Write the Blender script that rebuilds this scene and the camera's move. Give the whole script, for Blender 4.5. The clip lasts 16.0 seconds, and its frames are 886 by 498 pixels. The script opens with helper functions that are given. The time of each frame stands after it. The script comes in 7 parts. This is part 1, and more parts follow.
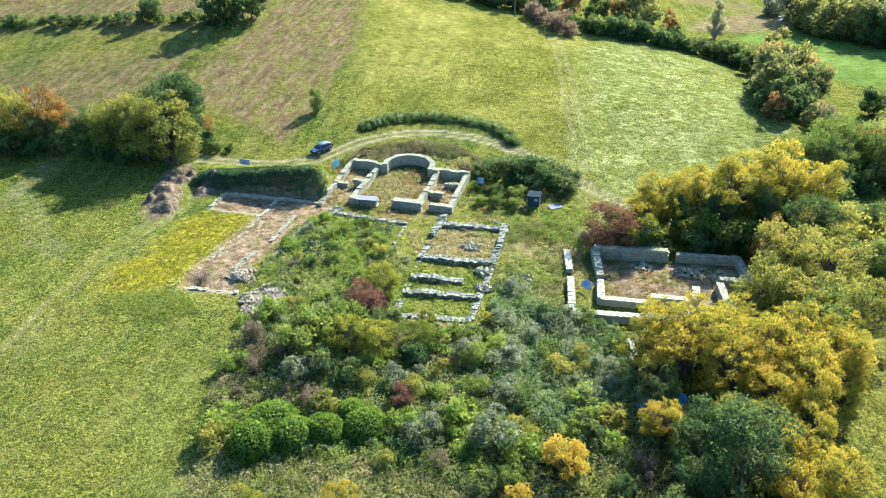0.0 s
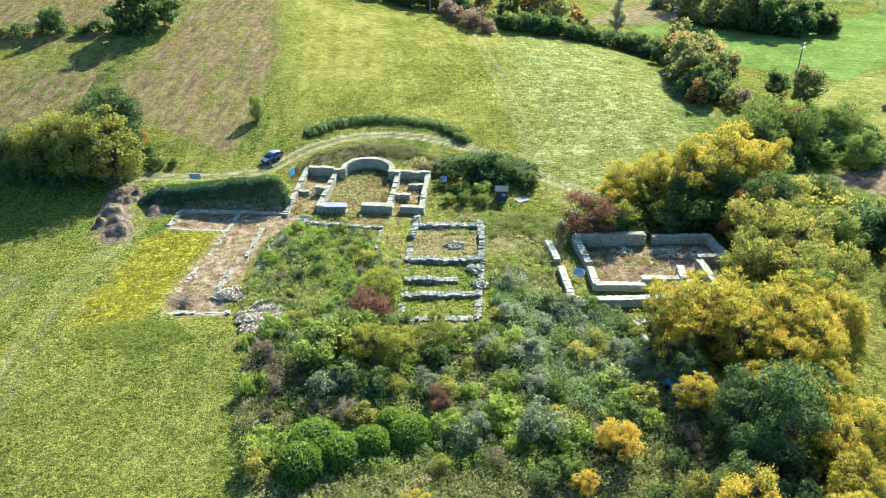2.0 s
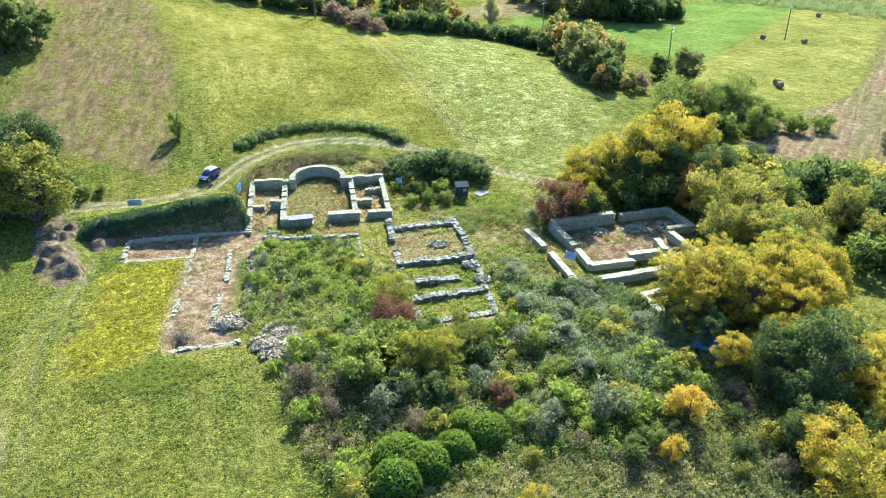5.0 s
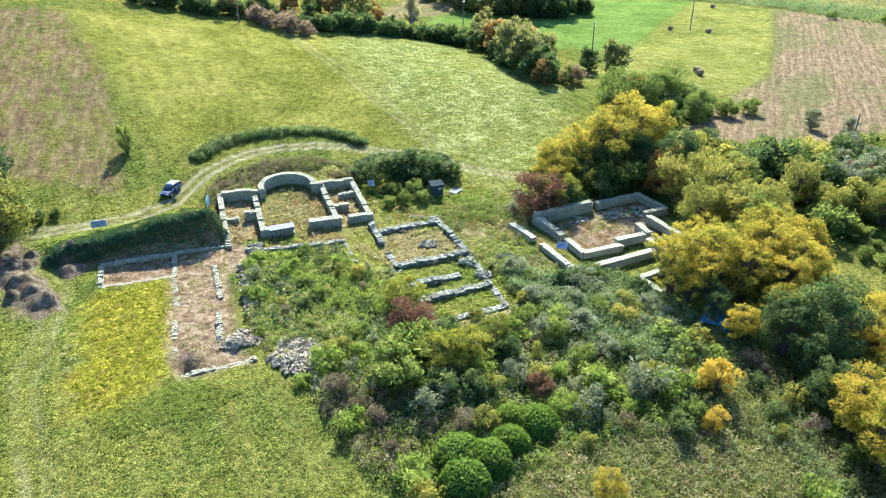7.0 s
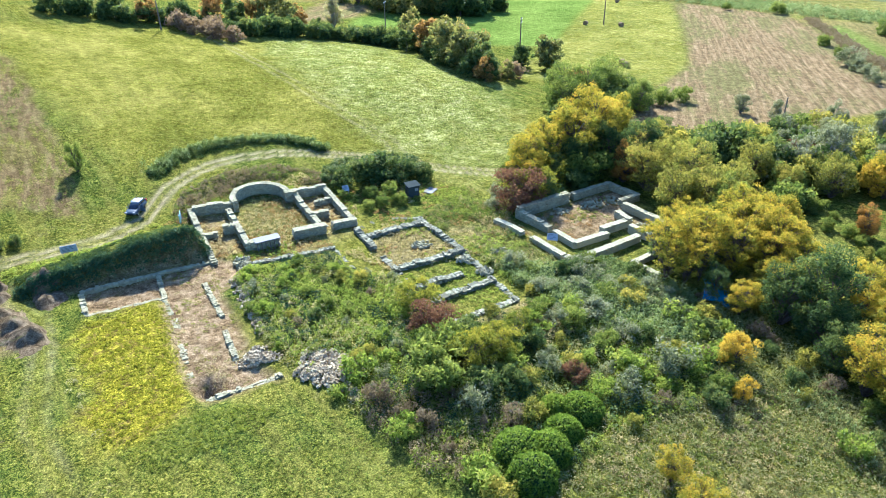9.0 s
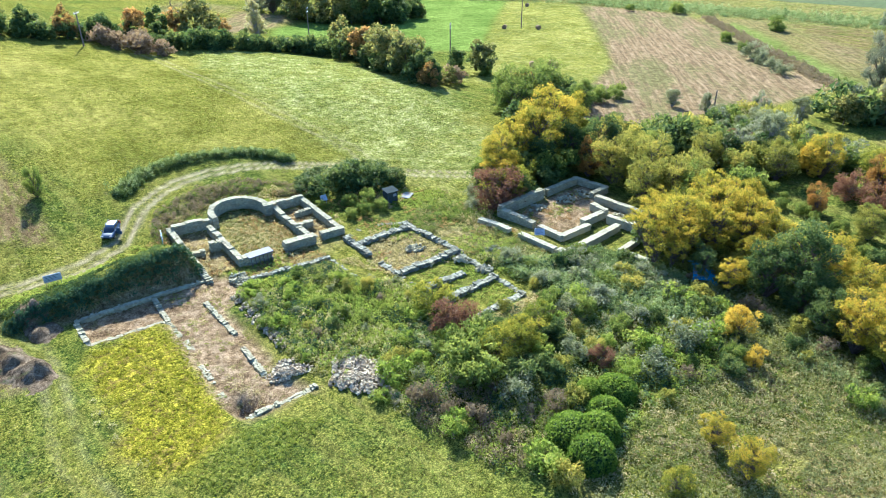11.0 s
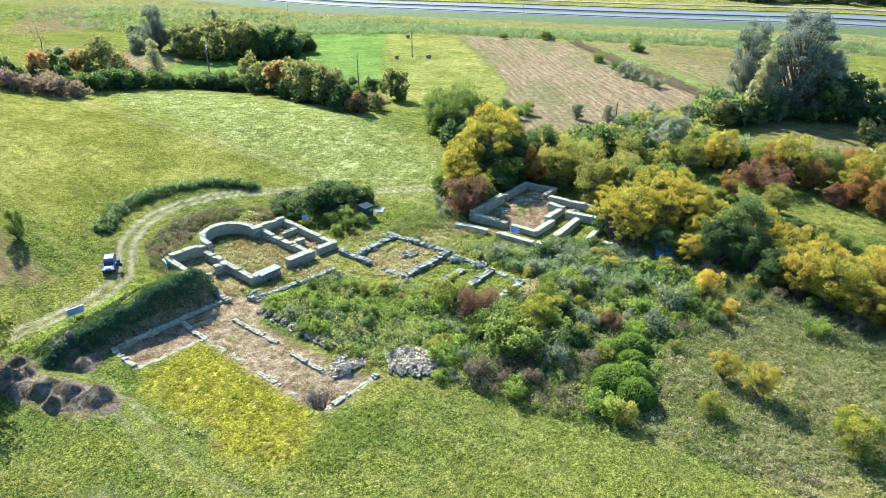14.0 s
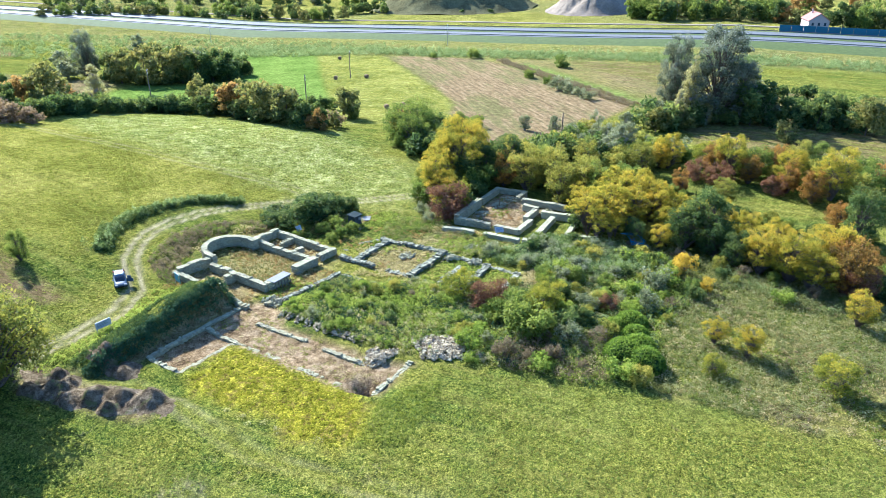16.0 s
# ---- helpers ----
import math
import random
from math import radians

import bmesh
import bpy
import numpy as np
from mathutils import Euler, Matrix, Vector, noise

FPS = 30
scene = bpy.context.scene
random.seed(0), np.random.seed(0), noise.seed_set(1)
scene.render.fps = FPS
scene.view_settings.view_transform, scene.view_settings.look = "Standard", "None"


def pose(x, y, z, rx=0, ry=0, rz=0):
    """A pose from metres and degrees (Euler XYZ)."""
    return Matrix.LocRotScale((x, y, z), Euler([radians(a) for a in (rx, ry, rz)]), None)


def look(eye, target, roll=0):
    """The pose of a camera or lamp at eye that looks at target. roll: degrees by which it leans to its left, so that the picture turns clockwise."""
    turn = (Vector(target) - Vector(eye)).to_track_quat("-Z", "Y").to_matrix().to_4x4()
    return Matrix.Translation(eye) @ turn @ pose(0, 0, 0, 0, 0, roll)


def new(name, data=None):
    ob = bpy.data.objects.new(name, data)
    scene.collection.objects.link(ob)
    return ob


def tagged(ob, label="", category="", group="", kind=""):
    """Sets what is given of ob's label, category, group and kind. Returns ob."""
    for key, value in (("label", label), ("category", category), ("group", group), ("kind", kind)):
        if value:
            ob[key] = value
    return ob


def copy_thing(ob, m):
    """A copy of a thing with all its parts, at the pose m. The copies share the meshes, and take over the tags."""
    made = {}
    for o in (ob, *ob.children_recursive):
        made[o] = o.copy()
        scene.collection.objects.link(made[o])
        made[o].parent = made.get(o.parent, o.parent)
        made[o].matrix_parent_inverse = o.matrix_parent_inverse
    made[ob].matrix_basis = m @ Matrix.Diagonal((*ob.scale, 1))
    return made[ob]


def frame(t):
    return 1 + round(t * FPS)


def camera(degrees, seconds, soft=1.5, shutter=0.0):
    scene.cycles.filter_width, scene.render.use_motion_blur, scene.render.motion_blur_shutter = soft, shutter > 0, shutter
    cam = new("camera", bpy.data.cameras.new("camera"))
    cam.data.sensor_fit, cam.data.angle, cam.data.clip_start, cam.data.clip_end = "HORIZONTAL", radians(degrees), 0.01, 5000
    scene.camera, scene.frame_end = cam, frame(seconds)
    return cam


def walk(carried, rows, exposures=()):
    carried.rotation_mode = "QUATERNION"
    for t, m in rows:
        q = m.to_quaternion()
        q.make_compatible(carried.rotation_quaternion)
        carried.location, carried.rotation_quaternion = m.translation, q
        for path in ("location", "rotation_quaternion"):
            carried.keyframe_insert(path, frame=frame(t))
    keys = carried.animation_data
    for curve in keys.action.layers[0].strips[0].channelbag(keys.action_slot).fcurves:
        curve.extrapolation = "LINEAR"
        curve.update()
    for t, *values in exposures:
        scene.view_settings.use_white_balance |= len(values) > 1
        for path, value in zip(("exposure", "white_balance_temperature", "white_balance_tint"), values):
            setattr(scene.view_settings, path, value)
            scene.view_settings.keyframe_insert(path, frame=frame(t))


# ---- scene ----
cam = camera(63.4, 16.0, soft=0.4)
METRES, EYE, TILT, LEAN, TURN = 94.0, 40.14, 0.0, 0.0, 0.0
ROWS = [
    (0.0, 0.0, 0.0, 0.0, -1.09, -28.62, 2.0),
    (0.5, -0.0312, 0.0019, 0.0013, -3.64, -28.7, 1.95),
    (1.0, -0.0617, 0.0049, 0.0026, -6.22, -28.8, 1.92),
    (1.5, -0.0923, 0.0092, 0.0031, -8.76, -28.86, 1.85),
    (2.0, -0.1222, 0.0151, 0.0034, -11.25, -28.96, 1.81),
    (2.5, -0.1519, 0.0221, 0.0036, -13.74, -29.05, 1.77),
    (3.0, -0.1813, 0.0305, 0.0042, -16.12, -29.12, 1.72),
    (3.5, -0.2104, 0.0398, 0.0047, -18.45, -29.17, 1.64),
    (4.0, -0.2387, 0.05, 0.0054, -20.78, -29.24, 1.59),
    (6.5, -0.3705, 0.1168, 0.0069, -32.24, -29.49, 1.28),
    (7.0, -0.395, 0.1327, 0.0068, -34.51, -29.53, 1.22),
    (7.5, -0.4192, 0.1496, 0.0068, -36.77, -29.56, 1.16),
    (8.0, -0.4428, 0.1676, 0.0071, -39.02, -29.58, 1.06),
    (8.5, -0.4648, 0.1864, 0.0077, -41.25, -29.62, 1.0),
    (9.0, -0.4863, 0.2062, 0.0081, -43.48, -29.66, 0.93),
    (11.5, -0.6052, 0.2985, 0.0141, -54.48, -28.94, 0.49),
    (12.0, -0.634, 0.3136, 0.0157, -56.58, -28.52, 0.42),
    (12.5, -0.6637, 0.3291, 0.017, -58.66, -28.09, 0.36),
    (13.0, -0.6936, 0.3455, 0.0183, -60.7, -27.65, 0.29),
    (13.5, -0.7233, 0.3629, 0.0197, -62.72, -27.21, 0.22),
    (14.0, -0.7525, 0.3817, 0.021, -64.71, -26.8, 0.15),
    (14.5, -0.7811, 0.4014, 0.022, -66.64, -26.38, 0.09),
    (15.0, -0.8097, 0.4219, 0.0227, -68.57, -25.94, 0.02),
    (15.5, -0.8376, 0.4432, 0.0235, -70.47, -25.53, -0.05),
    (16.0, -0.8648, 0.4654, 0.0242, -72.31, -25.13, -0.12),
]
walk(cam, [(t, pose(0, 0, EYE, TILT, LEAN, TURN) @ pose(METRES * x, METRES * y, METRES * z, 90 + pitch, roll, yaw)) for t, x, y, z, yaw, pitch, roll in ROWS],
     exposures=[(0.0, 1.95, 4880, 12), (8.0, 1.95, 4810, 13), (16.0, 1.93, 4700, 13)])

# ---- light ----
SUN_AZ, SUN_EL = 37.0, 34.0  # degrees: azimuth from +y towards +x, elevation
world = bpy.data.worlds.new("sky")
scene.world = world
world.use_nodes = True
sky = world.node_tree.nodes.new("ShaderNodeTexSky")
sky.sky_type, sky.sun_disc = "NISHITA", False
sky.ozone_density = 4.0
sky.sun_elevation, sky.sun_rotation = radians(SUN_EL), radians(SUN_AZ)
backdrop = world.node_tree.nodes["Background"]
backdrop.inputs["Strength"].default_value = 0.085
world.node_tree.links.new(sky.outputs[0], backdrop.inputs["Color"])
sun = new("sun", bpy.data.lights.new("sun", "SUN"))
sun.data.energy, sun.data.angle, sun.data.color = 5.0, radians(0.53), (1.0, 0.835, 0.60)
sun.matrix_world = look((0, 0, 0), (-math.sin(radians(SUN_AZ)) * math.cos(radians(SUN_EL)), -math.cos(radians(SUN_AZ)) * math.cos(radians(SUN_EL)), -math.sin(radians(SUN_EL))))

# ---- materials ----
class Nodes:
    """A node material built step by step; places are in world metres."""

    def __init__(self, name):
        self.mat = bpy.data.materials.new(name)
        self.mat.use_nodes = True
        self.tree = self.mat.node_tree
        self.tree.nodes.clear()
        self.out = self.add("ShaderNodeOutputMaterial")
        self.place = self.add("ShaderNodeNewGeometry")

    def add(self, kind):
        return self.tree.nodes.new(kind)

    def put(self, socket, value):
        if isinstance(value, bpy.types.NodeSocket):
            self.tree.links.new(value, socket)
        elif isinstance(value, (tuple, list)) and len(value) == 3 and socket.type == "RGBA":
            socket.default_value = (*value, 1)
        else:
            socket.default_value = value

    def position(self):
        return self.place.outputs["Position"]

    def rows(self, along, across, turn):
        """Places stretched along a direction, turn degrees from x."""
        m = self.add("ShaderNodeMapping")
        m.vector_type = "TEXTURE"
        self.put(m.inputs["Vector"], self.position())
        m.inputs["Rotation"].default_value = (0, 0, radians(turn))
        m.inputs["Scale"].default_value = (1 / along, 1 / across, 1)
        return m.outputs[0]

    def noise(self, scale, detail=4.0, rough=0.55, where=None):
        n = self.add("ShaderNodeTexNoise")
        self.put(n.inputs["Vector"], where or self.position())
        n.inputs["Scale"].default_value, n.inputs["Detail"].default_value, n.inputs["Roughness"].default_value = scale, detail, rough
        return n.outputs["Fac"]

    def voronoi(self, scale, where=None, feature="F1"):
        n = self.add("ShaderNodeTexVoronoi")
        n.feature = feature
        self.put(n.inputs["Vector"], where or self.position())
        n.inputs["Scale"].default_value = scale
        return n

    def wave(self, scale, where, distortion=2.0):
        n = self.add("ShaderNodeTexWave")
        self.put(n.inputs["Vector"], where)
        n.inputs["Scale"].default_value, n.inputs["Distortion"].default_value = scale, distortion
        n.inputs["Detail"].default_value, n.inputs["Detail Scale"].default_value = 3, 2
        return n.outputs["Fac"]

    def furrows(self, period, turn, distortion=1.5):
        """Straight rows at a spacing in metres, turn degrees from x."""
        n = self.add("ShaderNodeTexWave")
        n.bands_direction = "Y"
        self.put(n.inputs["Vector"], self.rows(1, 1, turn))
        n.inputs["Scale"].default_value, n.inputs["Distortion"].default_value = 0.314 / period, distortion
        n.inputs["Detail"].default_value, n.inputs["Detail Scale"].default_value, n.inputs["Detail Roughness"].default_value = 4, 0.6, 0.7
        return n.outputs["Fac"]

    def ramp(self, fac, *stops):
        n = self.add("ShaderNodeValToRGB")
        self.put(n.inputs["Fac"], fac)
        e = n.color_ramp.elements
        while len(e) < len(stops):
            e.new(0.5)
        for el, (p, c) in zip(e, stops):
            el.position = p
            el.color = (*c, 1) if len(c) == 3 else c
        return n.outputs["Color"]

    def level(self, fac, low, high, a=0.0, b=1.0):
        n = self.add("ShaderNodeMapRange")
        n.interpolation_type = "SMOOTHSTEP"
        for k, v in zip(("Value", "From Min", "From Max", "To Min", "To Max"), (fac, low, high, a, b)):
            self.put(n.inputs[k], v)
        return n.outputs["Result"]

    def math(self, op, a, b=0.0):
        n = self.add("ShaderNodeMath")
        n.operation = op
        self.put(n.inputs[0], a)
        self.put(n.inputs[1], b)
        return n.outputs[0]

    def mix(self, fac, a, b, blend="MIX"):
        n = self.add("ShaderNodeMix")
        n.data_type, n.blend_type = "RGBA", blend
        self.put(n.inputs["Factor"], fac)
        self.put(n.inputs[6], a)
        self.put(n.inputs[7], b)
        return n.outputs[2]

    def attr(self, name):
        n = self.add("ShaderNodeAttribute")
        n.attribute_name = name
        return n

    def bump(self, height, strength=0.5, distance=0.05):
        n = self.add("ShaderNodeBump")
        self.put(n.inputs["Height"], height)
        n.inputs["Strength"].default_value, n.inputs["Distance"].default_value = strength, distance
        return n.outputs["Normal"]

    def surface(self, color, rough=0.8, normal=None, metal=0.0, spec=0.3):
        p = self.add("ShaderNodeBsdfPrincipled")
        self.put(p.inputs["Base Color"], color)
        self.put(p.inputs["Roughness"], rough)
        p.inputs["Metallic"].default_value, p.inputs["Specular IOR Level"].default_value = metal, spec
        if normal:
            self.put(p.inputs["Normal"], normal)
        self.tree.links.new(p.outputs[0], self.out.inputs["Surface"])
        return p


def plain(name, color, rough=0.6, metal=0.0, wear=0.15, scale=3.0, spec=0.4):
    """Paint, metal or board with fine wear at two scales."""
    n = Nodes(name)
    dark = tuple(c * (1 - wear) for c in color)
    light = tuple(min(1, c * (1 + wear)) for c in color)
    f = n.math("MULTIPLY", n.math("ADD", n.noise(scale), n.noise(scale * 9, 2)), 0.5)
    n.surface(n.ramp(f, (0.3, dark), (0.7, light)), n.level(n.noise(scale * 4), 0.3, 0.7, rough * 0.85, min(1, rough * 1.15)), n.bump(n.noise(scale * 20), 0.15, 0.01), metal, spec)
    return n.mat


def leafy(name, *tones, passing=0.42, gloss=0.6):
    """Leaves: tones from the darkest to the brightest, some light passing through them."""
    n = Nodes(name)
    # tone holds clump variety and the top light painted onto upper leaves
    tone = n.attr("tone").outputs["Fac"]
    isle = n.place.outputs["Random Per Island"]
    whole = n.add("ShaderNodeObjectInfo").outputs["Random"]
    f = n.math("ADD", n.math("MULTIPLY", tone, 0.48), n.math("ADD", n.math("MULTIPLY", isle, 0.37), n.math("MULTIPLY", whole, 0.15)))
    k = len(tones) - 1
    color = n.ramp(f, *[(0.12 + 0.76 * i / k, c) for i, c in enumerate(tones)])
    p = n.surface(color, gloss, None, 0.0, 0.06)
    t = n.add("ShaderNodeBsdfTranslucent")
    n.put(t.inputs["Color"], n.mix(1.0, color, (1.0, 0.98, 0.7), "MULTIPLY"))
    m = n.add("ShaderNodeMixShader")
    m.inputs[0].default_value = passing
    n.tree.links.new(p.outputs[0], m.inputs[1])
    n.tree.links.new(t.outputs[0], m.inputs[2])
    n.tree.links.new(m.outputs[0], n.out.inputs["Surface"])
    return n.mat


def stony(name, *tones, lichen=0.35):
    """Rubble stone, each stone of its own tone, with lichen and dirt."""
    n = Nodes(name)
    isle = n.place.outputs["Random Per Island"]
    k = len(tones) - 1
    color = n.ramp(isle, *[(i / k, c) for i, c in enumerate(tones)])
    color = n.mix(n.level(n.noise(2.2, 5), 0.52, 0.72, 0, lichen), color, (0.16, 0.16, 0.11))
    color = n.mix(n.level(n.noise(9, 4), 0.55, 0.75, 0, 0.3), color, (0.36, 0.35, 0.31))
    color = n.mix(n.level(n.noise(0.5, 2), 0.5, 0.7, 0, 0.35), color, (0.20, 0.18, 0.12))
    h = n.math("ADD", n.noise(14, 5), n.noise(50, 3))
    n.surface(color, 0.9, n.bump(h, 0.6, 0.04), 0.0, 0.2)
    return n.mat


def barky(name, dark, light):
    n = Nodes(name)
    f = n.noise(5, 6, 0.6)
    n.surface(n.ramp(f, (0.3, dark), (0.7, light)), 0.9, n.bump(f, 0.8, 0.05), 0.0, 0.2)
    return n.mat


def ground_material():
    """Grass, weeds, bare soil, ploughland, stubble, hay field and tracks, blended by the zones stored on the sheet."""
    n = Nodes("ground_cover")
    za, zb = n.add("ShaderNodeSeparateColor"), n.add("ShaderNodeSeparateColor")
    aa, bb = n.attr("zone_a"), n.attr("zone_b")
    n.put(za.inputs[0], aa.outputs["Color"])
    n.put(zb.inputs[0], bb.outputs["Color"])
    soil, weed, tilled, track = za.outputs[0], za.outputs[1], za.outputs[2], aa.outputs["Alpha"]
    stubble, fresh, hay, pale = zb.outputs[0], zb.outputs[1], zb.outputs[2], bb.outputs["Alpha"]
    fine, mid, wide = n.noise(7.0, 5, 0.78), n.noise(0.9, 6, 0.7), n.noise(0.07, 4, 0.6)
    tuft = n.noise(2.7, 5, 0.75)
    both = n.math("ADD", n.math("MULTIPLY", fine, 0.6), n.math("MULTIPLY", tuft, 0.4))
    grass = n.ramp(both, (0.42, (0.02, 0.036, 0.009)), (0.47, (0.075, 0.093, 0.013)), (0.525, (0.165, 0.17, 0.022)), (0.58, (0.33, 0.31, 0.06)))
    lush = n.ramp(both, (0.42, (0.014, 0.034, 0.010)), (0.49, (0.055, 0.088, 0.014)), (0.575, (0.18, 0.205, 0.032)))
    grass = n.mix(n.level(wide, 0.40, 0.60, 0.0, 0.85), grass, lush)
    straw = n.noise(0.35, 5, 0.7, n.rows(0.05, 1.0, 84))
    grass = n.mix(n.level(straw, 0.46, 0.62, 0, 0.5), grass, n.ramp(both, (0.38, (0.10, 0.105, 0.02)), (0.6, (0.27, 0.25, 0.055))))
    bare = n.noise(0.5, 6, 0.8)
    grass = n.mix(n.level(bare, 0.58, 0.70, 0, 0.7), grass, n.ramp(fine, (0.4, (0.10, 0.085, 0.035)), (0.6, (0.24, 0.21, 0.09))))
    palegrass = n.ramp(n.math("ADD", n.math("MULTIPLY", tuft, 0.5), n.math("MULTIPLY", n.noise(0.6, 6, 0.75), 0.5)),
                       (0.40, (0.09, 0.12, 0.022)), (0.49, (0.215, 0.24, 0.052)), (0.58, (0.42, 0.42, 0.17)))
    color = n.mix(n.math("MULTIPLY", pale, n.level(n.noise(0.2, 5, 0.7), 0.36, 0.60, 0.2, 0.95)), grass, palegrass)
    yellow = n.ramp(both, (0.42, (0.06, 0.068, 0.01)), (0.48, (0.21, 0.20, 0.013)), (0.57, (0.42, 0.375, 0.028)))
    yellow = n.mix(n.level(mid, 0.50, 0.60, 0, 0.65), yellow, (0.19, 0.13, 0.04))
    color = n.mix(weed, color, yellow)
    brown = n.ramp(n.math("ADD", n.math("MULTIPLY", fine, 0.5), n.math("MULTIPLY", n.noise(1.1, 5, 0.7, n.rows(0.08, 1, 76)), 0.5)),
                   (0.38, (0.075, 0.054, 0.027)), (0.5, (0.165, 0.118, 0.055)), (0.62, (0.27, 0.215, 0.10)))
    brown = n.mix(n.level(n.noise(0.55, 6, 0.8, n.rows(0.3, 1, 76)), 0.46, 0.57, 0, 0.75), brown, grass)
    color = n.mix(tilled, color, brown)
    cut = n.ramp(n.math("ADD", n.math("MULTIPLY", fine, 0.3), n.math("MULTIPLY", n.noise(1.9, 4, 0.75, n.rows(0.05, 1, 32)), 0.7)),
                 (0.36, (0.13, 0.095, 0.045)), (0.49, (0.225, 0.165, 0.083)), (0.63, (0.34, 0.26, 0.14)))
    cut = n.mix(n.level(n.noise(0.10, 6, 0.75, n.rows(0.25, 1, 32)), 0.46, 0.60, 0, 0.75), cut, n.ramp(both, (0.4, (0.09, 0.10, 0.028)), (0.6, (0.20, 0.20, 0.07))))
    cut = n.mix(n.math("MULTIPLY", n.furrows(1.9, 32, 5.0), n.level(n.noise(0.4, 5, 0.75), 0.36, 0.62, 0.05, 0.55)), cut, (0.10, 0.085, 0.04))
    color = n.mix(stubble, color, cut)
    color = n.mix(fresh, color, n.mix(n.level(n.math("ADD", tuft, wide), 0.8, 1.2), (0.105, 0.16, 0.026), (0.175, 0.24, 0.045)))
    color = n.mix(hay, color, n.ramp(n.math("ADD", n.math("MULTIPLY", both, 0.6), n.math("MULTIPLY", wide, 0.4)), (0.43, (0.085, 0.098, 0.014)), (0.49, (0.175, 0.178, 0.022)), (0.56, (0.32, 0.295, 0.06))))
    color = n.mix(n.math("MULTIPLY", hay, n.level(n.noise(3.4, 3, 0.7), 0.62, 0.70, 0, 0.6)), color, (0.42, 0.40, 0.19))
    color = n.mix(n.math("MULTIPLY", hay, n.math("MULTIPLY", n.furrows(3.4, 85, 3.0), n.level(n.noise(0.12, 4, 0.6), 0.35, 0.6, 0.0, 0.4))), color, (0.12, 0.125, 0.02))
    earth = n.ramp(n.math("ADD", n.math("MULTIPLY", fine, 0.45), n.math("MULTIPLY", mid, 0.55)),
                   (0.40, (0.09, 0.062, 0.03)), (0.49, (0.225, 0.162, 0.083)), (0.58, (0.37, 0.285, 0.165)))
    earth = n.mix(n.level(n.noise(0.7, 6, 0.75), 0.54, 0.66, 0, 0.7), earth, n.ramp(both, (0.4, (0.09, 0.10, 0.02)), (0.6, (0.24, 0.215, 0.06))))
    color = n.mix(soil, color, earth)
    color = n.mix(n.math("MULTIPLY", track, n.level(n.noise(1.3, 6, 0.75), 0.26, 0.44)), color, n.ramp(fine, (0.38, (0.21, 0.185, 0.095)), (0.62, (0.42, 0.37, 0.21))))
    blotch = n.math("MULTIPLY", n.level(n.noise(0.75, 6, 0.8), 0.36, 0.64, 0.7, 1.25), n.level(n.noise(8.0, 3, 0.8), 0.36, 0.64, 0.68, 1.3))
    color = n.mix(1.0, color, blotch, "MULTIPLY")
    h = n.math("ADD", n.math("MULTIPLY", tuft, 1.0), n.math("MULTIPLY", fine, 0.6))
    n.surface(color, 1.0, n.bump(h, 1.0, 0.3), 0.0, 0.0)
    return n.mat


GROUND = ground_material()
STONE = stony("rubble_stone", (0.226, 0.220, 0.129), (0.305, 0.300, 0.181), (0.275, 0.252, 0.141), (0.374, 0.368, 0.221), (0.324, 0.320, 0.194), lichen=0.25)
STONE_CAP = stony("capped_stone", (0.314, 0.315, 0.202), (0.393, 0.388, 0.249), (0.344, 0.325, 0.202), lichen=0.2)
STONE_DARK = stony("weathered_stone", (0.073, 0.082, 0.056), (0.175, 0.183, 0.124), (0.114, 0.110, 0.066), (0.350, 0.357, 0.240), (0.217, 0.226, 0.155))
HEAP_STONE = stony("heap_stone", (0.175, 0.139, 0.079), (0.350, 0.299, 0.178), (0.278, 0.206, 0.115), (0.514, 0.464, 0.293), (0.412, 0.350, 0.214), lichen=0.15)
def earthy():
    n = Nodes("spoil_earth")
    f = n.math("ADD", n.math("MULTIPLY", n.noise(1.1, 6, 0.7), 0.6), n.math("MULTIPLY", n.noise(7, 5, 0.8), 0.4))
    color = n.ramp(f, (0.40, (0.055, 0.042, 0.023)), (0.5, (0.15, 0.116, 0.07)), (0.60, (0.30, 0.245, 0.155)))
    color = n.mix(n.level(n.noise(0.8, 4), 0.55, 0.66, 0, 0.7), color, (0.13, 0.15, 0.05))
    n.surface(color, 1.0, n.bump(f, 1.0, 0.5), 0.0, 0.0)
    return n.mat


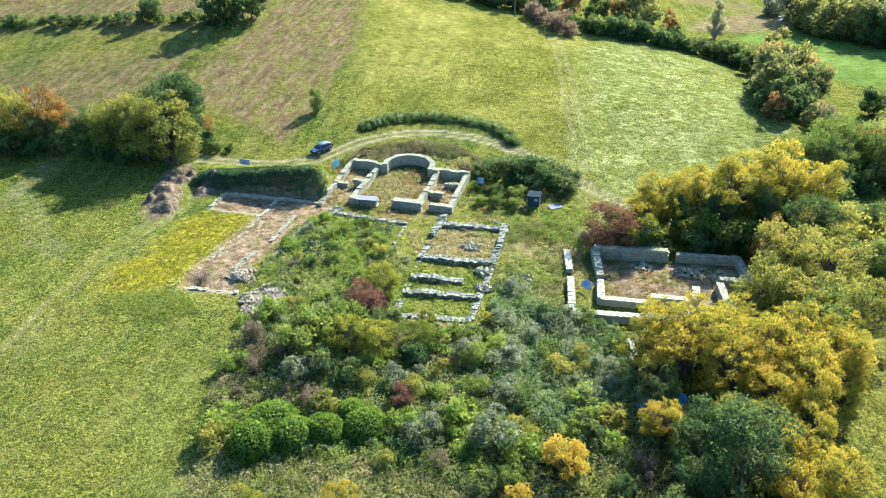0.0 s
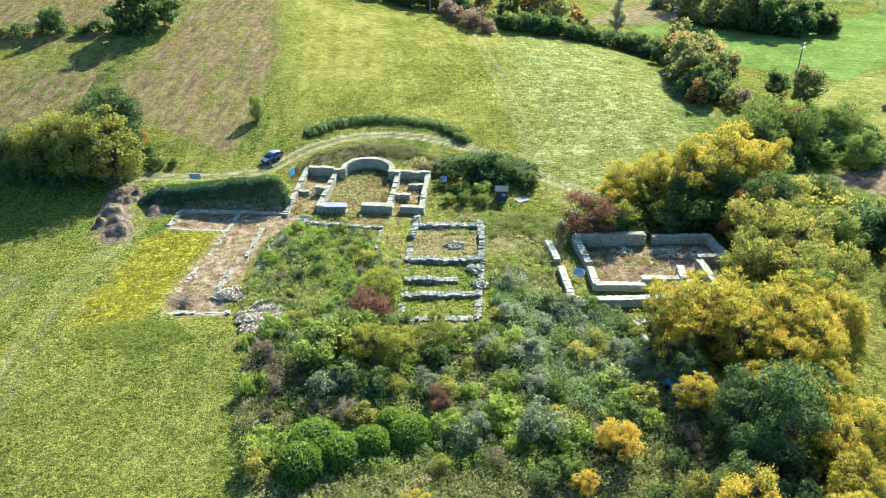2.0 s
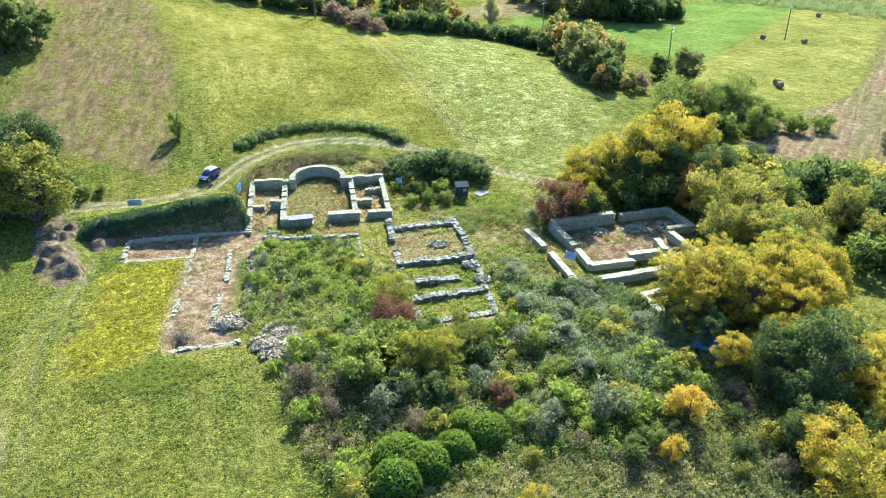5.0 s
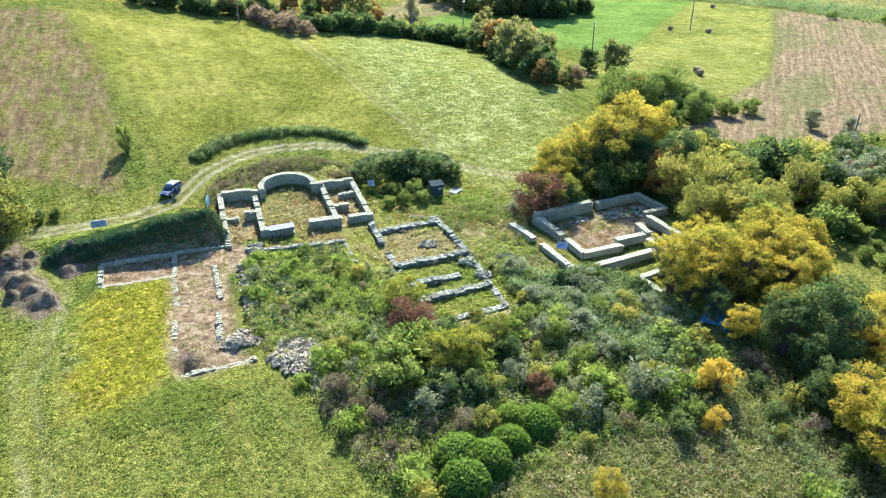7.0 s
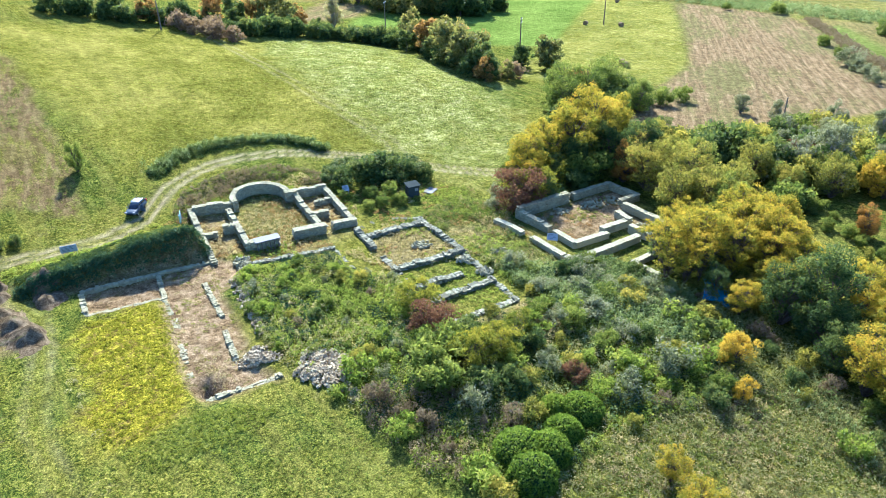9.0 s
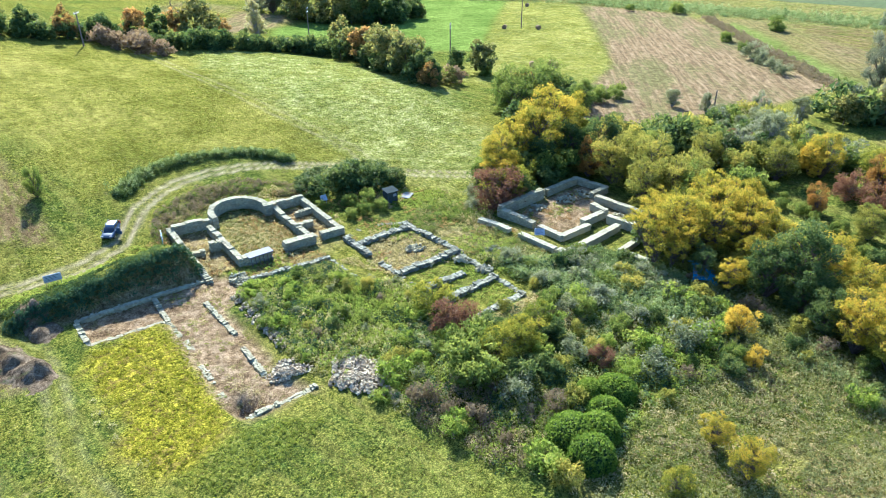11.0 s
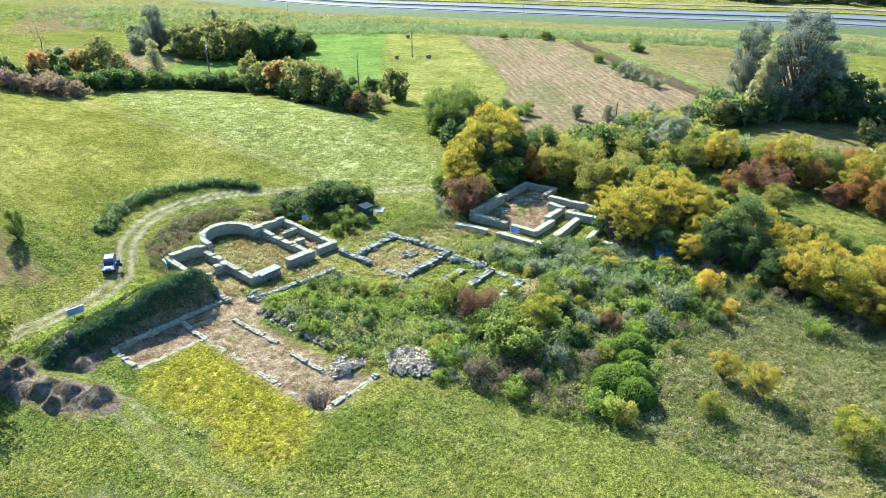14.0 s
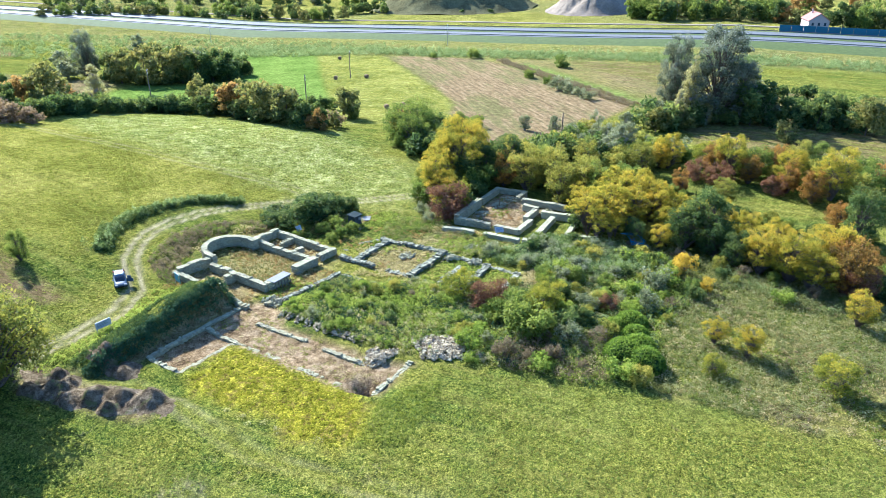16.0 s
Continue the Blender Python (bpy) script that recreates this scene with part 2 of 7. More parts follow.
SPOIL = earthy()
SLAB = plain("concrete_slab", (0.20, 0.205, 0.205), 0.8, 0, 0.2, 2.0, 0.2)
BARK = barky("bark", (0.05, 0.04, 0.03), (0.16, 0.13, 0.10))
BARK_PALE = barky("pale_bark", (0.22, 0.20, 0.17), (0.42, 0.40, 0.36))
POLE_WOOD = barky("pole_timber", (0.10, 0.08, 0.06), (0.24, 0.20, 0.16))
LEAF = dict(
    acacia=leafy("acacia_leaves", (0.085, 0.12, 0.022), (0.20, 0.225, 0.03), (0.36, 0.335, 0.036), (0.53, 0.43, 0.045), (0.64, 0.43, 0.045), passing=0.58),
    olive=leafy("olive_leaves", (0.08, 0.115, 0.028), (0.19, 0.215, 0.04), (0.34, 0.33, 0.06), (0.50, 0.42, 0.08), passing=0.55),
    green=leafy("green_leaves", (0.05, 0.09, 0.025), (0.115, 0.17, 0.034), (0.21, 0.265, 0.05), (0.34, 0.37, 0.08), passing=0.55),
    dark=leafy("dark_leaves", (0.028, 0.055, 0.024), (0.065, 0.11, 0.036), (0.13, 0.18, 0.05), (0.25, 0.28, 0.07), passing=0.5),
    rust=leafy("rust_leaves", (0.09, 0.075, 0.025), (0.20, 0.14, 0.035), (0.36, 0.195, 0.045), (0.50, 0.29, 0.06), passing=0.5),
    red=leafy("redbrown_leaves", (0.10, 0.06, 0.04), (0.17, 0.09, 0.055), (0.24, 0.125, 0.07), (0.31, 0.19, 0.095), passing=0.45),
    silver=leafy("silver_leaves", (0.075, 0.10, 0.045), (0.15, 0.18, 0.085), (0.27, 0.29, 0.155), (0.44, 0.45, 0.28), passing=0.42),
    gold=leafy("gold_leaves", (0.38, 0.29, 0.04), (0.55, 0.41, 0.045), (0.68, 0.50, 0.05), passing=0.5),
    # bank face's shade is put into these lowered tones; dark scrub shares them
    ivy=leafy("ivy_leaves", (0.02, 0.05, 0.03), (0.036, 0.078, 0.04), (0.062, 0.115, 0.052), (0.12, 0.18, 0.07), passing=0.3),
    poplar=leafy("poplar_leaves", (0.06, 0.085, 0.048), (0.13, 0.155, 0.10), (0.24, 0.265, 0.19), (0.42, 0.44, 0.36), passing=0.4),
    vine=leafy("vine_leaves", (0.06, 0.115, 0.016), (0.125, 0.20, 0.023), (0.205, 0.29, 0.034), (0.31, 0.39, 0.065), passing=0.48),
    bramble=leafy("bramble_leaves", (0.07, 0.115, 0.038), (0.15, 0.21, 0.075), (0.27, 0.34, 0.13), (0.43, 0.49, 0.25), passing=0.5),
    weed=leafy("weed_leaves", (0.08, 0.13, 0.025), (0.18, 0.255, 0.038), (0.31, 0.39, 0.06), (0.45, 0.47, 0.10), passing=0.55),
    yellowweed=leafy("yellow_weeds", (0.15, 0.175, 0.014), (0.28, 0.295, 0.02), (0.42, 0.41, 0.035), passing=0.55),
    dry=leafy("dry_weeds", (0.24, 0.225, 0.095), (0.34, 0.325, 0.145), (0.45, 0.425, 0.20), (0.56, 0.53, 0.29), passing=0.52),
    straw=leafy("straw_weeds", (0.22, 0.17, 0.075), (0.38, 0.32, 0.15), (0.50, 0.43, 0.22), (0.60, 0.54, 0.31), passing=0.5),
    russet=leafy("russet_weeds", (0.20, 0.125, 0.05), (0.32, 0.20, 0.08), (0.44, 0.29, 0.13), passing=0.48),
    sage=leafy("sage_leaves", (0.075, 0.10, 0.03), (0.16, 0.185, 0.06), (0.28, 0.29, 0.11), (0.42, 0.41, 0.20), passing=0.48),
    brown=leafy("brown_weeds", (0.12, 0.095, 0.055), (0.20, 0.16, 0.095), (0.30, 0.245, 0.15)),
    grass=leafy("grass_blades", (0.11, 0.155, 0.02), (0.19, 0.235, 0.03), (0.28, 0.315, 0.045), (0.37, 0.37, 0.08), passing=0.55),
    palerusset=leafy("pale_russet_leaves", (0.15, 0.115, 0.07), (0.27, 0.20, 0.12), (0.40, 0.30, 0.19), passing=0.45),
    # less saturated copies of rust and olive: distance haze put into leaf colour
    farrust=leafy("hazy_rust_leaves", (0.115, 0.10, 0.036), (0.25, 0.175, 0.055), (0.43, 0.26, 0.08), (0.57, 0.35, 0.11), passing=0.5),
    farolive=leafy("hazy_olive_leaves", (0.06, 0.09, 0.034), (0.14, 0.165, 0.052), (0.26, 0.255, 0.075), (0.40, 0.34, 0.10), passing=0.48),
    lime=leafy("yellow_green_leaves", (0.065, 0.105, 0.02), (0.15, 0.19, 0.028), (0.29, 0.30, 0.036), (0.50, 0.43, 0.045), passing=0.55),
    palegrass=leafy("pale_grass_blades", (0.18, 0.23, 0.04), (0.29, 0.33, 0.07), (0.44, 0.46, 0.15), passing=0.52),
)

# ---- shape helpers ----
def link_mesh(name, verts, faces, material, parent=None, label="", smooth_faces=False, tone=None):
    """A mesh object from an array of vertices and an array of faces with equal corner counts."""
    verts, faces = np.asarray(verts, np.float32), np.asarray(faces, np.int32)
    me = bpy.data.meshes.new(name)
    k = faces.shape[1]
    me.vertices.add(len(verts))
    me.vertices.foreach_set("co", verts.ravel())
    me.loops.add(faces.size)
    me.loops.foreach_set("vertex_index", faces.ravel())
    me.polygons.add(len(faces))
    me.polygons.foreach_set("loop_start", np.arange(0, faces.size, k, dtype=np.int32))
    me.polygons.foreach_set("use_smooth", np.full(len(faces), smooth_faces))
    me.update(calc_edges=True)
    me.validate()
    if tone is not None:
        me.attributes.new("tone", "FLOAT", "POINT").data.foreach_set("value", np.asarray(tone, np.float32))
    for m in (material if isinstance(material, (list, tuple)) else [material]):
        me.materials.append(m)
    ob = new(name, me)
    if parent:
        ob.parent = parent
    if label:
        tagged(ob, label)
    return ob


def part(name, bm, material, parent, label="", smooth_faces=False):
    """Links a bmesh as one mesh object under a thing or a part."""
    me = bpy.data.meshes.new(name)
    bm.to_mesh(me)
    bm.free()
    for f in me.polygons:
        f.use_smooth = smooth_faces
    for m in (material if isinstance(material, (list, tuple)) else [material]):
        me.materials.append(m)
    ob = new(name, me)
    ob.parent = parent
    if label:
        tagged(ob, label)
    return ob


def thing(name, label, category, m=None, group="", kind=""):
    ob = new(name)
    ob.empty_display_size = 0.3
    if m is not None:
        ob.matrix_basis = m
    return tagged(ob, label, category, group, kind)


def box(bm, x0, y0, z0, x1, y1, z1, bevel=0.0, turn=0.0, about=None):
    """A bevelled box into bm; turn: degrees about z at about."""
    r = bmesh.ops.create_cube(bm, size=1)
    vs = r["verts"]
    bmesh.ops.scale(bm, vec=(x1 - x0, y1 - y0, z1 - z0), verts=vs)
    bmesh.ops.translate(bm, vec=((x0 + x1) / 2, (y0 + y1) / 2, (z0 + z1) / 2), verts=vs)
    if bevel:
        es = list({e for v in vs for e in v.link_edges})
        out = bmesh.ops.bevel(bm, geom=es, offset=bevel, segments=2, affect="EDGES", profile=0.6)
        vs = list({v for f in out["faces"] for v in f.verts} | {v for v in vs if v.is_valid})
    if turn:
        bmesh.ops.rotate(bm, cent=about or ((x0 + x1) / 2, (y0 + y1) / 2, 0), matrix=Matrix.Rotation(radians(turn), 3, "Z"), verts=vs)
    return vs


def tube(bm, a, b, ra, rb, sides=8):
    a, b = Vector(a), Vector(b)
    r = bmesh.ops.create_cone(bm, cap_ends=True, segments=sides, radius1=ra, radius2=rb, depth=(b - a).length)
    q = (b - a).to_track_quat("Z", "Y").to_matrix().to_4x4()
    bmesh.ops.transform(bm, matrix=Matrix.Translation((a + b) / 2) @ q, verts=r["verts"])
    return r["verts"]


def chance(x, y, seed):
    v = np.sin(x * 127.1 + y * 311.7 + seed * 74.7) * 43758.5453
    return v - np.floor(v)


def vnoise(x, y, size, seed=0, octaves=3):
    """Soft noise from 0 to 1 over the plan, with features of that size in metres."""
    total, amp, norm = 0, 1.0, 0
    for o in range(octaves):
        u, v = np.asarray(x, float) / size * 2 ** o, np.asarray(y, float) / size * 2 ** o
        i, j = np.floor(u), np.floor(v)
        f, g = u - i, v - j
        f, g = f * f * (3 - 2 * f), g * g * (3 - 2 * g)
        s = seed + o * 17
        n = (chance(i, j, s) * (1 - f) + chance(i + 1, j, s) * f) * (1 - g) + (chance(i, j + 1, s) * (1 - f) + chance(i + 1, j + 1, s) * f) * g
        total, norm, amp = total + amp * n, norm + amp, amp * 0.5
    return total / norm


# ---- the lie of the land ----
def sp(v, w):
    """softened max(v, 0)"""
    return 0.5 * (v + np.sqrt(v * v + w * w))


def seg_dist(x, y, pts):
    """distance of (x, y) to a polyline"""
    best = np.full(np.shape(x), 1e9)
    for (ax, ay), (bx, by) in zip(pts[:-1], pts[1:]):
        dx, dy = bx - ax, by - ay
        k = np.clip(((x - ax) * dx + (y - ay) * dy) / (dx * dx + dy * dy), 0, 1)
        best = np.minimum(best, np.hypot(x - ax - k * dx, y - ay - k * dy))
    return best


def inside(x, y, pts):
    """whether (x, y) lies in a polygon"""
    c = np.zeros(np.shape(x), bool)
    for (ax, ay), (bx, by) in zip(pts, pts[1:] + pts[:1]):
        if ay != by:
            c ^= ((ay > y) != (by > y)) & (x < (bx - ax) * (y - ay) / (by - ay) + ax)
    return c


def smooth(v):
    v = np.clip(v, 0, 1)
    return v * v * (3 - 2 * v)


# the edge of the cut terrace on which the ruins stand
CUT = [(-36, 97), (-33, 95.2), (-24, 94.6), (-17.6, 93.2), (-16.0, 101), (-12, 105.5), (-5, 107.2), (1, 105), (6.5, 98), (13, 93), (22, 88), (40, 80),
       (40, -40), (-34, -40), (-36, 60)]


def height(x, y):
    """the natural lie of the land"""
    x, y = np.asarray(x, float), np.asarray(y, float)
    z = -0.04 * (sp(x + 48, 8) - sp(x - 22, 8) - 28)
    slope = np.clip(0.66 - 0.0095 * sp(x + 55, 10) + 0.0095 * 55, 0.0, 2)
    z = z + 0.215 * (sp(y - 101, 8) - sp(y - 215, 40) * 0.9) * sp(slope, 0.1)
    z = z - 2.5 / (1 + np.exp(-(x - 66) / 7)) - 0.045 * (sp(x - 60, 20) - sp(x - 250, 60))
    z = z - 0.0002 * np.clip(x - 20, 0, 230) * np.clip(y - 105, -90, 160)
    d = seg_dist(x, y, CUT + CUT[:1])
    d = np.where(inside(x, y, CUT), d, -d)
    z = z - 0.4 * smooth((d + 0.4) / 1.8) * smooth((y - 70) / 14) * smooth((20 - x) / 18 + 0.5)
    rise = (1.15 + 1.75 * smooth((x + 34) / 14)) * (0.84 + 0.3 * vnoise(x, x * 0, 2.6, 77, 2))
    face = y - np.interp(x, [-36, -30, -22, -15], [95.0, 94.0, 92.5, 91.2])
    z = z + rise * smooth(face / 1.2 + 0.2) * (1 - smooth((face - 1.2) / 7.0)) * smooth((x + 36.5) / 4) * smooth((-15.6 - x) / 1.4)
    z = z + 1.4 * np.exp(-((x - 45) / 24) ** 2 - ((y - 120) / 24) ** 2)
    return z


TRACK = [(-75, 108), (-52, 107.5), (-37.6, 103.6), (-30.2, 101.8), (-24.5, 101.4), (-18.6, 103.2), (-15.5, 106.2), (-12.4, 109.2), (-8.0, 111.3), (-4.2, 112.4), (0.5, 112.2),
         (5.5, 110.8), (9.5, 108.4), (12.6, 105.4), (17.0, 100.5), (20.0, 94.5), (23.0, 89.5), (28.5, 81.5)]
FIELD_TRACK = [(18.8, 96.0), (22.3, 104.5), (23.3, 120.0), (25.8, 144.0), (27.5, 168.0), (30, 190)]
LEFT_LANE = [(-37.6, 102.5), (-36.0, 96), (-35.2, 90), (-36.6, 84), (-38.6, 79), (-40.6, 73), (-41.2, 64), (-41.4, 53), (-41.0, 30), (-40, 0)]
TRENCH = [(-16.2, 91.0), (-13.5, 86.8), (-16.5, 84.2), (-19.0, 83.0), (-20.2, 78.0), (-22.0, 72.5), (-23.6, 69.5), (-22.0, 65.4), (-28.8, 66.8), (-29.3, 70.5), (-27.4, 76.3), (-26.0, 81),
          (-24.6, 85.6), (-24.0, 88), (-22.3, 90.6)]
ROOM_FLOOR = [(-30.2, 92.4), (-22.4, 90.8), (-23.8, 85.8), (-31.4, 87.8)]
YELLOW_PATCH = [(-31.6, 87.4), (-24.6, 85.2), (-26.4, 79), (-28.2, 73.5), (-30.0, 69.0), (-30.5, 66.5), (-36.5, 65.5), (-37.8, 68.5), (-35.4, 77), (-33.6, 84)]
FRESH_RIM = [(-36.8, 65.8), (-30.2, 66.2), (-26.5, 64.6), (-24.8, 61.6), (-29.5, 61.0), (-35.5, 62.2)]
TILLED = [(-45.5, 126), (-38, 119), (-24, 108), (-21, 119.5), (-18.4, 136), (-15.5, 154), (-15.5, 182), (-33, 182), (-34.5, 162)]
LEFT_PLOUGH = [(-46.5, 126), (-35.5, 161), (-36, 153), (-110, 152.5), (-140, 118), (-60, 111)]
BEYOND_HEDGE = [(-36, 156), (-34, 260), (-300, 260), (-300, 156)]
SCRUB = [(-16.5, 85.2), (-12, 84.0), (-5.4, 81.6), (-6.6, 76.5), (-4, 72.5), (-6.4, 60.2), (3.5, 58.6), (5.5, 66), (6.6, 69.5), (12, 60), (17, 51), (12, 43), (7, 36), (-8, 41.2), (-19.3, 41), (-20.8, 46), (-20, 57.5), (-21.4, 66), (-20.5, 72)]
DRY_PATCH = [(-19.5, 40.8), (-8, 41.2), (6, 37.5), (12, 30), (12, 10), (-10, 8), (-23.5, 20)]
PALE_MEADOW = [(18, 99), (24, 120), (30, 150), (40, 172), (62, 160), (57, 117), (44, 98), (32, 84), (24, 84)]
STUBBLE = [(60, 84), (66, 76), (80, 64), (121, 54), (160, 82), (199, 117), (199, 158), (150, 126), (112, 102), (92, 97), (76, 92)]
FRESH_FIELD = [(80, 160), (104, 137), (150, 163), (194, 187), (182, 219), (130, 192), (96, 176), (76, 178)]
HAY = [(104, 136.5), (194, 186.5), (198, 159), (150, 127), (112, 103), (92, 98), (80, 106), (72, 118), (84, 128)]
STRIP = [(121, 52.5), (127, 49), (180, 87), (191, 98), (185, 102), (137, 65)]
GREY_STRIP = [(116, 54), (160, 86), (197, 114), (202, 88), (160, 50), (126, 45)]
FAR_PLOUGH = [(112, 308), (196, 402), (212, 390), (152, 298)]
FAR_STUBBLE = [(70, 200), (100, 206), (108, 219), (104, 238), (78, 216)]
FAR_FRESH = [(79, 192), (88, 200), (103, 205), (111, 187), (94, 174)]
BAULK = [(-39.6, 151), (-43.4, 141.8), (-46.2, 135.1), (-47.4, 123.5)]
HILL = [(-15, 117), (-8, 119), (6, 117), (19, 101), (24, 120), (30, 150), (38, 172), (20, 178), (-15, 184)]
EAST_SOIL = [(84, 38), (120, 40), (200, 84), (200, 40), (140, 0), (84, -12), (66, 0), (70, 25)]


def soft_zone(x, y, pts, edge=0.8, wobble=0.0, seed=3):
    if wobble:
        x, y = x + wobble * (vnoise(x, y, 3.0, seed) - 0.5), y + wobble * (vnoise(x, y, 3.0, seed + 5) - 0.5)
    d = seg_dist(x, y, pts + pts[:1])
    return smooth(0.5 + np.where(inside(x, y, pts), d, -d) / edge)


def ruts(x, y, line, gauge=1.5, width=0.3):
    d = seg_dist(x, y, line) + 0.35 * (vnoise(x, y, 4, 9) - 0.5)
    return np.exp(-((d - gauge / 2) / width) ** 2)


def relief(x, y):
    """height with pits, heaps' feet, ruts, banks and small unevenness"""
    z = height(x, y)
    near = smooth((320 - np.abs(x)) / 200) * smooth((320 - np.abs(y)) / 150)
    z = z + near * (0.35 * (vnoise(x, y, 7, 21) - 0.5) + 0.12 * (vnoise(x, y, 1.6, 31) - 0.5))
    z = z - 0.30 * soft_zone(x, y, TRENCH, 1.0, 0.5) - 0.35 * soft_zone(x, y, ROOM_FLOOR, 0.6)
    z = z - 1.3 * np.exp(-((x + 27.9) / 1.0) ** 4 - ((y - 69.0) / 1.2) ** 4)
    z = z - 0.10 * ruts(x, y, TRACK) - 0.05 * ruts(x, y, LEFT_LANE)
    z = z + 0.25 * soft_zone(x, y, FRESH_RIM, 2.5)
    z = z + 0.25 * soft_zone(x, y, SCRUB, 3.0) * (vnoise(x, y, 4, 44) + 0.3)
    return z


def on_ground(x, y):
    return float(relief(np.array([x], float), np.array([y], float))[0])


def graded(marks):
    """Coordinates from marks of (from, to, step), growing outwards to the far ends."""
    v = []
    for a, b, s in marks:
        v += list(np.arange(a, b, s))
    return v


def ground():
    xs = list(-90 - np.geomspace(8, 2900, 26)[::-1]) + graded([(-90, -46, 1.1), (-46, 36, 0.66), (36, 130, 2.0), (130, 330, 4.0)]) + list(330 + np.geomspace(6, 2700, 26))
    ys = list(-30 - np.geomspace(8, 2900, 24)[::-1]) + graded([(-30, 20, 1.6), (20, 120, 0.66), (120, 200, 1.8), (200, 460, 5.0)]) + list(460 + np.geomspace(6, 2600, 26))
    gx, gy = np.meshgrid(xs, ys)
    x, y = gx.ravel(), gy.ravel()
    z = relief(x, y)
    nx, ny = len(xs), len(ys)
    i = np.arange(nx * ny).reshape(ny, nx)
    faces = np.stack([i[:-1, :-1].ravel(), i[:-1, 1:].ravel(), i[1:, 1:].ravel(), i[1:, :-1].ravel()], 1)
    ob = link_mesh("ground", np.stack([x, y, z], 1), faces, GROUND, smooth_faces=True)
    soil = np.maximum.reduce([soft_zone(x, y, TRENCH, 1.2, 1.6), soft_zone(x, y, ROOM_FLOOR, 0.7, 0.3), 0.75 * np.exp(-((seg_dist(x, y, [(-38.4, 99), (-38.4, 87)]) / 1.9) ** 4)),
                              0.8 * np.exp(-((seg_dist(x, y, [(20, 66.5), (28, 66)]) / 3.2) ** 2)), 0.8 * np.exp(-((seg_dist(x, y, [(-31, 93.7), (-17.4, 91.5)]) / 1.0) ** 2)), 0.75 * soft_zone(x, y, [(-16, 90), (-13.4, 101), (-9.5, 99.5), (-12, 89.4)], 1.0), 0.8 * soft_zone(x, y, [(-3.4, 88), (-0.4, 97), (3.4, 96), (1.2, 86.6)], 1.0), 0.3 * soft_zone(x, y, [(-12, 90), (-9, 100), (-5, 103), (-1, 97), (-3.4, 88)], 1.5), 0.6 * soft_zone(x, y, [(-16.4, 89), (1.4, 86.4), (-1, 83.6), (-5, 83.2), (-15, 87)], 1.5) * vnoise(x, y, 3, 66), 0.3 * soft_zone(x, y, DRY_PATCH, 4, 4) * smooth(vnoise(x, y, 5, 67) * 3 - 1), 0.95 * soft_zone(x, y, [(17.7, 72.6), (25, 71), (33, 69.6), (32.4, 65), (26, 62.6), (17, 63.6)], 1.2, 1.5), 0.8 * soft_zone(x, y, [(24.6, 62), (29, 64), (28.2, 57.6), (24.2, 55)], 1.0, 1.0), 0.45 * soft_zone(x, y, [(9, 80), (14, 75), (12.5, 62), (6.5, 67), (8.4, 74)], 3, 3) * smooth(vnoise(x, y, 4, 68) * 3 - 1), 0.5 * soft_zone(x, y, [(-2, 78), (-0.5, 81.5), (7.5, 79.8), (5.2, 72), (-2.5, 74)], 1.0), 0.5 * soft_zone(x, y, [(-6, 54), (3.5, 54), (4, 59), (-6, 60.5)], 3.0),
                              0.55 * np.exp(-((seg_dist(x, y, [(-11.5, 104.2), (-4, 106), (1.5, 104)]) / 1.6) ** 2)) * vnoise(x, y, 2, 61)])
    weed = soft_zone(x, y, YELLOW_PATCH, 3.2, 4.5) * (0.55 + 0.6 * vnoise(x, y, 5, 71))
    tilled = np.maximum.reduce([soft_zone(x, y, TILLED, 2.5, 3) * 0.95 * smooth(vnoise(x, y, 18, 81, 2) * 2.4 - 0.1), soft_zone(x, y, LEFT_PLOUGH, 3, 3) * 0.9 * smooth(vnoise(x, y * 2.5, 40, 82, 2) * 2.4 - 0.5), soft_zone(x, y, BEYOND_HEDGE, 3) * 0.9,
                                soft_zone(x, y, EAST_SOIL, 4, 3) * 0.75, soft_zone(x, y, FAR_PLOUGH, 5), 0.55 * smooth((x - 196) / 8) * smooth((900 - x) / 200) * (0.5 + 0.5 * vnoise(x, y, 25, 98))])
    wear = np.maximum.reduce([ruts(x, y, TRACK) * 1.2, 0.6 * ruts(x, y, LEFT_LANE, 1.7, 0.3) * vnoise(x, y, 6, 95), 0.4 * ruts(x, y, FIELD_TRACK, 1.8, 0.3), 0.1 * np.exp(-(seg_dist(x, y, TRACK) / 1.2) ** 2),
                              0.55 * np.exp(-(seg_dist(x, y, [(-72, 70), (-60, 88.5), (-58.4, 102)]) / 2.0) ** 4) * vnoise(x, y, 3, 94), 0.5 * ruts(x, y, [(-57, 91), (-53.0, 85), (-49.4, 78.5), (-46, 76)], 1.8, 0.35)])
    stub = np.maximum(soft_zone(x, y, STUBBLE, 3, 2), np.maximum.reduce([0.9 * soft_zone(x, y, FAR_STUBBLE, 3, 2), 0.55 * soft_zone(x, y, GREY_STRIP, 4, 2), 0.5 * soft_zone(x, y, [(81, 253), (98, 236), (112, 249), (104, 274)], 6, 4)]))
    fresh = np.maximum.reduce([soft_zone(x, y, FRESH_FIELD, 3), soft_zone(x, y, FAR_FRESH, 3), 0.7 * soft_zone(x, y, STRIP, 4, 3), 0.2 * soft_zone(x, y, FRESH_RIM, 2.5, 2)])
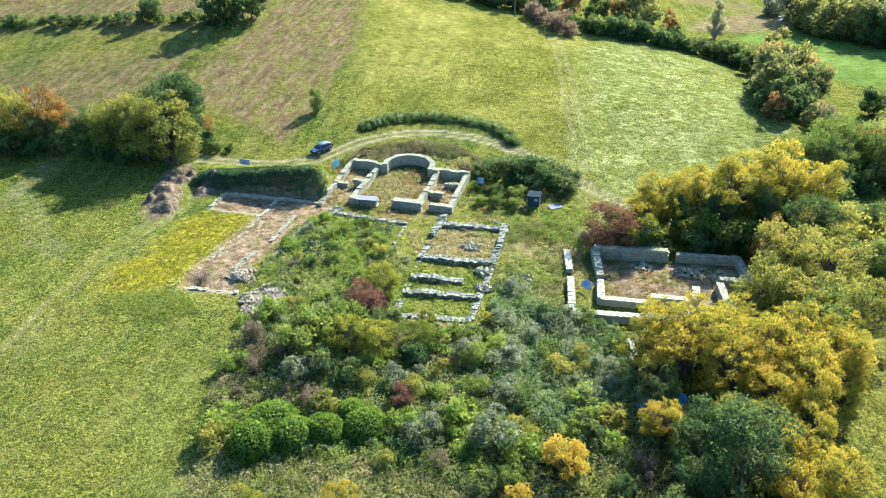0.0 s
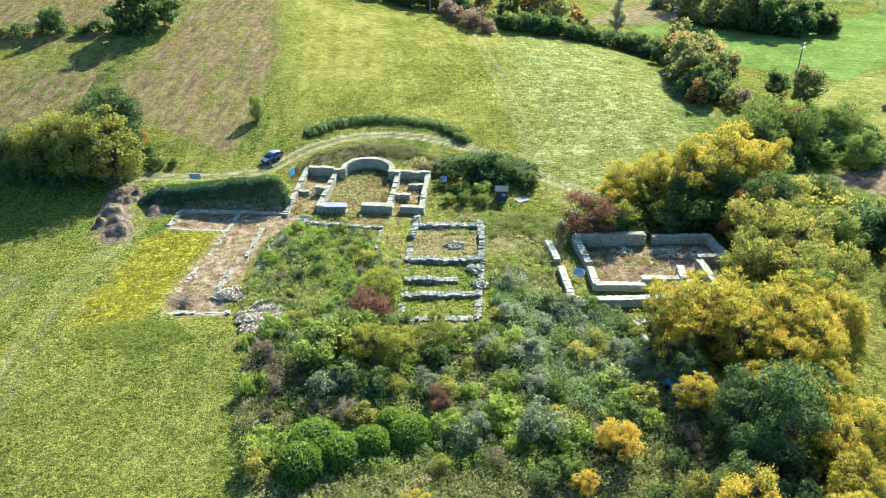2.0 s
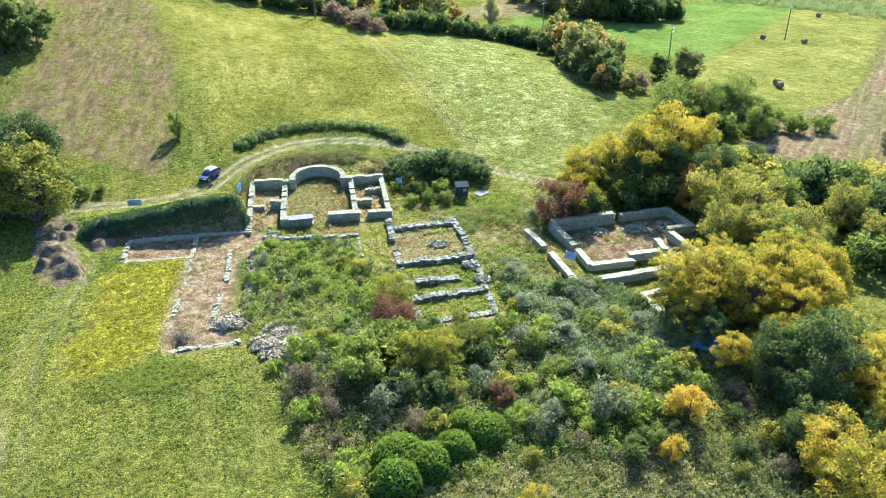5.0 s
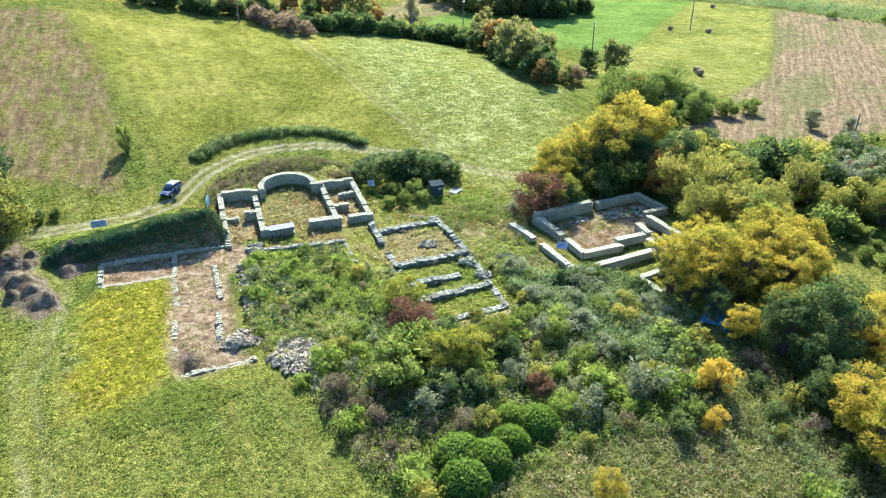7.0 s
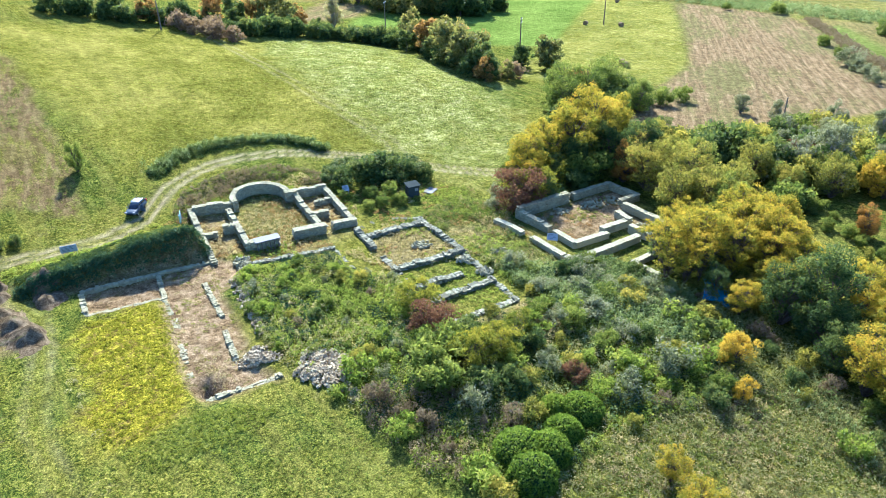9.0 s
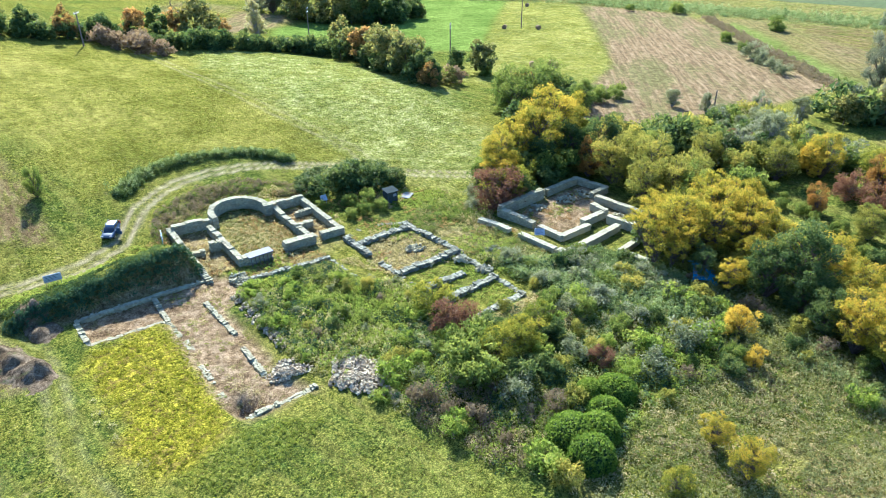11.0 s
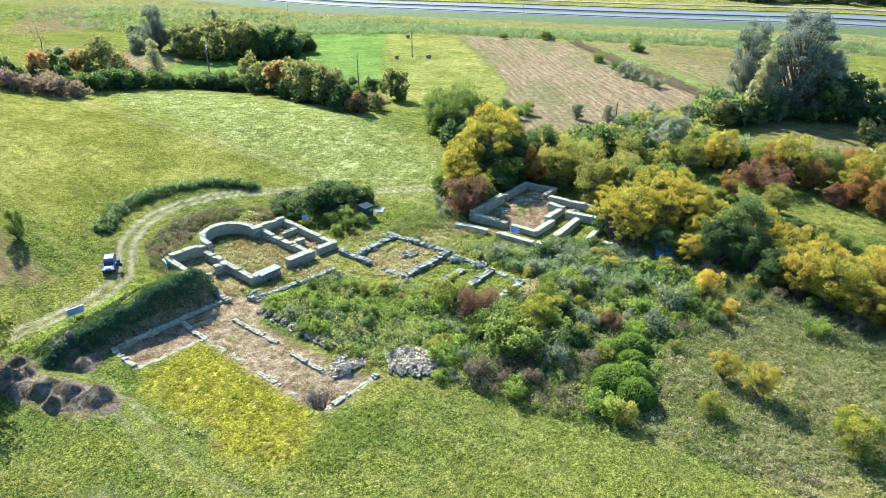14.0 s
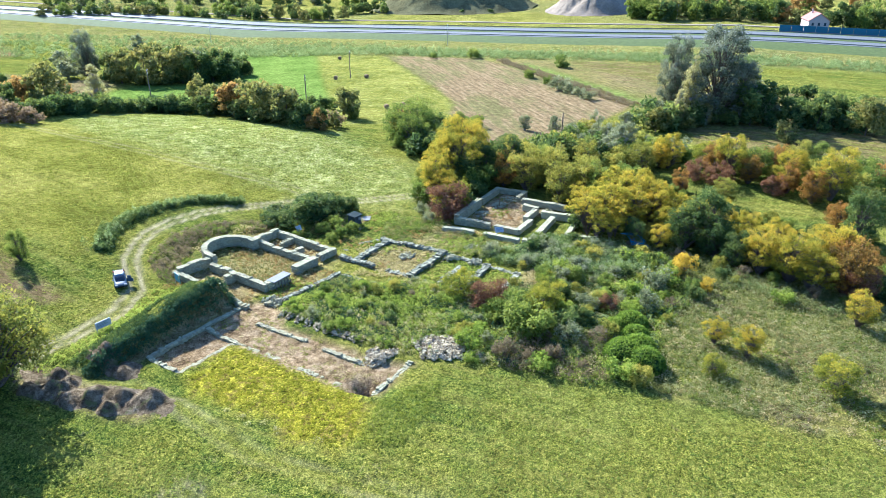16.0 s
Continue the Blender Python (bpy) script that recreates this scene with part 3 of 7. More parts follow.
    hay = np.maximum.reduce([0.55 * soft_zone(x, y, HAY, 3), 0.75 * soft_zone(x, y, [(-16.5, 89.5), (-13, 101.5), (4, 97), (1, 86)], 1.0), 0.3 * np.exp(-(seg_dist(x, y, LEFT_LANE) / 1.0) ** 4), 0.8 * soft_zone(x, y, HILL, 8, 5), 0.6 * smooth((x - 290) / 10) * smooth((vnoise(x, y, 60, 88, 1) - 0.42) * 6), 0.3 * smooth((x + 42) / 6) * smooth((60 - y) / 10) * smooth((-20 - x) / 3), 0.4 * soft_zone(x, y, DRY_PATCH, 4, 4)])
    pale = np.maximum.reduce([soft_zone(x, y, PALE_MEADOW, 15, 8), 0.8 * soft_zone(x, y, HAY, 3), 0.8 * smooth((x - 190) / 15) * smooth((600 - x) / 200) * (0.4 + 0.6 * vnoise(x, y, 30, 97))])
    one = [np.clip(a, 0, 1) for a in (soil, weed, tilled, wear)]
    two = [np.clip(a, 0, 1) for a in (stub, fresh, hay, pale)]
    for name, four in (("zone_a", one), ("zone_b", two)):
        ob.data.attributes.new(name, "FLOAT_COLOR", "POINT").data.foreach_set("color", np.stack(four, 1).astype(np.float32).ravel())
    return tagged(ob, "autumn grassland with fields, scrub and a cut terrace", "ground", kind="structure")


ground()

# ---- masonry ----
def stones_along(line, thick, heights, rng, foot=0.25, size=(0.23, 0.145), broken=0.12, rows=2, rough=0.4):
    """Rubble stones, laid in courses along a line over the ground: arrays of boxes' vertices and faces. heights: above ground at each corner of the line."""
    verts, count = [], 0
    base = np.array([[-1, -1, -1], [1, -1, -1], [1, 1, -1], [-1, 1, -1], [-1, -1, 1], [1, -1, 1], [1, 1, 1], [-1, 1, 1]], float) * 0.5
    for (a, b), (ha, hb) in zip(zip(line[:-1], line[1:]), zip(heights[:-1], heights[1:])):
        a, b = np.array(a, float), np.array(b, float)
        length = np.hypot(*(b - a))
        d = (b - a) / length
        nrm = np.array([-d[1], d[0]])
        rot = np.array([[d[0], nrm[0], 0], [d[1], nrm[1], 0], [0, 0, 1]])
        n = max(1, int(round(length / size[0])))
        zs = relief(a[0] + d[0] * np.linspace(0, length, n + 1), a[1] + d[1] * np.linspace(0, length, n + 1))
        wide = thick / rows
        tallest = max(ha, hb)
        courses = max(1, int(round((tallest + foot) / size[1])))
        step = (tallest + foot) / courses
        for c in range(courses):
            s = -0.15 * rng.random()
            while s < length:
                w = size[0] * rng.uniform(0.6, 1.5)
                mid = min(max(s + w / 2, 0), length)
                here = ha + (hb - ha) * mid / length - broken * (0.2 + 1.6 * vnoise(a[0] + d[0] * mid, a[1] + d[1] * mid, 1.1, 7, 3)) - 0.07 * rough * rng.random()
                zg = np.interp(mid, np.linspace(0, length, n + 1), zs)
                zc = -foot + (c + 0.5) * step
                if zc - step * 0.5 < here:
                    for r in range(rows):
                        off = (r - (rows - 1) / 2) * wide
                        dims = np.array([w * 0.97, wide * rng.uniform(0.93, 1.1), step * rng.uniform(0.9, 1.12)])
                        v = base * dims * (1 + 0.22 * (rng.random((8, 1)) - 0.5)) + (rng.random((8, 3)) - 0.5) * [0.06 + 0.03 * rough, 0.05 + 0.06 * rough, 0.03 + 0.05 * rough]
                        e = Euler((rng.normal() * 0.09 * rough, rng.normal() * 0.09 * rough, rng.normal() * 0.12 * rough)).to_matrix()
                        v = v @ np.array(e).T + [0, off + rng.normal() * 0.035 * rough, rng.normal() * 0.02 * rough]
                        v = v @ rot.T
                        verts.append(v + [a[0] + d[0] * (s + w / 2), a[1] + d[1] * (s + w / 2), zg + zc])
                        count += 1
                s += w
    return np.concatenate(verts) if verts else np.zeros((0, 3))


BOX_FACES = np.array([[0, 3, 2, 1], [4, 5, 6, 7], [0, 1, 5, 4], [1, 2, 6, 5], [2, 3, 7, 6], [3, 0, 4, 7]])


def stone_faces(verts):
    n = len(verts) // 8
    return (BOX_FACES[None] + 8 * np.arange(n)[:, None, None]).reshape(-1, 4)


def wall_part(ruin, name, line, thick, heights, seed, material=STONE, label="", **more):
    v = stones_along(line, thick, heights if isinstance(heights, (list, tuple)) else [heights] * len(line), np.random.default_rng(seed), **more)
    return link_mesh(name, v, stone_faces(v), material, ruin, label)


# the church: a local frame, u across and v along the nave
NAVE, EAST, NORTH = np.array([-12.1, 89.2]), np.array([0.962, -0.273]), np.array([0.273, 0.962])


def nave(u, v):
    p = NAVE + u * EAST + v * NORTH
    return float(p[0]), float(p[1])


def church():
    ruin = thing("church_ruin", "roofless rubble-stone church foundations with a round apse", "ruin", kind="structure")
    wall_part(ruin, "outer_wall", [nave(-4.4, 11.8), nave(-4.4, 5), nave(-4.3, -1.2)], 0.68, [1.05, 0.8, 0.5], 1)
    wall_part(ruin, "outer_wall", [nave(-4.0, 11.5), nave(0.6, 11.2)], 0.7, 1.4, 2)
    wall_part(ruin, "nave_wall", [nave(0, 10.0), nave(0, -0.2)], 0.66, [1.2, 1.15], 3, broken=0.12)
    wall_part(ruin, "cross_wall", [nave(-4.0, 5.2), nave(-2.6, 5.0)], 0.6, 0.7, 4)
    wall_part(ruin, "cross_wall", [nave(-1.6, 5.4), nave(-0.3, 5.3)], 0.7, 1.25, 5)
    arc = [nave(4.6 + 3.55 * math.cos(a), 11.3 + 3.55 * math.sin(a)) for a in np.linspace(math.pi * 1.06, -0.06 * math.pi, 19)]
    wall_part(ruin, "apse_wall", arc, 0.75, 1.55, 6, label="curved apse wall of pale rubble stone", broken=0.05)
    wall_part(ruin, "pier", [nave(7.8, 10.9), nave(9.2, 10.9)], 0.95, 1.5, 7)
    wall_part(ruin, "outer_wall", [nave(8.8, 11.5), nave(13.4, 11.6)], 0.66, 1.3, 8)
    wall_part(ruin, "nave_wall", [nave(9.1, 10.6), nave(9.2, 0.8)], 0.66, 1.15, 9, broken=0.12)
    wall_part(ruin, "outer_wall", [nave(13.4, 11.9), nave(13.5, 0.6)], 0.66, [1.2, 1.0], 10)
    wall_part(ruin, "outer_wall", [nave(10.8, 0.9), nave(13.8, 0.8)], 0.8, 0.95, 11)
    wall_part(ruin, "cross_wall", [nave(11.0, 8.3), nave(13.2, 8.1)], 0.6, 0.85, 12)
    wall_part(ruin, "cross_wall", [nave(9.4, 5.0), nave(11.4, 4.6)], 0.7, 0.95, 13)
    wall_part(ruin, "front_block", [nave(0.2, 0.0), nave(3.5, -0.1)], 0.95, 1.15, 14, broken=0.05)
    wall_part(ruin, "front_block", [nave(5.7, 0.55), nave(9.6, 0.5)], 1.0, 1.2, 15, broken=0.1)
    cx, cy = nave(2.2, -0.15)
    z = on_ground(cx, cy) + 1.14
    bm = bmesh.new()
    box(bm, -1.5, -0.75, 0, 1.5, 0.6, 0.12, 0.02)
    bmesh.ops.transform(bm, matrix=pose(cx, cy, z, 0, 0, -15.8), verts=bm.verts)
    slab = part("capping_slab", bm, SLAB, ruin, "smooth grey capping slab")
    for k in range(6):
        bm = bmesh.new()
        tube(bm, (-1.3 + 0.5 * k, -0.72, 0), (-1.3 + 0.5 * k, -0.95, -1.1), 0.05, 0.05, 6)
        bmesh.ops.transform(bm, matrix=pose(cx, cy, z, 0, 0, -15.8), verts=bm.verts)
        part("prop", bm, POLE_WOOD, ruin, "thin timber prop")
    return ruin


church()

hall = thing("hall_ruin", "low grey stone foundations of a rectangular building", "ruin", kind="structure")
wall_part(hall, "wall", [(0.3, 84.6), (-0.5, 81.6), (-1.3, 79.2)], 0.75, 0.7, 21, STONE_DARK, rough=1.0, broken=0.26)
wall_part(hall, "wall", [(-1.7, 77.0), (-2.7, 73.4)], 0.70, 0.5, 22, STONE_DARK, rough=1.0, broken=0.31)
wall_part(hall, "wall", [(-0.2, 82.2), (8.1, 80.3)], 0.85, 0.7, 23, STONE_DARK, rough=1.0, broken=0.26)
wall_part(hall, "wall", [(8.0, 81.6), (6.9, 76.5), (5.6, 71.2)], 0.70, 0.65, 24, STONE_DARK, rough=1.0, broken=0.26)
wall_part(hall, "wall", [(-2.8, 73.4), (5.7, 71.2)], 0.85, 0.75, 25, STONE_DARK, rough=1.0, broken=0.26)
wall_part(hall, "wall", [(5.4, 70.6), (4.9, 68.4), (3.6, 64.4), (2.5, 60.2)], 0.70, 0.45, 26, STONE_DARK, rough=1.0, broken=0.36)
wall_part(hall, "wall", [(-3.6, 68.8), (1.9, 67.7)], 0.85, 0.65, 27, STONE_DARK, rough=1.0, broken=0.26)
wall_part(hall, "wall", [(-4.4, 65.6), (3.7, 64.3)], 0.85, 0.65, 28, STONE_DARK, rough=1.0, broken=0.26)
wall_part(hall, "wall", [(-5.4, 61.5), (2.4, 59.9)], 0.80, 0.5, 29, STONE_DARK, rough=1.0, broken=0.31)
wall_part(hall, "wall", [(-2.9, 72.8), (-4.2, 66.5), (-5.3, 61.3)], 0.70, 0.35, 30, STONE_DARK, rough=1.0, broken=0.41)
wall_part(hall, "wall", [(0.6, 84.8), (3.2, 85.2), (5.4, 84.9), (8.1, 82.2)], 0.60, 0.3, 31, STONE_DARK, rough=1.0, broken=0.36)

court = thing("courtyard_wall", "low tumbled stone wall round an overgrown court", "wall", kind="structure")
wall_part(court, "wall", [(-15.2, 86.4), (-9.5, 84.4), (-4.6, 82.6)], 0.63, [0.35, 0.55, 0.6], 41, STONE_DARK, rough=1.0, broken=0.31)
wall_part(court, "wall", [(-4.6, 82.6), (-6.0, 76.9)], 0.43, 0.3, 42, STONE_DARK, rough=1.0, broken=0.31)

store = thing("storeroom_ruin", "low stone foundations of a storeroom in the bank", "ruin", kind="structure")
wall_part(store, "wall", [(-30.2, 92.5), (-22.5, 90.9), (-16.4, 89.9)], 0.55, [0.38, 0.4, 0.4], 51, broken=0.18, rough=0.9)
wall_part(store, "wall", [(-30.3, 92.2), (-31.3, 88.1)], 0.5, 0.3, 52, broken=0.12, rough=0.8)
wall_part(store, "wall", [(-31.4, 88.0), (-24.0, 86.0)], 0.45, 0.28, 53, broken=0.18, rough=0.8)
wall_part(store, "wall", [(-22.6, 90.6), (-24.0, 86.0)], 0.5, 0.4, 54, broken=0.12, rough=0.8)

dig = thing("corridor_ruin", "narrow stone footings along an excavated trench", "ruin", kind="structure")
wall_part(dig, "wall", [(-19.5, 86.0), (-21.2, 78.9)], 0.5, 0.35, 61, broken=0.25, rough=1.0)
wall_part(dig, "wall", [(-22.4, 76.0), (-24.0, 71.0)], 0.5, 0.35, 62, broken=0.15, rough=1.0)
wall_part(dig, "wall", [(-24.2, 85.6), (-24.9, 82.4)], 0.5, 0.2, 63, broken=0.3, rough=1.0)
wall_part(dig, "wall", [(-25.0, 81.6), (-25.5, 79.8)], 0.6, 0.15, 66, broken=0.2, rough=1.0)
wall_part(dig, "wall", [(-26.6, 76.8), (-28.4, 70.8)], 0.5, 0.25, 64, broken=0.3, rough=1.0)
wall_part(dig, "wall", [(-28.6, 67.6), (-22.3, 66.0)], 0.55, 0.25, 65, broken=0.15, rough=1.0)

bath = thing("bath_ruin", "pale conserved stone walls of a small bath house", "ruin", kind="structure")
wall_part(bath, "low_wall", [(14.6, 74.2), (14.1, 69.4)], 0.75, 0.65, 71, STONE_CAP, broken=0.02)
wall_part(bath, "low_wall", [(13.9, 67.6), (13.1, 62.2)], 0.75, 0.65, 72, STONE_CAP, broken=0.02)
wall_part(bath, "wall", [(12.7, 61.4), (12.6, 60.4), (23.2, 58.9)], 0.85, 0.9, 73, STONE_CAP, broken=0.03)
wall_part(bath, "wall", [(17.7, 73.0), (25.6, 71.5)], 0.8, 1.5, 74, broken=0.08)
wall_part(bath, "wall", [(17.7, 73.2), (17.2, 67.6)], 0.8, [1.3, 0.9], 75, broken=0.1)
wall_part(bath, "wall", [(17.0, 66.6), (16.3, 63.0), (21.3, 62.0)], 0.75, 0.8, 76, STONE_CAP, broken=0.05)
wall_part(bath, "wall", [(21.6, 62.9), (25.4, 62.1)], 0.8, 1.0, 77, STONE_CAP, broken=0.1)
wall_part(bath, "wall", [(26.8, 71.4), (33.4, 70.1)], 0.75, 1.0, 78, broken=0.1)
wall_part(bath, "wall", [(33.3, 70.2), (32.9, 65.3), (30.0, 65.9)], 0.75, 0.9, 79, broken=0.1)
wall_part(bath, "wall", [(29.4, 65.0), (28.4, 57.8)], 0.75, 1.0, 80, STONE_CAP, broken=0.05)
wall_part(bath, "wall", [(26.6, 64.2), (25.8, 61.8)], 0.75, 1.1, 81, STONE_CAP, broken=0.05)
wall_part(bath, "wall", [(24.6, 60.8), (24.2, 54.2)], 0.75, 1.1, 82, STONE_CAP, broken=0.05)
wall_part(bath, "wall", [(24.3, 55.0), (17.6, 55.8), (17.2, 52.4)], 0.7, 0.7, 83, STONE_CAP, broken=0.05)


# ---- heaps ----
def rubble(name, label, spots, seed, size=0.22, material=STONE):
    """Loose stones heaped on spots of (x, y, radius, height, count)."""
    rng = np.random.default_rng(seed)
    base = np.array([[-1, -1, -1], [1, -1, -1], [1, 1, -1], [-1, 1, -1], [-1, -1, 1], [1, -1, 1], [1, 1, 1], [-1, 1, 1]], float) * 0.5
    out = []
    for x, y, r, h, count in spots:
        for _ in range(count):
            a = rng.random() * 2 * math.pi
            q = math.sqrt(rng.random()) * (1 + 0.3 * math.sin(2 * a + x) + 0.15 * math.sin(5 * a + y))
            px, py = x + q * r * math.cos(a), y + q * r * math.sin(a) * 0.85
            z = on_ground(px, py) + h * max(0, 1 - q * q) + 0.05
            z += rng.uniform(-0.08, 0.14)
            e = Euler(rng.random(3) * 6.3).to_matrix()
            v = base * size * rng.uniform(0.5, 1.5) * rng.uniform(0.6, 1.3, 3) * (1 + 0.5 * (rng.random((8, 1)) - 0.5))
            out.append(v @ np.array(e).T + [px, py, z])
    v = np.concatenate(out)
    return tagged(link_mesh(name, v, stone_faces(v), material), label, "rubble", kind="stuff")


rubble("stone_heap", "heap of loose pale rubble stones beside the scrub", [(-19.4, 63.6, 1.7, 0.15, 620), (-20.6, 64.4, 1.2, 0.1, 260), (-18.0, 62.4, 1.4, 0.2, 380), (-18.9, 66.2, 1.2, 0.12, 240), (-18.2, 65.0, 1.3, 0.12, 260), (-17.3, 63.8, 0.9, 0.1, 120), (-19.8, 62.0, 0.9, 0.1, 100), (-19.2, 60.4, 0.6, 0.1, 60), (-19.3, 59.2, 0.6, 0.1, 60), (-17.4, 61.2, 0.7, 0.05, 60), (-16.8, 62.8, 1.2, 0.15, 260)], 5, 0.17, HEAP_STONE)
rubble("stone_heap", "small heap of rubble stones by the trench", [(-22.7, 69.2, 1.2, 0.15, 330), (-22.0, 70.4, 0.9, 0.15, 110), (-21.6, 68.6, 0.8, 0.1, 70), (-23.4, 70.2, 0.7, 0.1, 70)], 6, 0.15, HEAP_STONE)
rubble("stone_row", "tumbled row of rubble stones in the weeds", [(-16.6 - 0.42 * k, 84.2 - 1.35 * k, 0.7, 0.15, 75) for k in range(9)], 7, 0.16, HEAP_STONE)
rubble("stone_scatter", "scattered wall stones in the grass", [(3.4, 76.0, 1.1, 0.1, 70), (9.0, 68.2, 1.0, 0.2, 60), (4.4, 69.6, 1.0, 0.3, 90), (-14.2, 87.0, 1.3, 0.15, 90), (4.2, 66.2, 0.9, 0.25, 60)], 8)


def spoil_heap(label, crest, width, tall, seed):
    """A long heap of dug earth: a lumpy ridge over the ground."""
    xs = np.array([p[0] for p in crest])
    ys = np.array([p[1] for p in crest])
    gx, gy = np.meshgrid(np.arange(xs.min() - 4, xs.max() + 4, 0.22), np.arange(ys.min() - 4, ys.max() + 4, 0.22))
    x, y = gx.ravel(), gy.ravel()
    d = seg_dist(x, y, crest)
    rng = np.random.default_rng(seed)
    loads = np.zeros(len(x))
    for (ax, ay), (bx, by) in zip(crest[:-1], crest[1:]):
        for f in np.arange(0.1, 1, 1.0 / math.hypot(bx - ax, by - ay)):
            cx, cy = ax + (bx - ax) * f + rng.normal() * 0.45 * width, ay + (by - ay) * f + rng.normal() * 0.4
            q = np.hypot((x - cx) * rng.uniform(0.8, 1.2), (y - cy) * rng.uniform(0.7, 1.1)) / (width * rng.uniform(0.55, 1.1)) + 0.5 * (vnoise(x, y, 1.3, seed + 5) - 0.5)
            loads = np.logaddexp(5 * loads, 5 * tall * rng.uniform(0.7, 1.25) * (1 - smooth(q * 0.75))) / 5
    loads -= loads.min()
    edge = np.clip(1 - (d / (width * (0.95 + 0.6 * vnoise(x, y, 2.2, seed + 3)))) ** 2, 0, 1)
    h = 0.95 * loads * smooth(edge * 2.2) + 0.15 * edge + (0.35 * (vnoise(x, y, 1.1, seed + 9, 3) - 0.5) + 0.16 * (vnoise(x, y, 0.35, seed + 19) - 0.5)) * (edge > 0.03)
    z = relief(x, y) + h - 0.12
    ny, nx = gx.shape
    i = np.arange(nx * ny).reshape(ny, nx)
    f = np.stack([i[:-1, :-1].ravel(), i[:-1, 1:].ravel(), i[1:, 1:].ravel(), i[1:, :-1].ravel()], 1)
    f = f[(h[f] > 0.05).any(1)]
    used = np.unique(f)
    remap = np.zeros(len(x), int)
    remap[used] = np.arange(len(used))
    ok = h > 0.15
    pick = rng.choice(np.flatnonzero(ok), 1400)
    clods = np.array([[-1, -1, -1], [1, -1, -1], [1, 1, -1], [-1, 1, -1], [-1, -1, 1], [1, -1, 1], [1, 1, 1], [-1, 1, 1]], float)[None] * rng.uniform(0.012, 0.035, (1400, 1, 1)) * rng.uniform(0.6, 1.3, (1400, 8, 3))
    clods = (clods + np.stack([x[pick], y[pick], z[pick]], 1)[:, None, :]).reshape(-1, 3)
    ob = link_mesh("spoil_heap", np.stack([x, y, z], 1)[used], remap[f], SPOIL, smooth_faces=True)
    link_mesh("clods", clods, stone_faces(clods), SPOIL, ob)
    return tagged(ob, label, "earth heap", kind="structure")


spoil_heap("long heap of dark dug earth beside the lane", [(-38.0, 99.8), (-38.2, 94), (-37.9, 89.5), (-37.4, 85.4)], 2.0, 1.5, 3)
spoil_heap("small heap of dark dug earth in the grass", [(-33.4, 97.2), (-33.0, 92.4)], 1.35, 1.1, 13)

# ---- plants ----
def leaf_sprays(centres, size, rng, upright=0.0, long=1.5):
    """Small pointed leaves (or sprays) at the centres: vertices and triangles."""
    n = len(centres)
    a = rng.normal(size=(n, 3))
    if upright:
        a[:, 2] = a[:, 2] * (1 - upright) + upright * 2.2
    a /= np.linalg.norm(a, axis=1, keepdims=True)
    b = rng.normal(size=(n, 3))
    b = np.cross(a, b)
    b /= np.linalg.norm(b, axis=1, keepdims=True)
    s = (np.broadcast_to(size, n) * rng.uniform(0.65, 1.35, n))[:, None]
    c = np.cross(a, b) * s * 0.18
    v = np.stack([centres - a * s * long * 0.4 + b * s * 0.40, centres + a * s * long * 0.6 + c, centres - a * s * long * 0.4 - b * s * 0.40], 1).reshape(-1, 3)
    return v, np.arange(3 * n).reshape(-1, 3)


def limbs_mesh(paths, sides=5):
    """Tapered tubes along paths of (point, radius)."""
    vs, fs, base = [], [], 0
    for path in paths:
        pts = [np.array(p, float) for p, _ in path]
        for k, (p, (_, r)) in enumerate(zip(pts, path)):
            d = pts[min(k + 1, len(pts) - 1)] - pts[max(k - 1, 0)]
            d = d / (np.linalg.norm(d) + 1e-9)
            s = np.cross(d, [0.3, 0.9, 0.1])
            s /= np.linalg.norm(s)
            t = np.cross(d, s)
            for j in range(sides):
                w = 2 * math.pi * j / sides
                vs.append(p + r * (s * math.cos(w) + t * math.sin(w)))
        for k in range(len(pts) - 1):
            for j in range(sides):
                fs.append([base + k * sides + j, base + k * sides + (j + 1) % sides, base + (k + 1) * sides + (j + 1) % sides, base + (k + 1) * sides + j])
        base += sides * len(pts)
    return np.array(vs), np.array(fs)


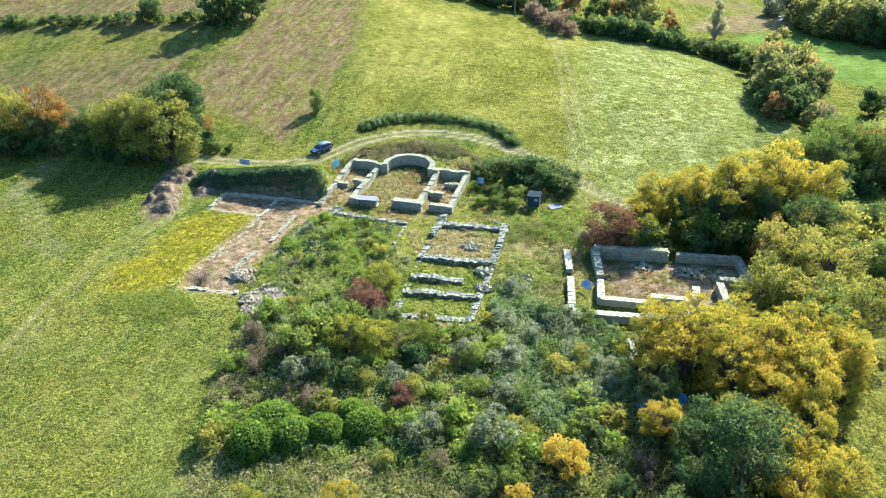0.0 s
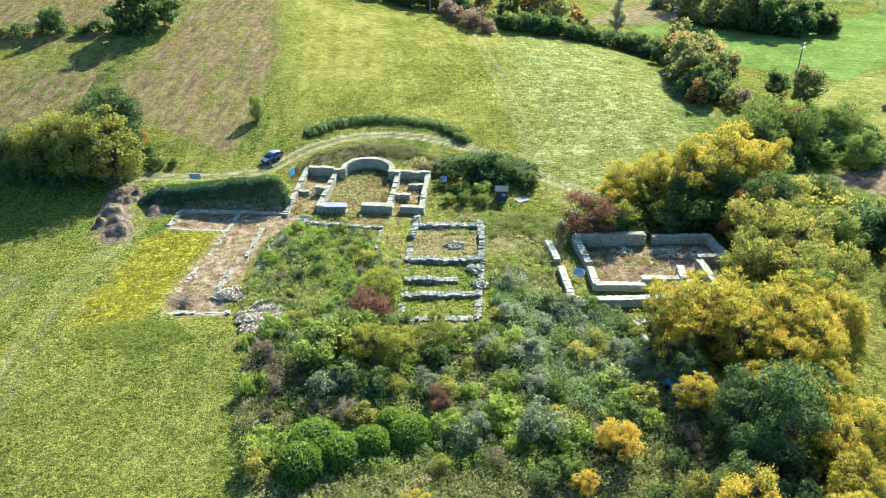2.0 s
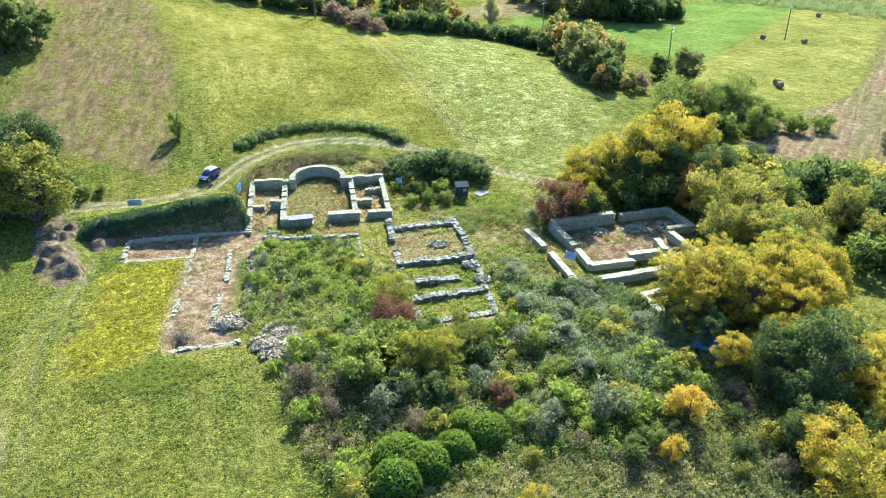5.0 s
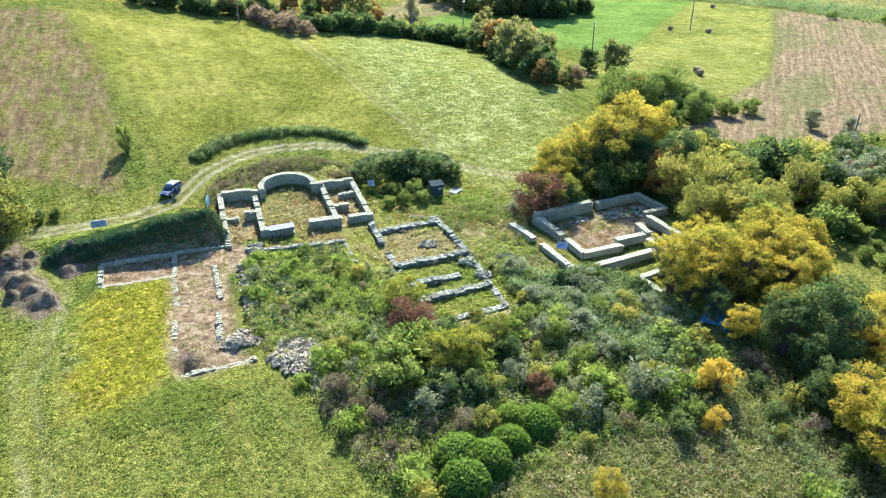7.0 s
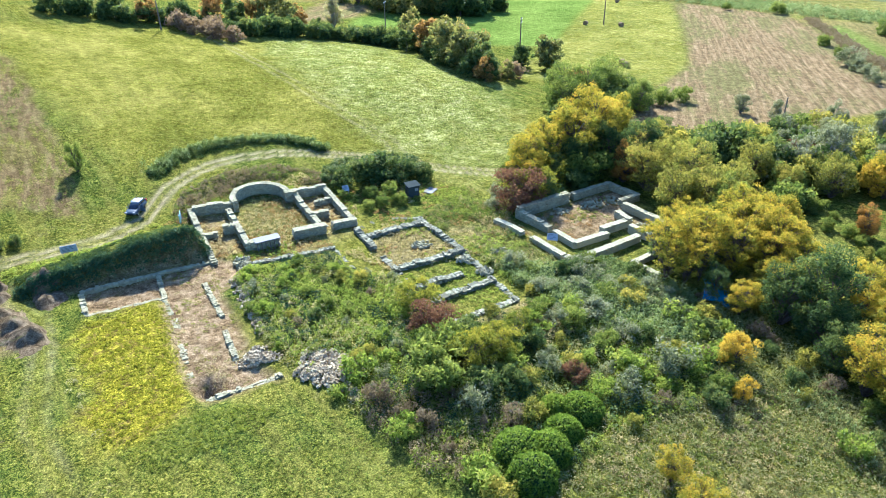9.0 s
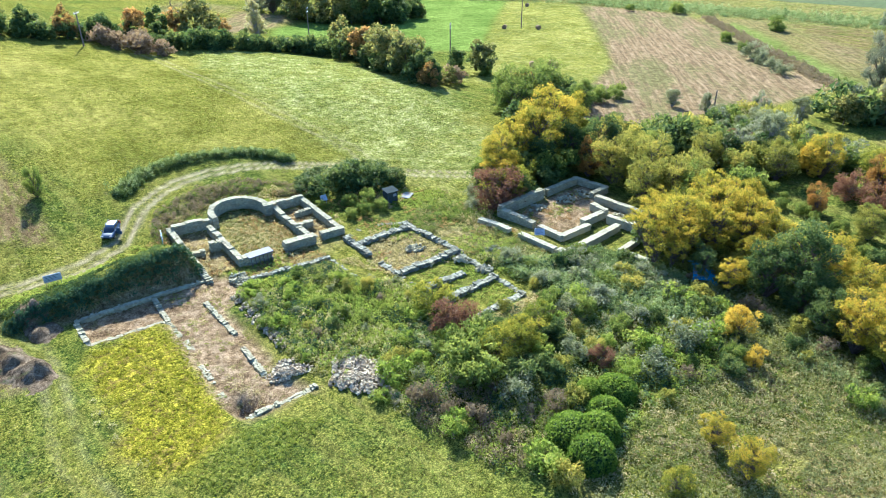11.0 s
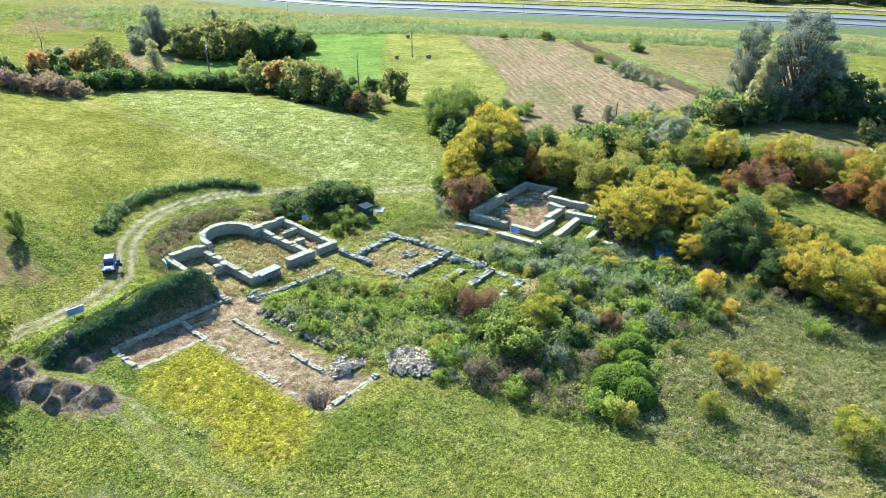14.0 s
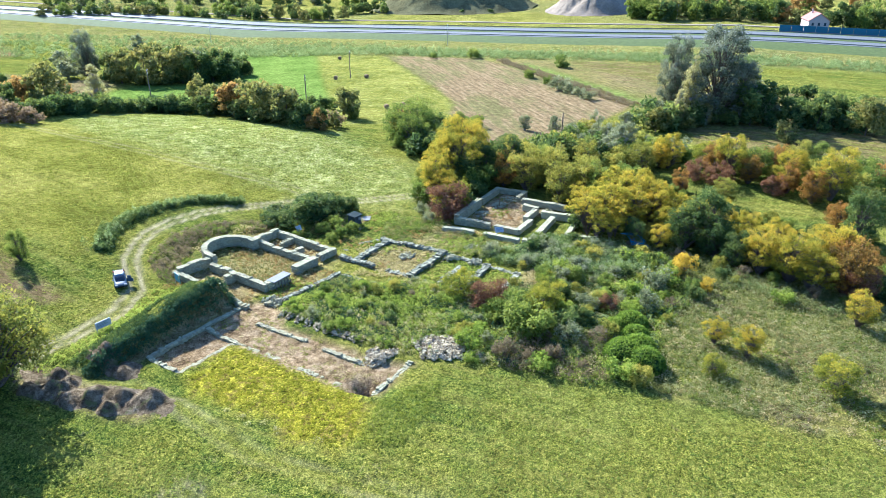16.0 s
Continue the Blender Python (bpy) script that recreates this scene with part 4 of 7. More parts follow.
def make_tree(name, label, category, leaf, tall, wide, count, size, seed, bole=0.25, clumps=26, clump=0.2, shape="round", bark=None, stems=1, shell=0.6, long=1.5, flat=0.75, limb=1.0):
    """A tree or shrub: tapered stems with limbs that end in clumps of leaves."""
    rng = np.random.default_rng(seed)
    root = thing(name, label, category)
    if count > 1400:
        clumps, clump, shell = int(clumps * 1.5), clump * 0.86, min(0.75, shell + 0.2)
    paths, heads = [], []
    lobe = rng.random() * 6.28
    for k in range(clumps):
        q = rng.random()
        a = rng.random() * 2 * math.pi
        if shape == "tall":
            zf = bole + (1 - bole) * (0.06 + 0.90 * (k + 0.5) / clumps)
            r = wide / 2 * (0.95 - 0.75 * max(0, (zf - 0.35) / 0.65) ** 1.3) * math.sqrt(q)
        elif shape == "flat":
            zf = bole + (1 - bole) * (0.30 + 0.62 * rng.random())
            r = wide / 2 * math.sqrt(q) * (1.0 - 0.35 * max(0, zf - 0.7) / 0.3)
        else:
            zf = bole + (1 - bole) * (0.08 + 0.84 * rng.random())
            r = wide / 2 * math.sqrt(1 - (2 * (zf - bole) / (1 - bole) - 0.95) ** 2 * 0.82) * (0.35 + 0.6 * math.sqrt(q))
        r *= 1 + 0.22 * math.sin(2 * a + lobe) + 0.16 * math.sin(3 * a + 2 * lobe)
        p = np.array([r * math.cos(a), r * math.sin(a), zf * tall * (1 + 0.09 * math.sin(2 * a + 3 * lobe))])
        heads.append((p, clump * wide * rng.uniform(0.5, 1.45)))
    tips = []
    for s in range(stems):
        lean = rng.normal(size=2) * wide * (0.05 if stems == 1 else 0.16)
        top = np.array([lean[0], lean[1], tall * 0.82])
        r0 = tall * 0.022 / math.sqrt(stems)
        foot = np.array([0, 0, -0.25]) + np.append(rng.normal(size=2) * 0.12 * (stems > 1), 0)
        stem = [(foot + (top - foot) * f + np.append(rng.normal(size=2) * 0.02 * tall * f * (1 - f) * 4, 0), r0 * (1 - 0.85 * f) * (1.5 if f == 0 else 1)) for f in (0, 0.08, 0.3, 0.55, 0.8, 1.0)]
        paths.append(stem)
        tips.append(stem)
    for k, (p, r) in enumerate(heads):
        stem = tips[k % stems]
        f = min(0.9, max(0.15, p[2] / tall - 0.18))
        i = min(4, int(f * 5))
        start = np.array(stem[i][0])
        mid = (start + p) / 2 + np.array([0, 0, 0.05 * tall]) + rng.normal(size=3) * 0.02 * tall
        paths.append([(start, stem[i][1] * 0.55 * limb), (mid, stem[i][1] * 0.35 * limb), (p, 0.012 * tall * 0.3)])
    v, f = limbs_mesh(paths if count > 1200 else paths[:stems], 5 if count > 2500 else 3)
    link_mesh("trunk", v, f, bark or BARK, root, smooth_faces=True)
    per = np.array([r ** 2 for _, r in heads])
    near = count > 1400
    count = int(count * (2.1 if near else 1.9))
    size = size * (0.66 if near else 0.80)
    per = np.maximum(6, count * per / per.sum()).astype(int)
    cs, tones = [], []
    for (p, r), m in zip(heads, per):
        d = rng.normal(size=(m, 3))
        d /= np.linalg.norm(d, axis=1, keepdims=True)
        rad = r * (shell + (1 - shell) * rng.random(m)) * np.where(rng.random(m) < 0.22, rng.uniform(1.1, 1.5, m), 1.0)
        stretch = rng.uniform(0.7, 1.45, 3) * [1.0, 1.0, flat]
        c = p + d * rad[:, None] * stretch
        c[:, 2] -= 0.35 * r * (np.hypot(d[:, 0], d[:, 1]) ** 2) * flat
        cs.append(c)
        # random per clump, brighter upwards: yellower tips plus top light painted into the colour
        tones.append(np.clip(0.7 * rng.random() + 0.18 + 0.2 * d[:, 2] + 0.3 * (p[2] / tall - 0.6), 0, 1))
    c, tone = np.concatenate(cs), np.concatenate(tones)
    c[:, 2] = np.maximum(c[:, 2], 0.1)
    v, f = leaf_sprays(c, size, rng, 0.0, long)
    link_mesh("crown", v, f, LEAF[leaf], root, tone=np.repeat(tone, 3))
    root["tall"] = float(tall)
    return root


STOCK, USED, SPOTS = {}, {}, []


def plant(kind, x, y, tall, wide=1.0):
    """Sets a tree of that kind at (x, y), from the kind's few models in turn; wide: its spread against the model's."""
    SPOTS.append((x, y))
    rng = np.random.default_rng(int(abs(x * 131 + y * 577)) + 7)
    k = USED[kind] = USED.get(kind, -1) + 1
    models = KINDS[kind]
    i = k % len(models)
    fresh = (kind, i) not in STOCK
    if fresh:
        STOCK[kind, i] = make_tree(**models[i])
    ob = STOCK[kind, i]
    s = tall / ob["tall"]
    m = Matrix.LocRotScale((x, y, on_ground(x, y)), Euler((0, 0, rng.random() * 6.28)), (s * wide, s * wide, s))
    if fresh:
        ob.matrix_basis = m
        ob["first"] = (s * wide, s)
        return ob
    w0, s0 = ob["first"]
    return copy_thing(ob, m @ Matrix.Diagonal((1 / w0, 1 / w0, 1 / s0, 1)))


def model(name, label, category, leaf, tall, wide, count, size, n=3, **more):
    return [dict(name=name, label=label, category=category, leaf=leaf, tall=tall, wide=wide, count=count, size=size, seed=abs(hash_of(label)) + 10 * j, **more) for j in range(n)]


def hash_of(text):
    return sum((i + 3) * ord(c) for i, c in enumerate(text)) % 9973


KINDS = dict(
    acacia=model("acacia_tree", "acacia with yellow autumn foliage and thin trunks", "tree", "acacia", 8, 6.4, 5600, 0.185, 5, clumps=84, clump=0.10, shape="round", stems=3, bole=0.24, long=1.8, shell=0.3, flat=0.6),
    thin_acacia=model("acacia_tree", "thin airy acacia with bare lower trunk and yellow leaves", "tree", "acacia", 7, 5.4, 1900, 0.185, 3, clumps=46, clump=0.10, shape="flat", stems=2, bole=0.3, long=1.8, shell=0.25, flat=0.5),
    green=model("green_tree", "broad green leafy tree", "tree", "green", 8, 7.0, 4600, 0.27, 3, clumps=52, clump=0.13, bole=0.12, shell=0.45),
    olive=model("field_tree", "leafy tree turning olive and yellow", "tree", "olive", 8, 6.4, 4600, 0.26, 4, clumps=50, clump=0.13, bole=0.12, shell=0.45),
    dark=model("dark_tree", "dark green dense leafy tree", "tree", "dark", 9, 6.5, 4400, 0.29, 3, clumps=50, clump=0.13, bole=0.12, shell=0.45),
    rust=model("autumn_tree", "tree with rust-orange autumn leaves", "tree", "rust", 8, 6.0, 4000, 0.26, 3, clumps=44, clump=0.13, bole=0.12, shell=0.45),
    far_green=model("green_tree", "broad green leafy tree far off", "tree", "green", 8, 7.0, 950, 0.66, 2, clumps=34, clump=0.15, bole=0.06),
    far_olive=model("field_tree", "distant tree turning olive and yellow", "tree", "farolive", 8, 6.4, 950, 0.62, 3, clumps=34, clump=0.15, bole=0.06),
    far_dark=model("dark_tree", "distant dark green dense tree", "tree", "dark", 9, 6.5, 950, 0.68, 3, clumps=34, clump=0.15, bole=0.06),
    far_rust=model("autumn_tree", "distant tree with rust-orange leaves", "tree", "farrust", 8, 6.0, 850, 0.62, 3, clumps=30, clump=0.15, bole=0.06),
    far_silver=model("willow", "distant grey-silver willow tree", "tree", "silver", 8, 5.6, 850, 0.64, 2, clumps=26, clump=0.17, bole=0.05, bark=BARK_PALE),
    hedge=model("hedge_bush", "dark green bush of a field hedge", "bush", "dark", 3, 4.0, 480, 0.44, 4, clumps=16, clump=0.2, bole=0.02, stems=3),
    red=model("red_bush", "red-brown bush in autumn leaf", "bush", "red", 4, 4.4, 2400, 0.21, 2, clumps=34, clump=0.14, bole=0.08, stems=3, shell=0.4),
    silver=model("willow", "grey-silver willow tree by the fields", "tree", "silver", 8, 5.6, 4200, 0.26, 3, clumps=38, clump=0.14, bark=BARK_PALE, bole=0.1),
    poplar=model("silver_poplar", "very tall silver-leaved poplar with pale bark", "tree", "poplar", 22, 12, 14000, 0.34, 2, clumps=95, clump=0.115, bark=BARK, bole=0.08, shell=0.4, limb=0.45),
    tanpoplar=model("yellowing_poplar", "slender poplar with thin tan leaves", "tree", "dry", 15, 5.5, 3600, 0.36, 2, clumps=44, clump=0.17, shape="tall", bark=BARK_PALE, bole=0.08),
    russetbush=model("russet_bush", "low pale russet bush of a field hedge", "bush", "palerusset", 3, 4.2, 700, 0.4, 2, clumps=22, clump=0.18, bole=0.02, stems=3),
    bare=model("bare_tree", "nearly leafless grey tree on the valley floor", "tree", "palerusset", 10, 6, 600, 0.2, 1, clumps=60, clump=0.08, bole=0.25, shell=0.2),
    gold=model("gold_bush", "small golden-yellow bush in the scrub", "bush", "gold", 3.2, 2.8, 1700, 0.17, 2, clumps=26, clump=0.15, bole=0.12, stems=2),
    yellowbush=model("yellow_bush", "feathery yellow-green bush in the scrub", "bush", "lime", 4, 4.6, 3000, 0.17, 3, clumps=48, clump=0.12, bole=0.1, stems=3, long=1.8, shell=0.3, flat=0.6),
    bush=model("bush", "low leafy green bush", "bush", "green", 3, 3.6, 1100, 0.25, 4, clumps=26, clump=0.16, bole=0.05, stems=3),
    darkbush=model("dark_bush", "dense dark green bush", "bush", "dark", 3, 3.8, 1000, 0.28, 3, clumps=26, clump=0.16, bole=0.05, stems=3),
    greybush=model("grey_bush", "grey-green bush with pale seed heads", "bush", "silver", 2.4, 2.8, 850, 0.2, 3, clumps=22, clump=0.17, bole=0.05, stems=3),
    olivebush=model("olive_bush", "small olive-green leafy bush", "bush", "olive", 2.6, 3.2, 900, 0.23, 4, clumps=24, clump=0.16, bole=0.05, stems=3),
    brownbush=model("brown_bush", "withered brown bush in the scrub", "bush", "brown", 2, 2.2, 750, 0.16, 3, clumps=18, clump=0.18, bole=0.05, stems=3),
    weedbush=model("tall_weed", "clump of tall bright green weeds", "weed", "weed", 1.5, 2.2, 560, 0.19, 4, clumps=18, clump=0.17, bole=0.02, stems=3),
)


def hedge(line, depth, step, kinds, low, high, seed):
    """Bushes and small trees along a line, set up to depth metres to its right (or left, if negative)."""
    rng = np.random.default_rng(seed)
    for (ax, ay), (bx, by) in zip(line[:-1], line[1:]):
        length = math.hypot(bx - ax, by - ay)
        for s in np.arange(0, length, step):
            f, o = (s + rng.uniform(-0.4, 0.4) * step) / length, depth * rng.random()
            x, y = ax + (bx - ax) * f + (by - ay) / length * o, ay + (by - ay) * f - (bx - ax) / length * o
            plant(kinds[rng.integers(len(kinds))], x, y, rng.uniform(low, high))


def grove(pts, step, kinds, low, high, seed, gap=1.6):
    """Plants spread over a plot, kept off those set before."""
    rng = np.random.default_rng(seed)
    xs, ys = [p[0] for p in pts], [p[1] for p in pts]
    for gx in np.arange(min(xs), max(xs), step):
        for gy in np.arange(min(ys), max(ys), step):
            x, y = gx + rng.uniform(-0.45, 0.45) * step, gy + rng.uniform(-0.45, 0.45) * step
            if inside(np.array(x), np.array(y), pts) and all(math.hypot(x - a, y - b) > gap for a, b in SPOTS):
                plant(kinds[rng.integers(len(kinds))], x, y, rng.uniform(low, high))


def plant_all(kind, rows, lift=1.0, wide=1.0):
    for x, y, h in rows:
        plant(kind, x, y, h * lift, wide)


# woodland behind and beside the bath house
plant_all("acacia", [(40.5, 79.0, 10.5), (35.5, 77.5, 9.5), (45.0, 78.5, 9.0), (26.8, 79.5, 7.4), (31.5, 80.5, 7.8), (38.0, 81.0, 9.0), (24.5, 77.5, 6.0)])
plant_all("thin_acacia", [(19.0, 53.0, 6.6), (21.6, 50.8, 7.4), (17.0, 51.4, 5.4), (24.2, 51.4, 7.0), (22.6, 54.2, 6.0), (25.6, 53.4, 5.8), (20.0, 49.0, 6.2), (27.4, 55.0, 5.4), (18.0, 49.6, 5.0)])
plant_all("acacia", [(23.4, 47.2, 7.0)])
plant_all("acacia", [(27.4, 48.0, 7.4), (30.3, 50.0, 7.6), (28.6, 44.6, 7.0), (32.4, 47.2, 7.0), (26.0, 44.0, 6.4), (31.4, 44.6, 5.6), (34.2, 50.4, 6.4), (21.8, 41.6, 4.8), (24.2, 41.4, 5.0), (16.8, 42.6, 4.2)])
plant_all("acacia", [(13.0, 29.4, 6.6), (11.2, 26.0, 7.4), (9.0, 23.6, 6.0), (15.0, 20.6, 7.8), (18.4, 27.2, 6.0), (54.2, 31.8, 8.0), (57.2, 42.5, 7.0), (46.2, 16.0, 9.0), (52.0, 22.0, 7.0)])
plant_all("dark", [(20.5, 36.2, 8.8), (18.4, 39.2, 6.4), (17.6, 35.2, 6.0), (38.5, 74.5, 7.0), (33.5, 76.0, 6.4), (41.0, 70.5, 8.0), (28.9, 14.8, 8.0), (17.5, 46.0, 4.2), (50.0, 72.5, 6.0)])
plant_all("olive", [(38.4, 61.2, 8.0), (36.3, 65.8, 7.4), (31.5, 58.9, 7.0), (40.5, 66.0, 6.5), (43.0, 70.8, 7.2), (34.5, 56.0, 7.0), (49.3, 57.2, 6.0), (52.0, 47.5, 6.0), (64.4, 19.1, 6.0), (39.0, 55.5, 6.4)])
plant_all("green", [(34.0, 53.5, 6.4), (74.3, 98.7, 8.4), (69.0, 97.0, 7.0), (57.7, 97.1, 8.6), (62.0, 95.5, 8.2), (67.3, 87.3, 5.6), (54.0, 93.5, 7.0), (56.9, 62.6, 5.5), (45.5, 63.5, 5.5), (56.0, 27.0, 6.0), (29.0, 53.0, 4.6)])
plant_all("acacia", [(25.0, 38.2, 5.4), (23.4, 34.2, 5.4), (22.4, 30.6, 5.6), (27.2, 41.0, 5.6), (20.0, 27.4, 5.0), (26.6, 34.6, 6.0)])
plant_all("dark", [(14.8, 32.4, 5.2), (16.8, 30.6, 4.8)])
plant_all("olive", [(13.8, 24.4, 6.0), (15.6, 28.2, 4.6), (17.0, 22.6, 5.4)])
plant_all("rust", [(64.0, 99.0, 6.5), (54.5, 34.5, 6.0), (48.0, 22.5, 5.5), (44.0, 19.0, 6.0), (10.2, 19.6, 8.0), (36.5, 70.0, 5.5), (12.6, 17.0, 5.6), (51.5, 28.5, 5.4)])
plant_all("silver", [(60.1, 51.1, 7.5), (83.9, 59.0, 5.6), (84.4, 76.0, 3.8), (83.5, 68.7, 4.0), (55.6, 53.8, 6.4), (78.0, 58.0, 4.5), (88.1, 52.8, 5.0), (72.0, 55.5, 5.5), (66.0, 53.0, 6.0), (65.0, 60.0, 4.0)])
plant_all("red", [(19.8, 75.2, 5.6), (48.6, 33.6, 4.2), (-7.9, 61.2, 3.7), (-4.0, 47.5, 2.0), (9.5, 18.5, 4.5), (50.0, 37.5, 4.0), (63.0, 56.5, 3.5), (46.5, 24.6, 3.4)])
plant_all("yellowbush", [(22.6, 75.0, 5.0), (-6.6, 65.0, 3.8), (-6.3, 54.6, 3.4), (-3.0, 55.2, 3.0), (-9.4, 55.0, 3.8), (-14.2, 24.6, 3.8), (29.5, 76.0, 4.0), (60.0, 36.0, 5.0), (-14.5, 36.0, 2.2), (57.5, 48.0, 4.6)])
plant_all("acacia", [(-10.0, 32.3, 3.8), (-8.0, 35.6, 3.3), (1.2, 19.7, 4.6)])
plant_all("gold", [(8.6, 39.0, 3.6), (4.6, 36.2, 2.1), (57.0, 44.0, 5.0)])
for bx, by, bh, bw in ((9.4, 96.2, 3.4, 1.3), (12.6, 97.6, 2.2, 1.9), (12.0, 94.6, 3.6, 1.2), (15.6, 95.6, 2.6, 1.7), (17.6, 93.0, 1.8, 1.8), (8.4, 100.0, 1.5, 1.9), (11.6, 101.0, 1.3, 2.2), (6.4, 98.0, 1.9, 1.5), (14.6, 92.6, 2.8, 1.2), (19.0, 96.0, 1.1, 1.8)):
    plant("darkbush", bx, by, bh, bw)
plant_all("darkbush", [ (17.0, 90.5, 2.2), (24.5, 73.5, 3.0), (30.5, 73.2, 3.0), (47.5, 66.0, 4.0), (51.5, 64.5, 4.5), (55.5, 59.0, 4.5), (60.0, 61.0, 3.6), (53.0, 69.0, 3.5), (26.0, 52.0, 4.0), (22.5, 53.5, 3.6), (-11.0, 52.0, 2.4), (-9.0, 50.2, 2.0)])
plant_all("bush", [(5.4, 88.6, 1.4), (7.5, 88.4, 1.7), (9.6, 87.4, 1.7), (10.4, 90.2, 2.0), (7.8, 91.0, 1.8), (5.0, 93.5, 1.2), (-11.6, 57.2, 4.0), (-13.6, 55.2, 3.6), (-9.8, 58.0, 3.4), (48.5, 52.5, 4.0), (44.5, 50.0, 4.5), (72.0, 90.5, 3.0), (77.5, 88.5, 3.6)])
plant_all("greybush", [(20.5, 79.5, 1.8), (17.5, 77.5, 1.6), (3.3, 42.5, 3.0), (-2.0, 43.0, 2.4), (-4.6, 50.0, 1.8), (70.0, 61.0, 2.6), (74.5, 62.5, 2.6), (-13.0, 51.0, 2.4)])

plant_all("olive", [(48.0, 52.0, 4.6), (39.0, 33.0, 4.6)])
plant_all("rust", [(43.0, 40.0, 4.2), (32.0, 17.0, 5.0)])
hedge([(47.5, 53), (40.4, 42.6), (35.4, 35), (30.8, 28.6), (28.2, 20), (26.6, 13)], -4, 2.2, ["bush", "olivebush", "darkbush", "olivebush", "bush"], 1.0, 2.1, 20)

# hedge along the far edge of the meadow
plant_all("far_rust", [(34.0, 183.5, 7.0), (46.7, 188.0, 7.0), (60.0, 187.0, 5.5), (69.0, 146.0, 8.4), (73.0, 141.0, 8.6), (20.0, 186.0, 6.5)])
plant_all("far_dark", [(27.4, 185.0, 6.4), (41.8, 187.5, 7.2), (38.0, 181.0, 4.6), (50.0, 176.0, 4.2), (60.0, 120.5, 7.0), (58.5, 116.4, 4.8), (63.0, 122.0, 6.0), (67.0, 152.0, 5.0), (79.0, 125.8, 5.6), (80.8, 127.5, 4.6), (58.0, 176.0, 4.0), (14.0, 190.0, 6.0)])
plant_all("far_olive", [(50.0, 183.5, 10.4), (76.0, 160.0, 8.6), (72.5, 153.5, 8.2), (63.5, 133.5, 9.4), (66.0, 127.0, 7.4), (67.5, 139.5, 9.8), (61.5, 126.5, 8.8), (75.0, 148.0, 8.0), (70.5, 133.0, 8.0), (82.6, 121.2, 7.6), (54.5, 187.0, 6.0), (8.0, 192.0, 6.0)])
plant_all("far_green", [(70.0, 137.0, 6.4), (78.0, 154.0, 6.0), (80.5, 119.0, 3.4), (90.5, 129.5, 3.0)])
plant_all("russetbush", [(25.6, 176.0, 3.2), (27.7, 171.0, 3.4), (31.4, 168.8, 2.8), (29.0, 174.0, 3.2), (24.0, 180.0, 3.4), (31.0, 177.5, 3.0), (66.0, 117.5, 3.2)])
plant_all("tanpoplar", [(73.4, 190.7, 9.8)], wide=1.3)

# the wood in the valley and the far trees
plant_all("far_dark", [(114.5, 187.5, 11.8), (117.5, 184.5, 10.4), (124.0, 182.8, 9.4), (134.0, 185.0, 7.4), (111.0, 218.0, 9.0), (124.9, 212.0, 10.5), (130.0, 196.0, 10.0), (120.0, 200.0, 11.0), (138.0, 196.0, 8.0), (107.0, 24.5, 12.5), (109.6, 18.0, 9.4), (111.5, 28.4, 8.4), (112.4, 5.7, 9.0), (105.4, 9.7, 8.5), (116.0, 12.0, 9.0)])
plant_all("far_olive", [(105.0, 209.5, 10.6), (106.0, 201.5, 11.4), (108.5, 197.0, 11.0), (112.0, 192.0, 11.8), (116.0, 206.0, 11.0), (126.0, 190.5, 10.0), (103.4, -0.6, 9.0), (97.0, 40.5, 6.0), (90.8, 18.1, 5.0), (92.0, 46.0, 6.0)])
plant_all("far_silver", [(110.0, 237.0, 8.0), (106.0, 231.0, 7.0), (113.0, 229.0, 9.0), (121.0, 195.0, 11.4), (161.0, 248.6, 9.0), (111.5, -4.5, 9.0), (118.0, 24.0, 9.0), (136.0, 265.0, 6.0)])
plant("poplar", 108.4, 32.6, 23.0, 1.1)
plant("poplar", 109.8, 42.8, 20.6, 0.7)
plant("poplar", 107.6, 27.0, 15.0, 0.9)
plant("poplar", 109.0, 226.0, 15.6, 0.8)
plant_all("tanpoplar", [(102.7, 39.0, 16.0), (99.0, 41.5, 9.0), (104.0, 34.5, 8.0)])
plant("bare", 96.6, 266.6, 10.0)
plant_all("bush", [(201.1, 121.0, 4.0), (183.9, 83.0, 4.5), (159.3, 90.0, 3.2), (83.0, 87.5, 3.0), (196.0, 136.0, 2.5), (149.0, 82.0, 2.6)])
plant_all("greybush", [(140.5, 77.0, 4.0), (136.0, 73.5, 3.0), (131.0, 69.5, 2.6), (126.0, 66.0, 2.6)], wide=1.2)

# the trees by the lane and along the hill's hedge
plant("olive", -40.2, 101.6, 10.4, 1.1)
plant_all("olive", [(-44.4, 102.8, 10.0), (-48.6, 104.8, 8.6), (-45.6, 106.0, 8.4), (-51.0, 106.4, 6.8), (-65.1, 108.5, 9.0), (-70.0, 110.5, 9.0)])
plant_all("dark", [(-39.4, 106.2, 11.4), (-42.0, 107.6, 10.4), (-55.0, 106.8, 6.4), (-60.0, 106.4, 6.0)])
plant_all("rust", [(-58.8, 108.4, 7.2), (-61.6, 109.6, 8.6), (-37.0, 110.4, 3.2), (-66.5, 106.8, 6.0), (-74, 108, 8.0)])
plant_all("darkbush", [(-54.0, 108.0, 3.8), (-52.4, 104.6, 3.6), (-49.5, 103.2, 3.4), (-56.5, 105.6, 4.0), (-61.0, 105.4, 4.0), (-46.0, 102.2, 3.0), (-41.5, 103.0, 3.0), (-38.4, 104.8, 3.0), (-36.4, 106.8, 2.6), (-34.6, 105.6, 1.5), (-32.4, 105.4, 1.2), (-65.5, 105.4, 4.0), (-70.5, 106.4, 4.5)])
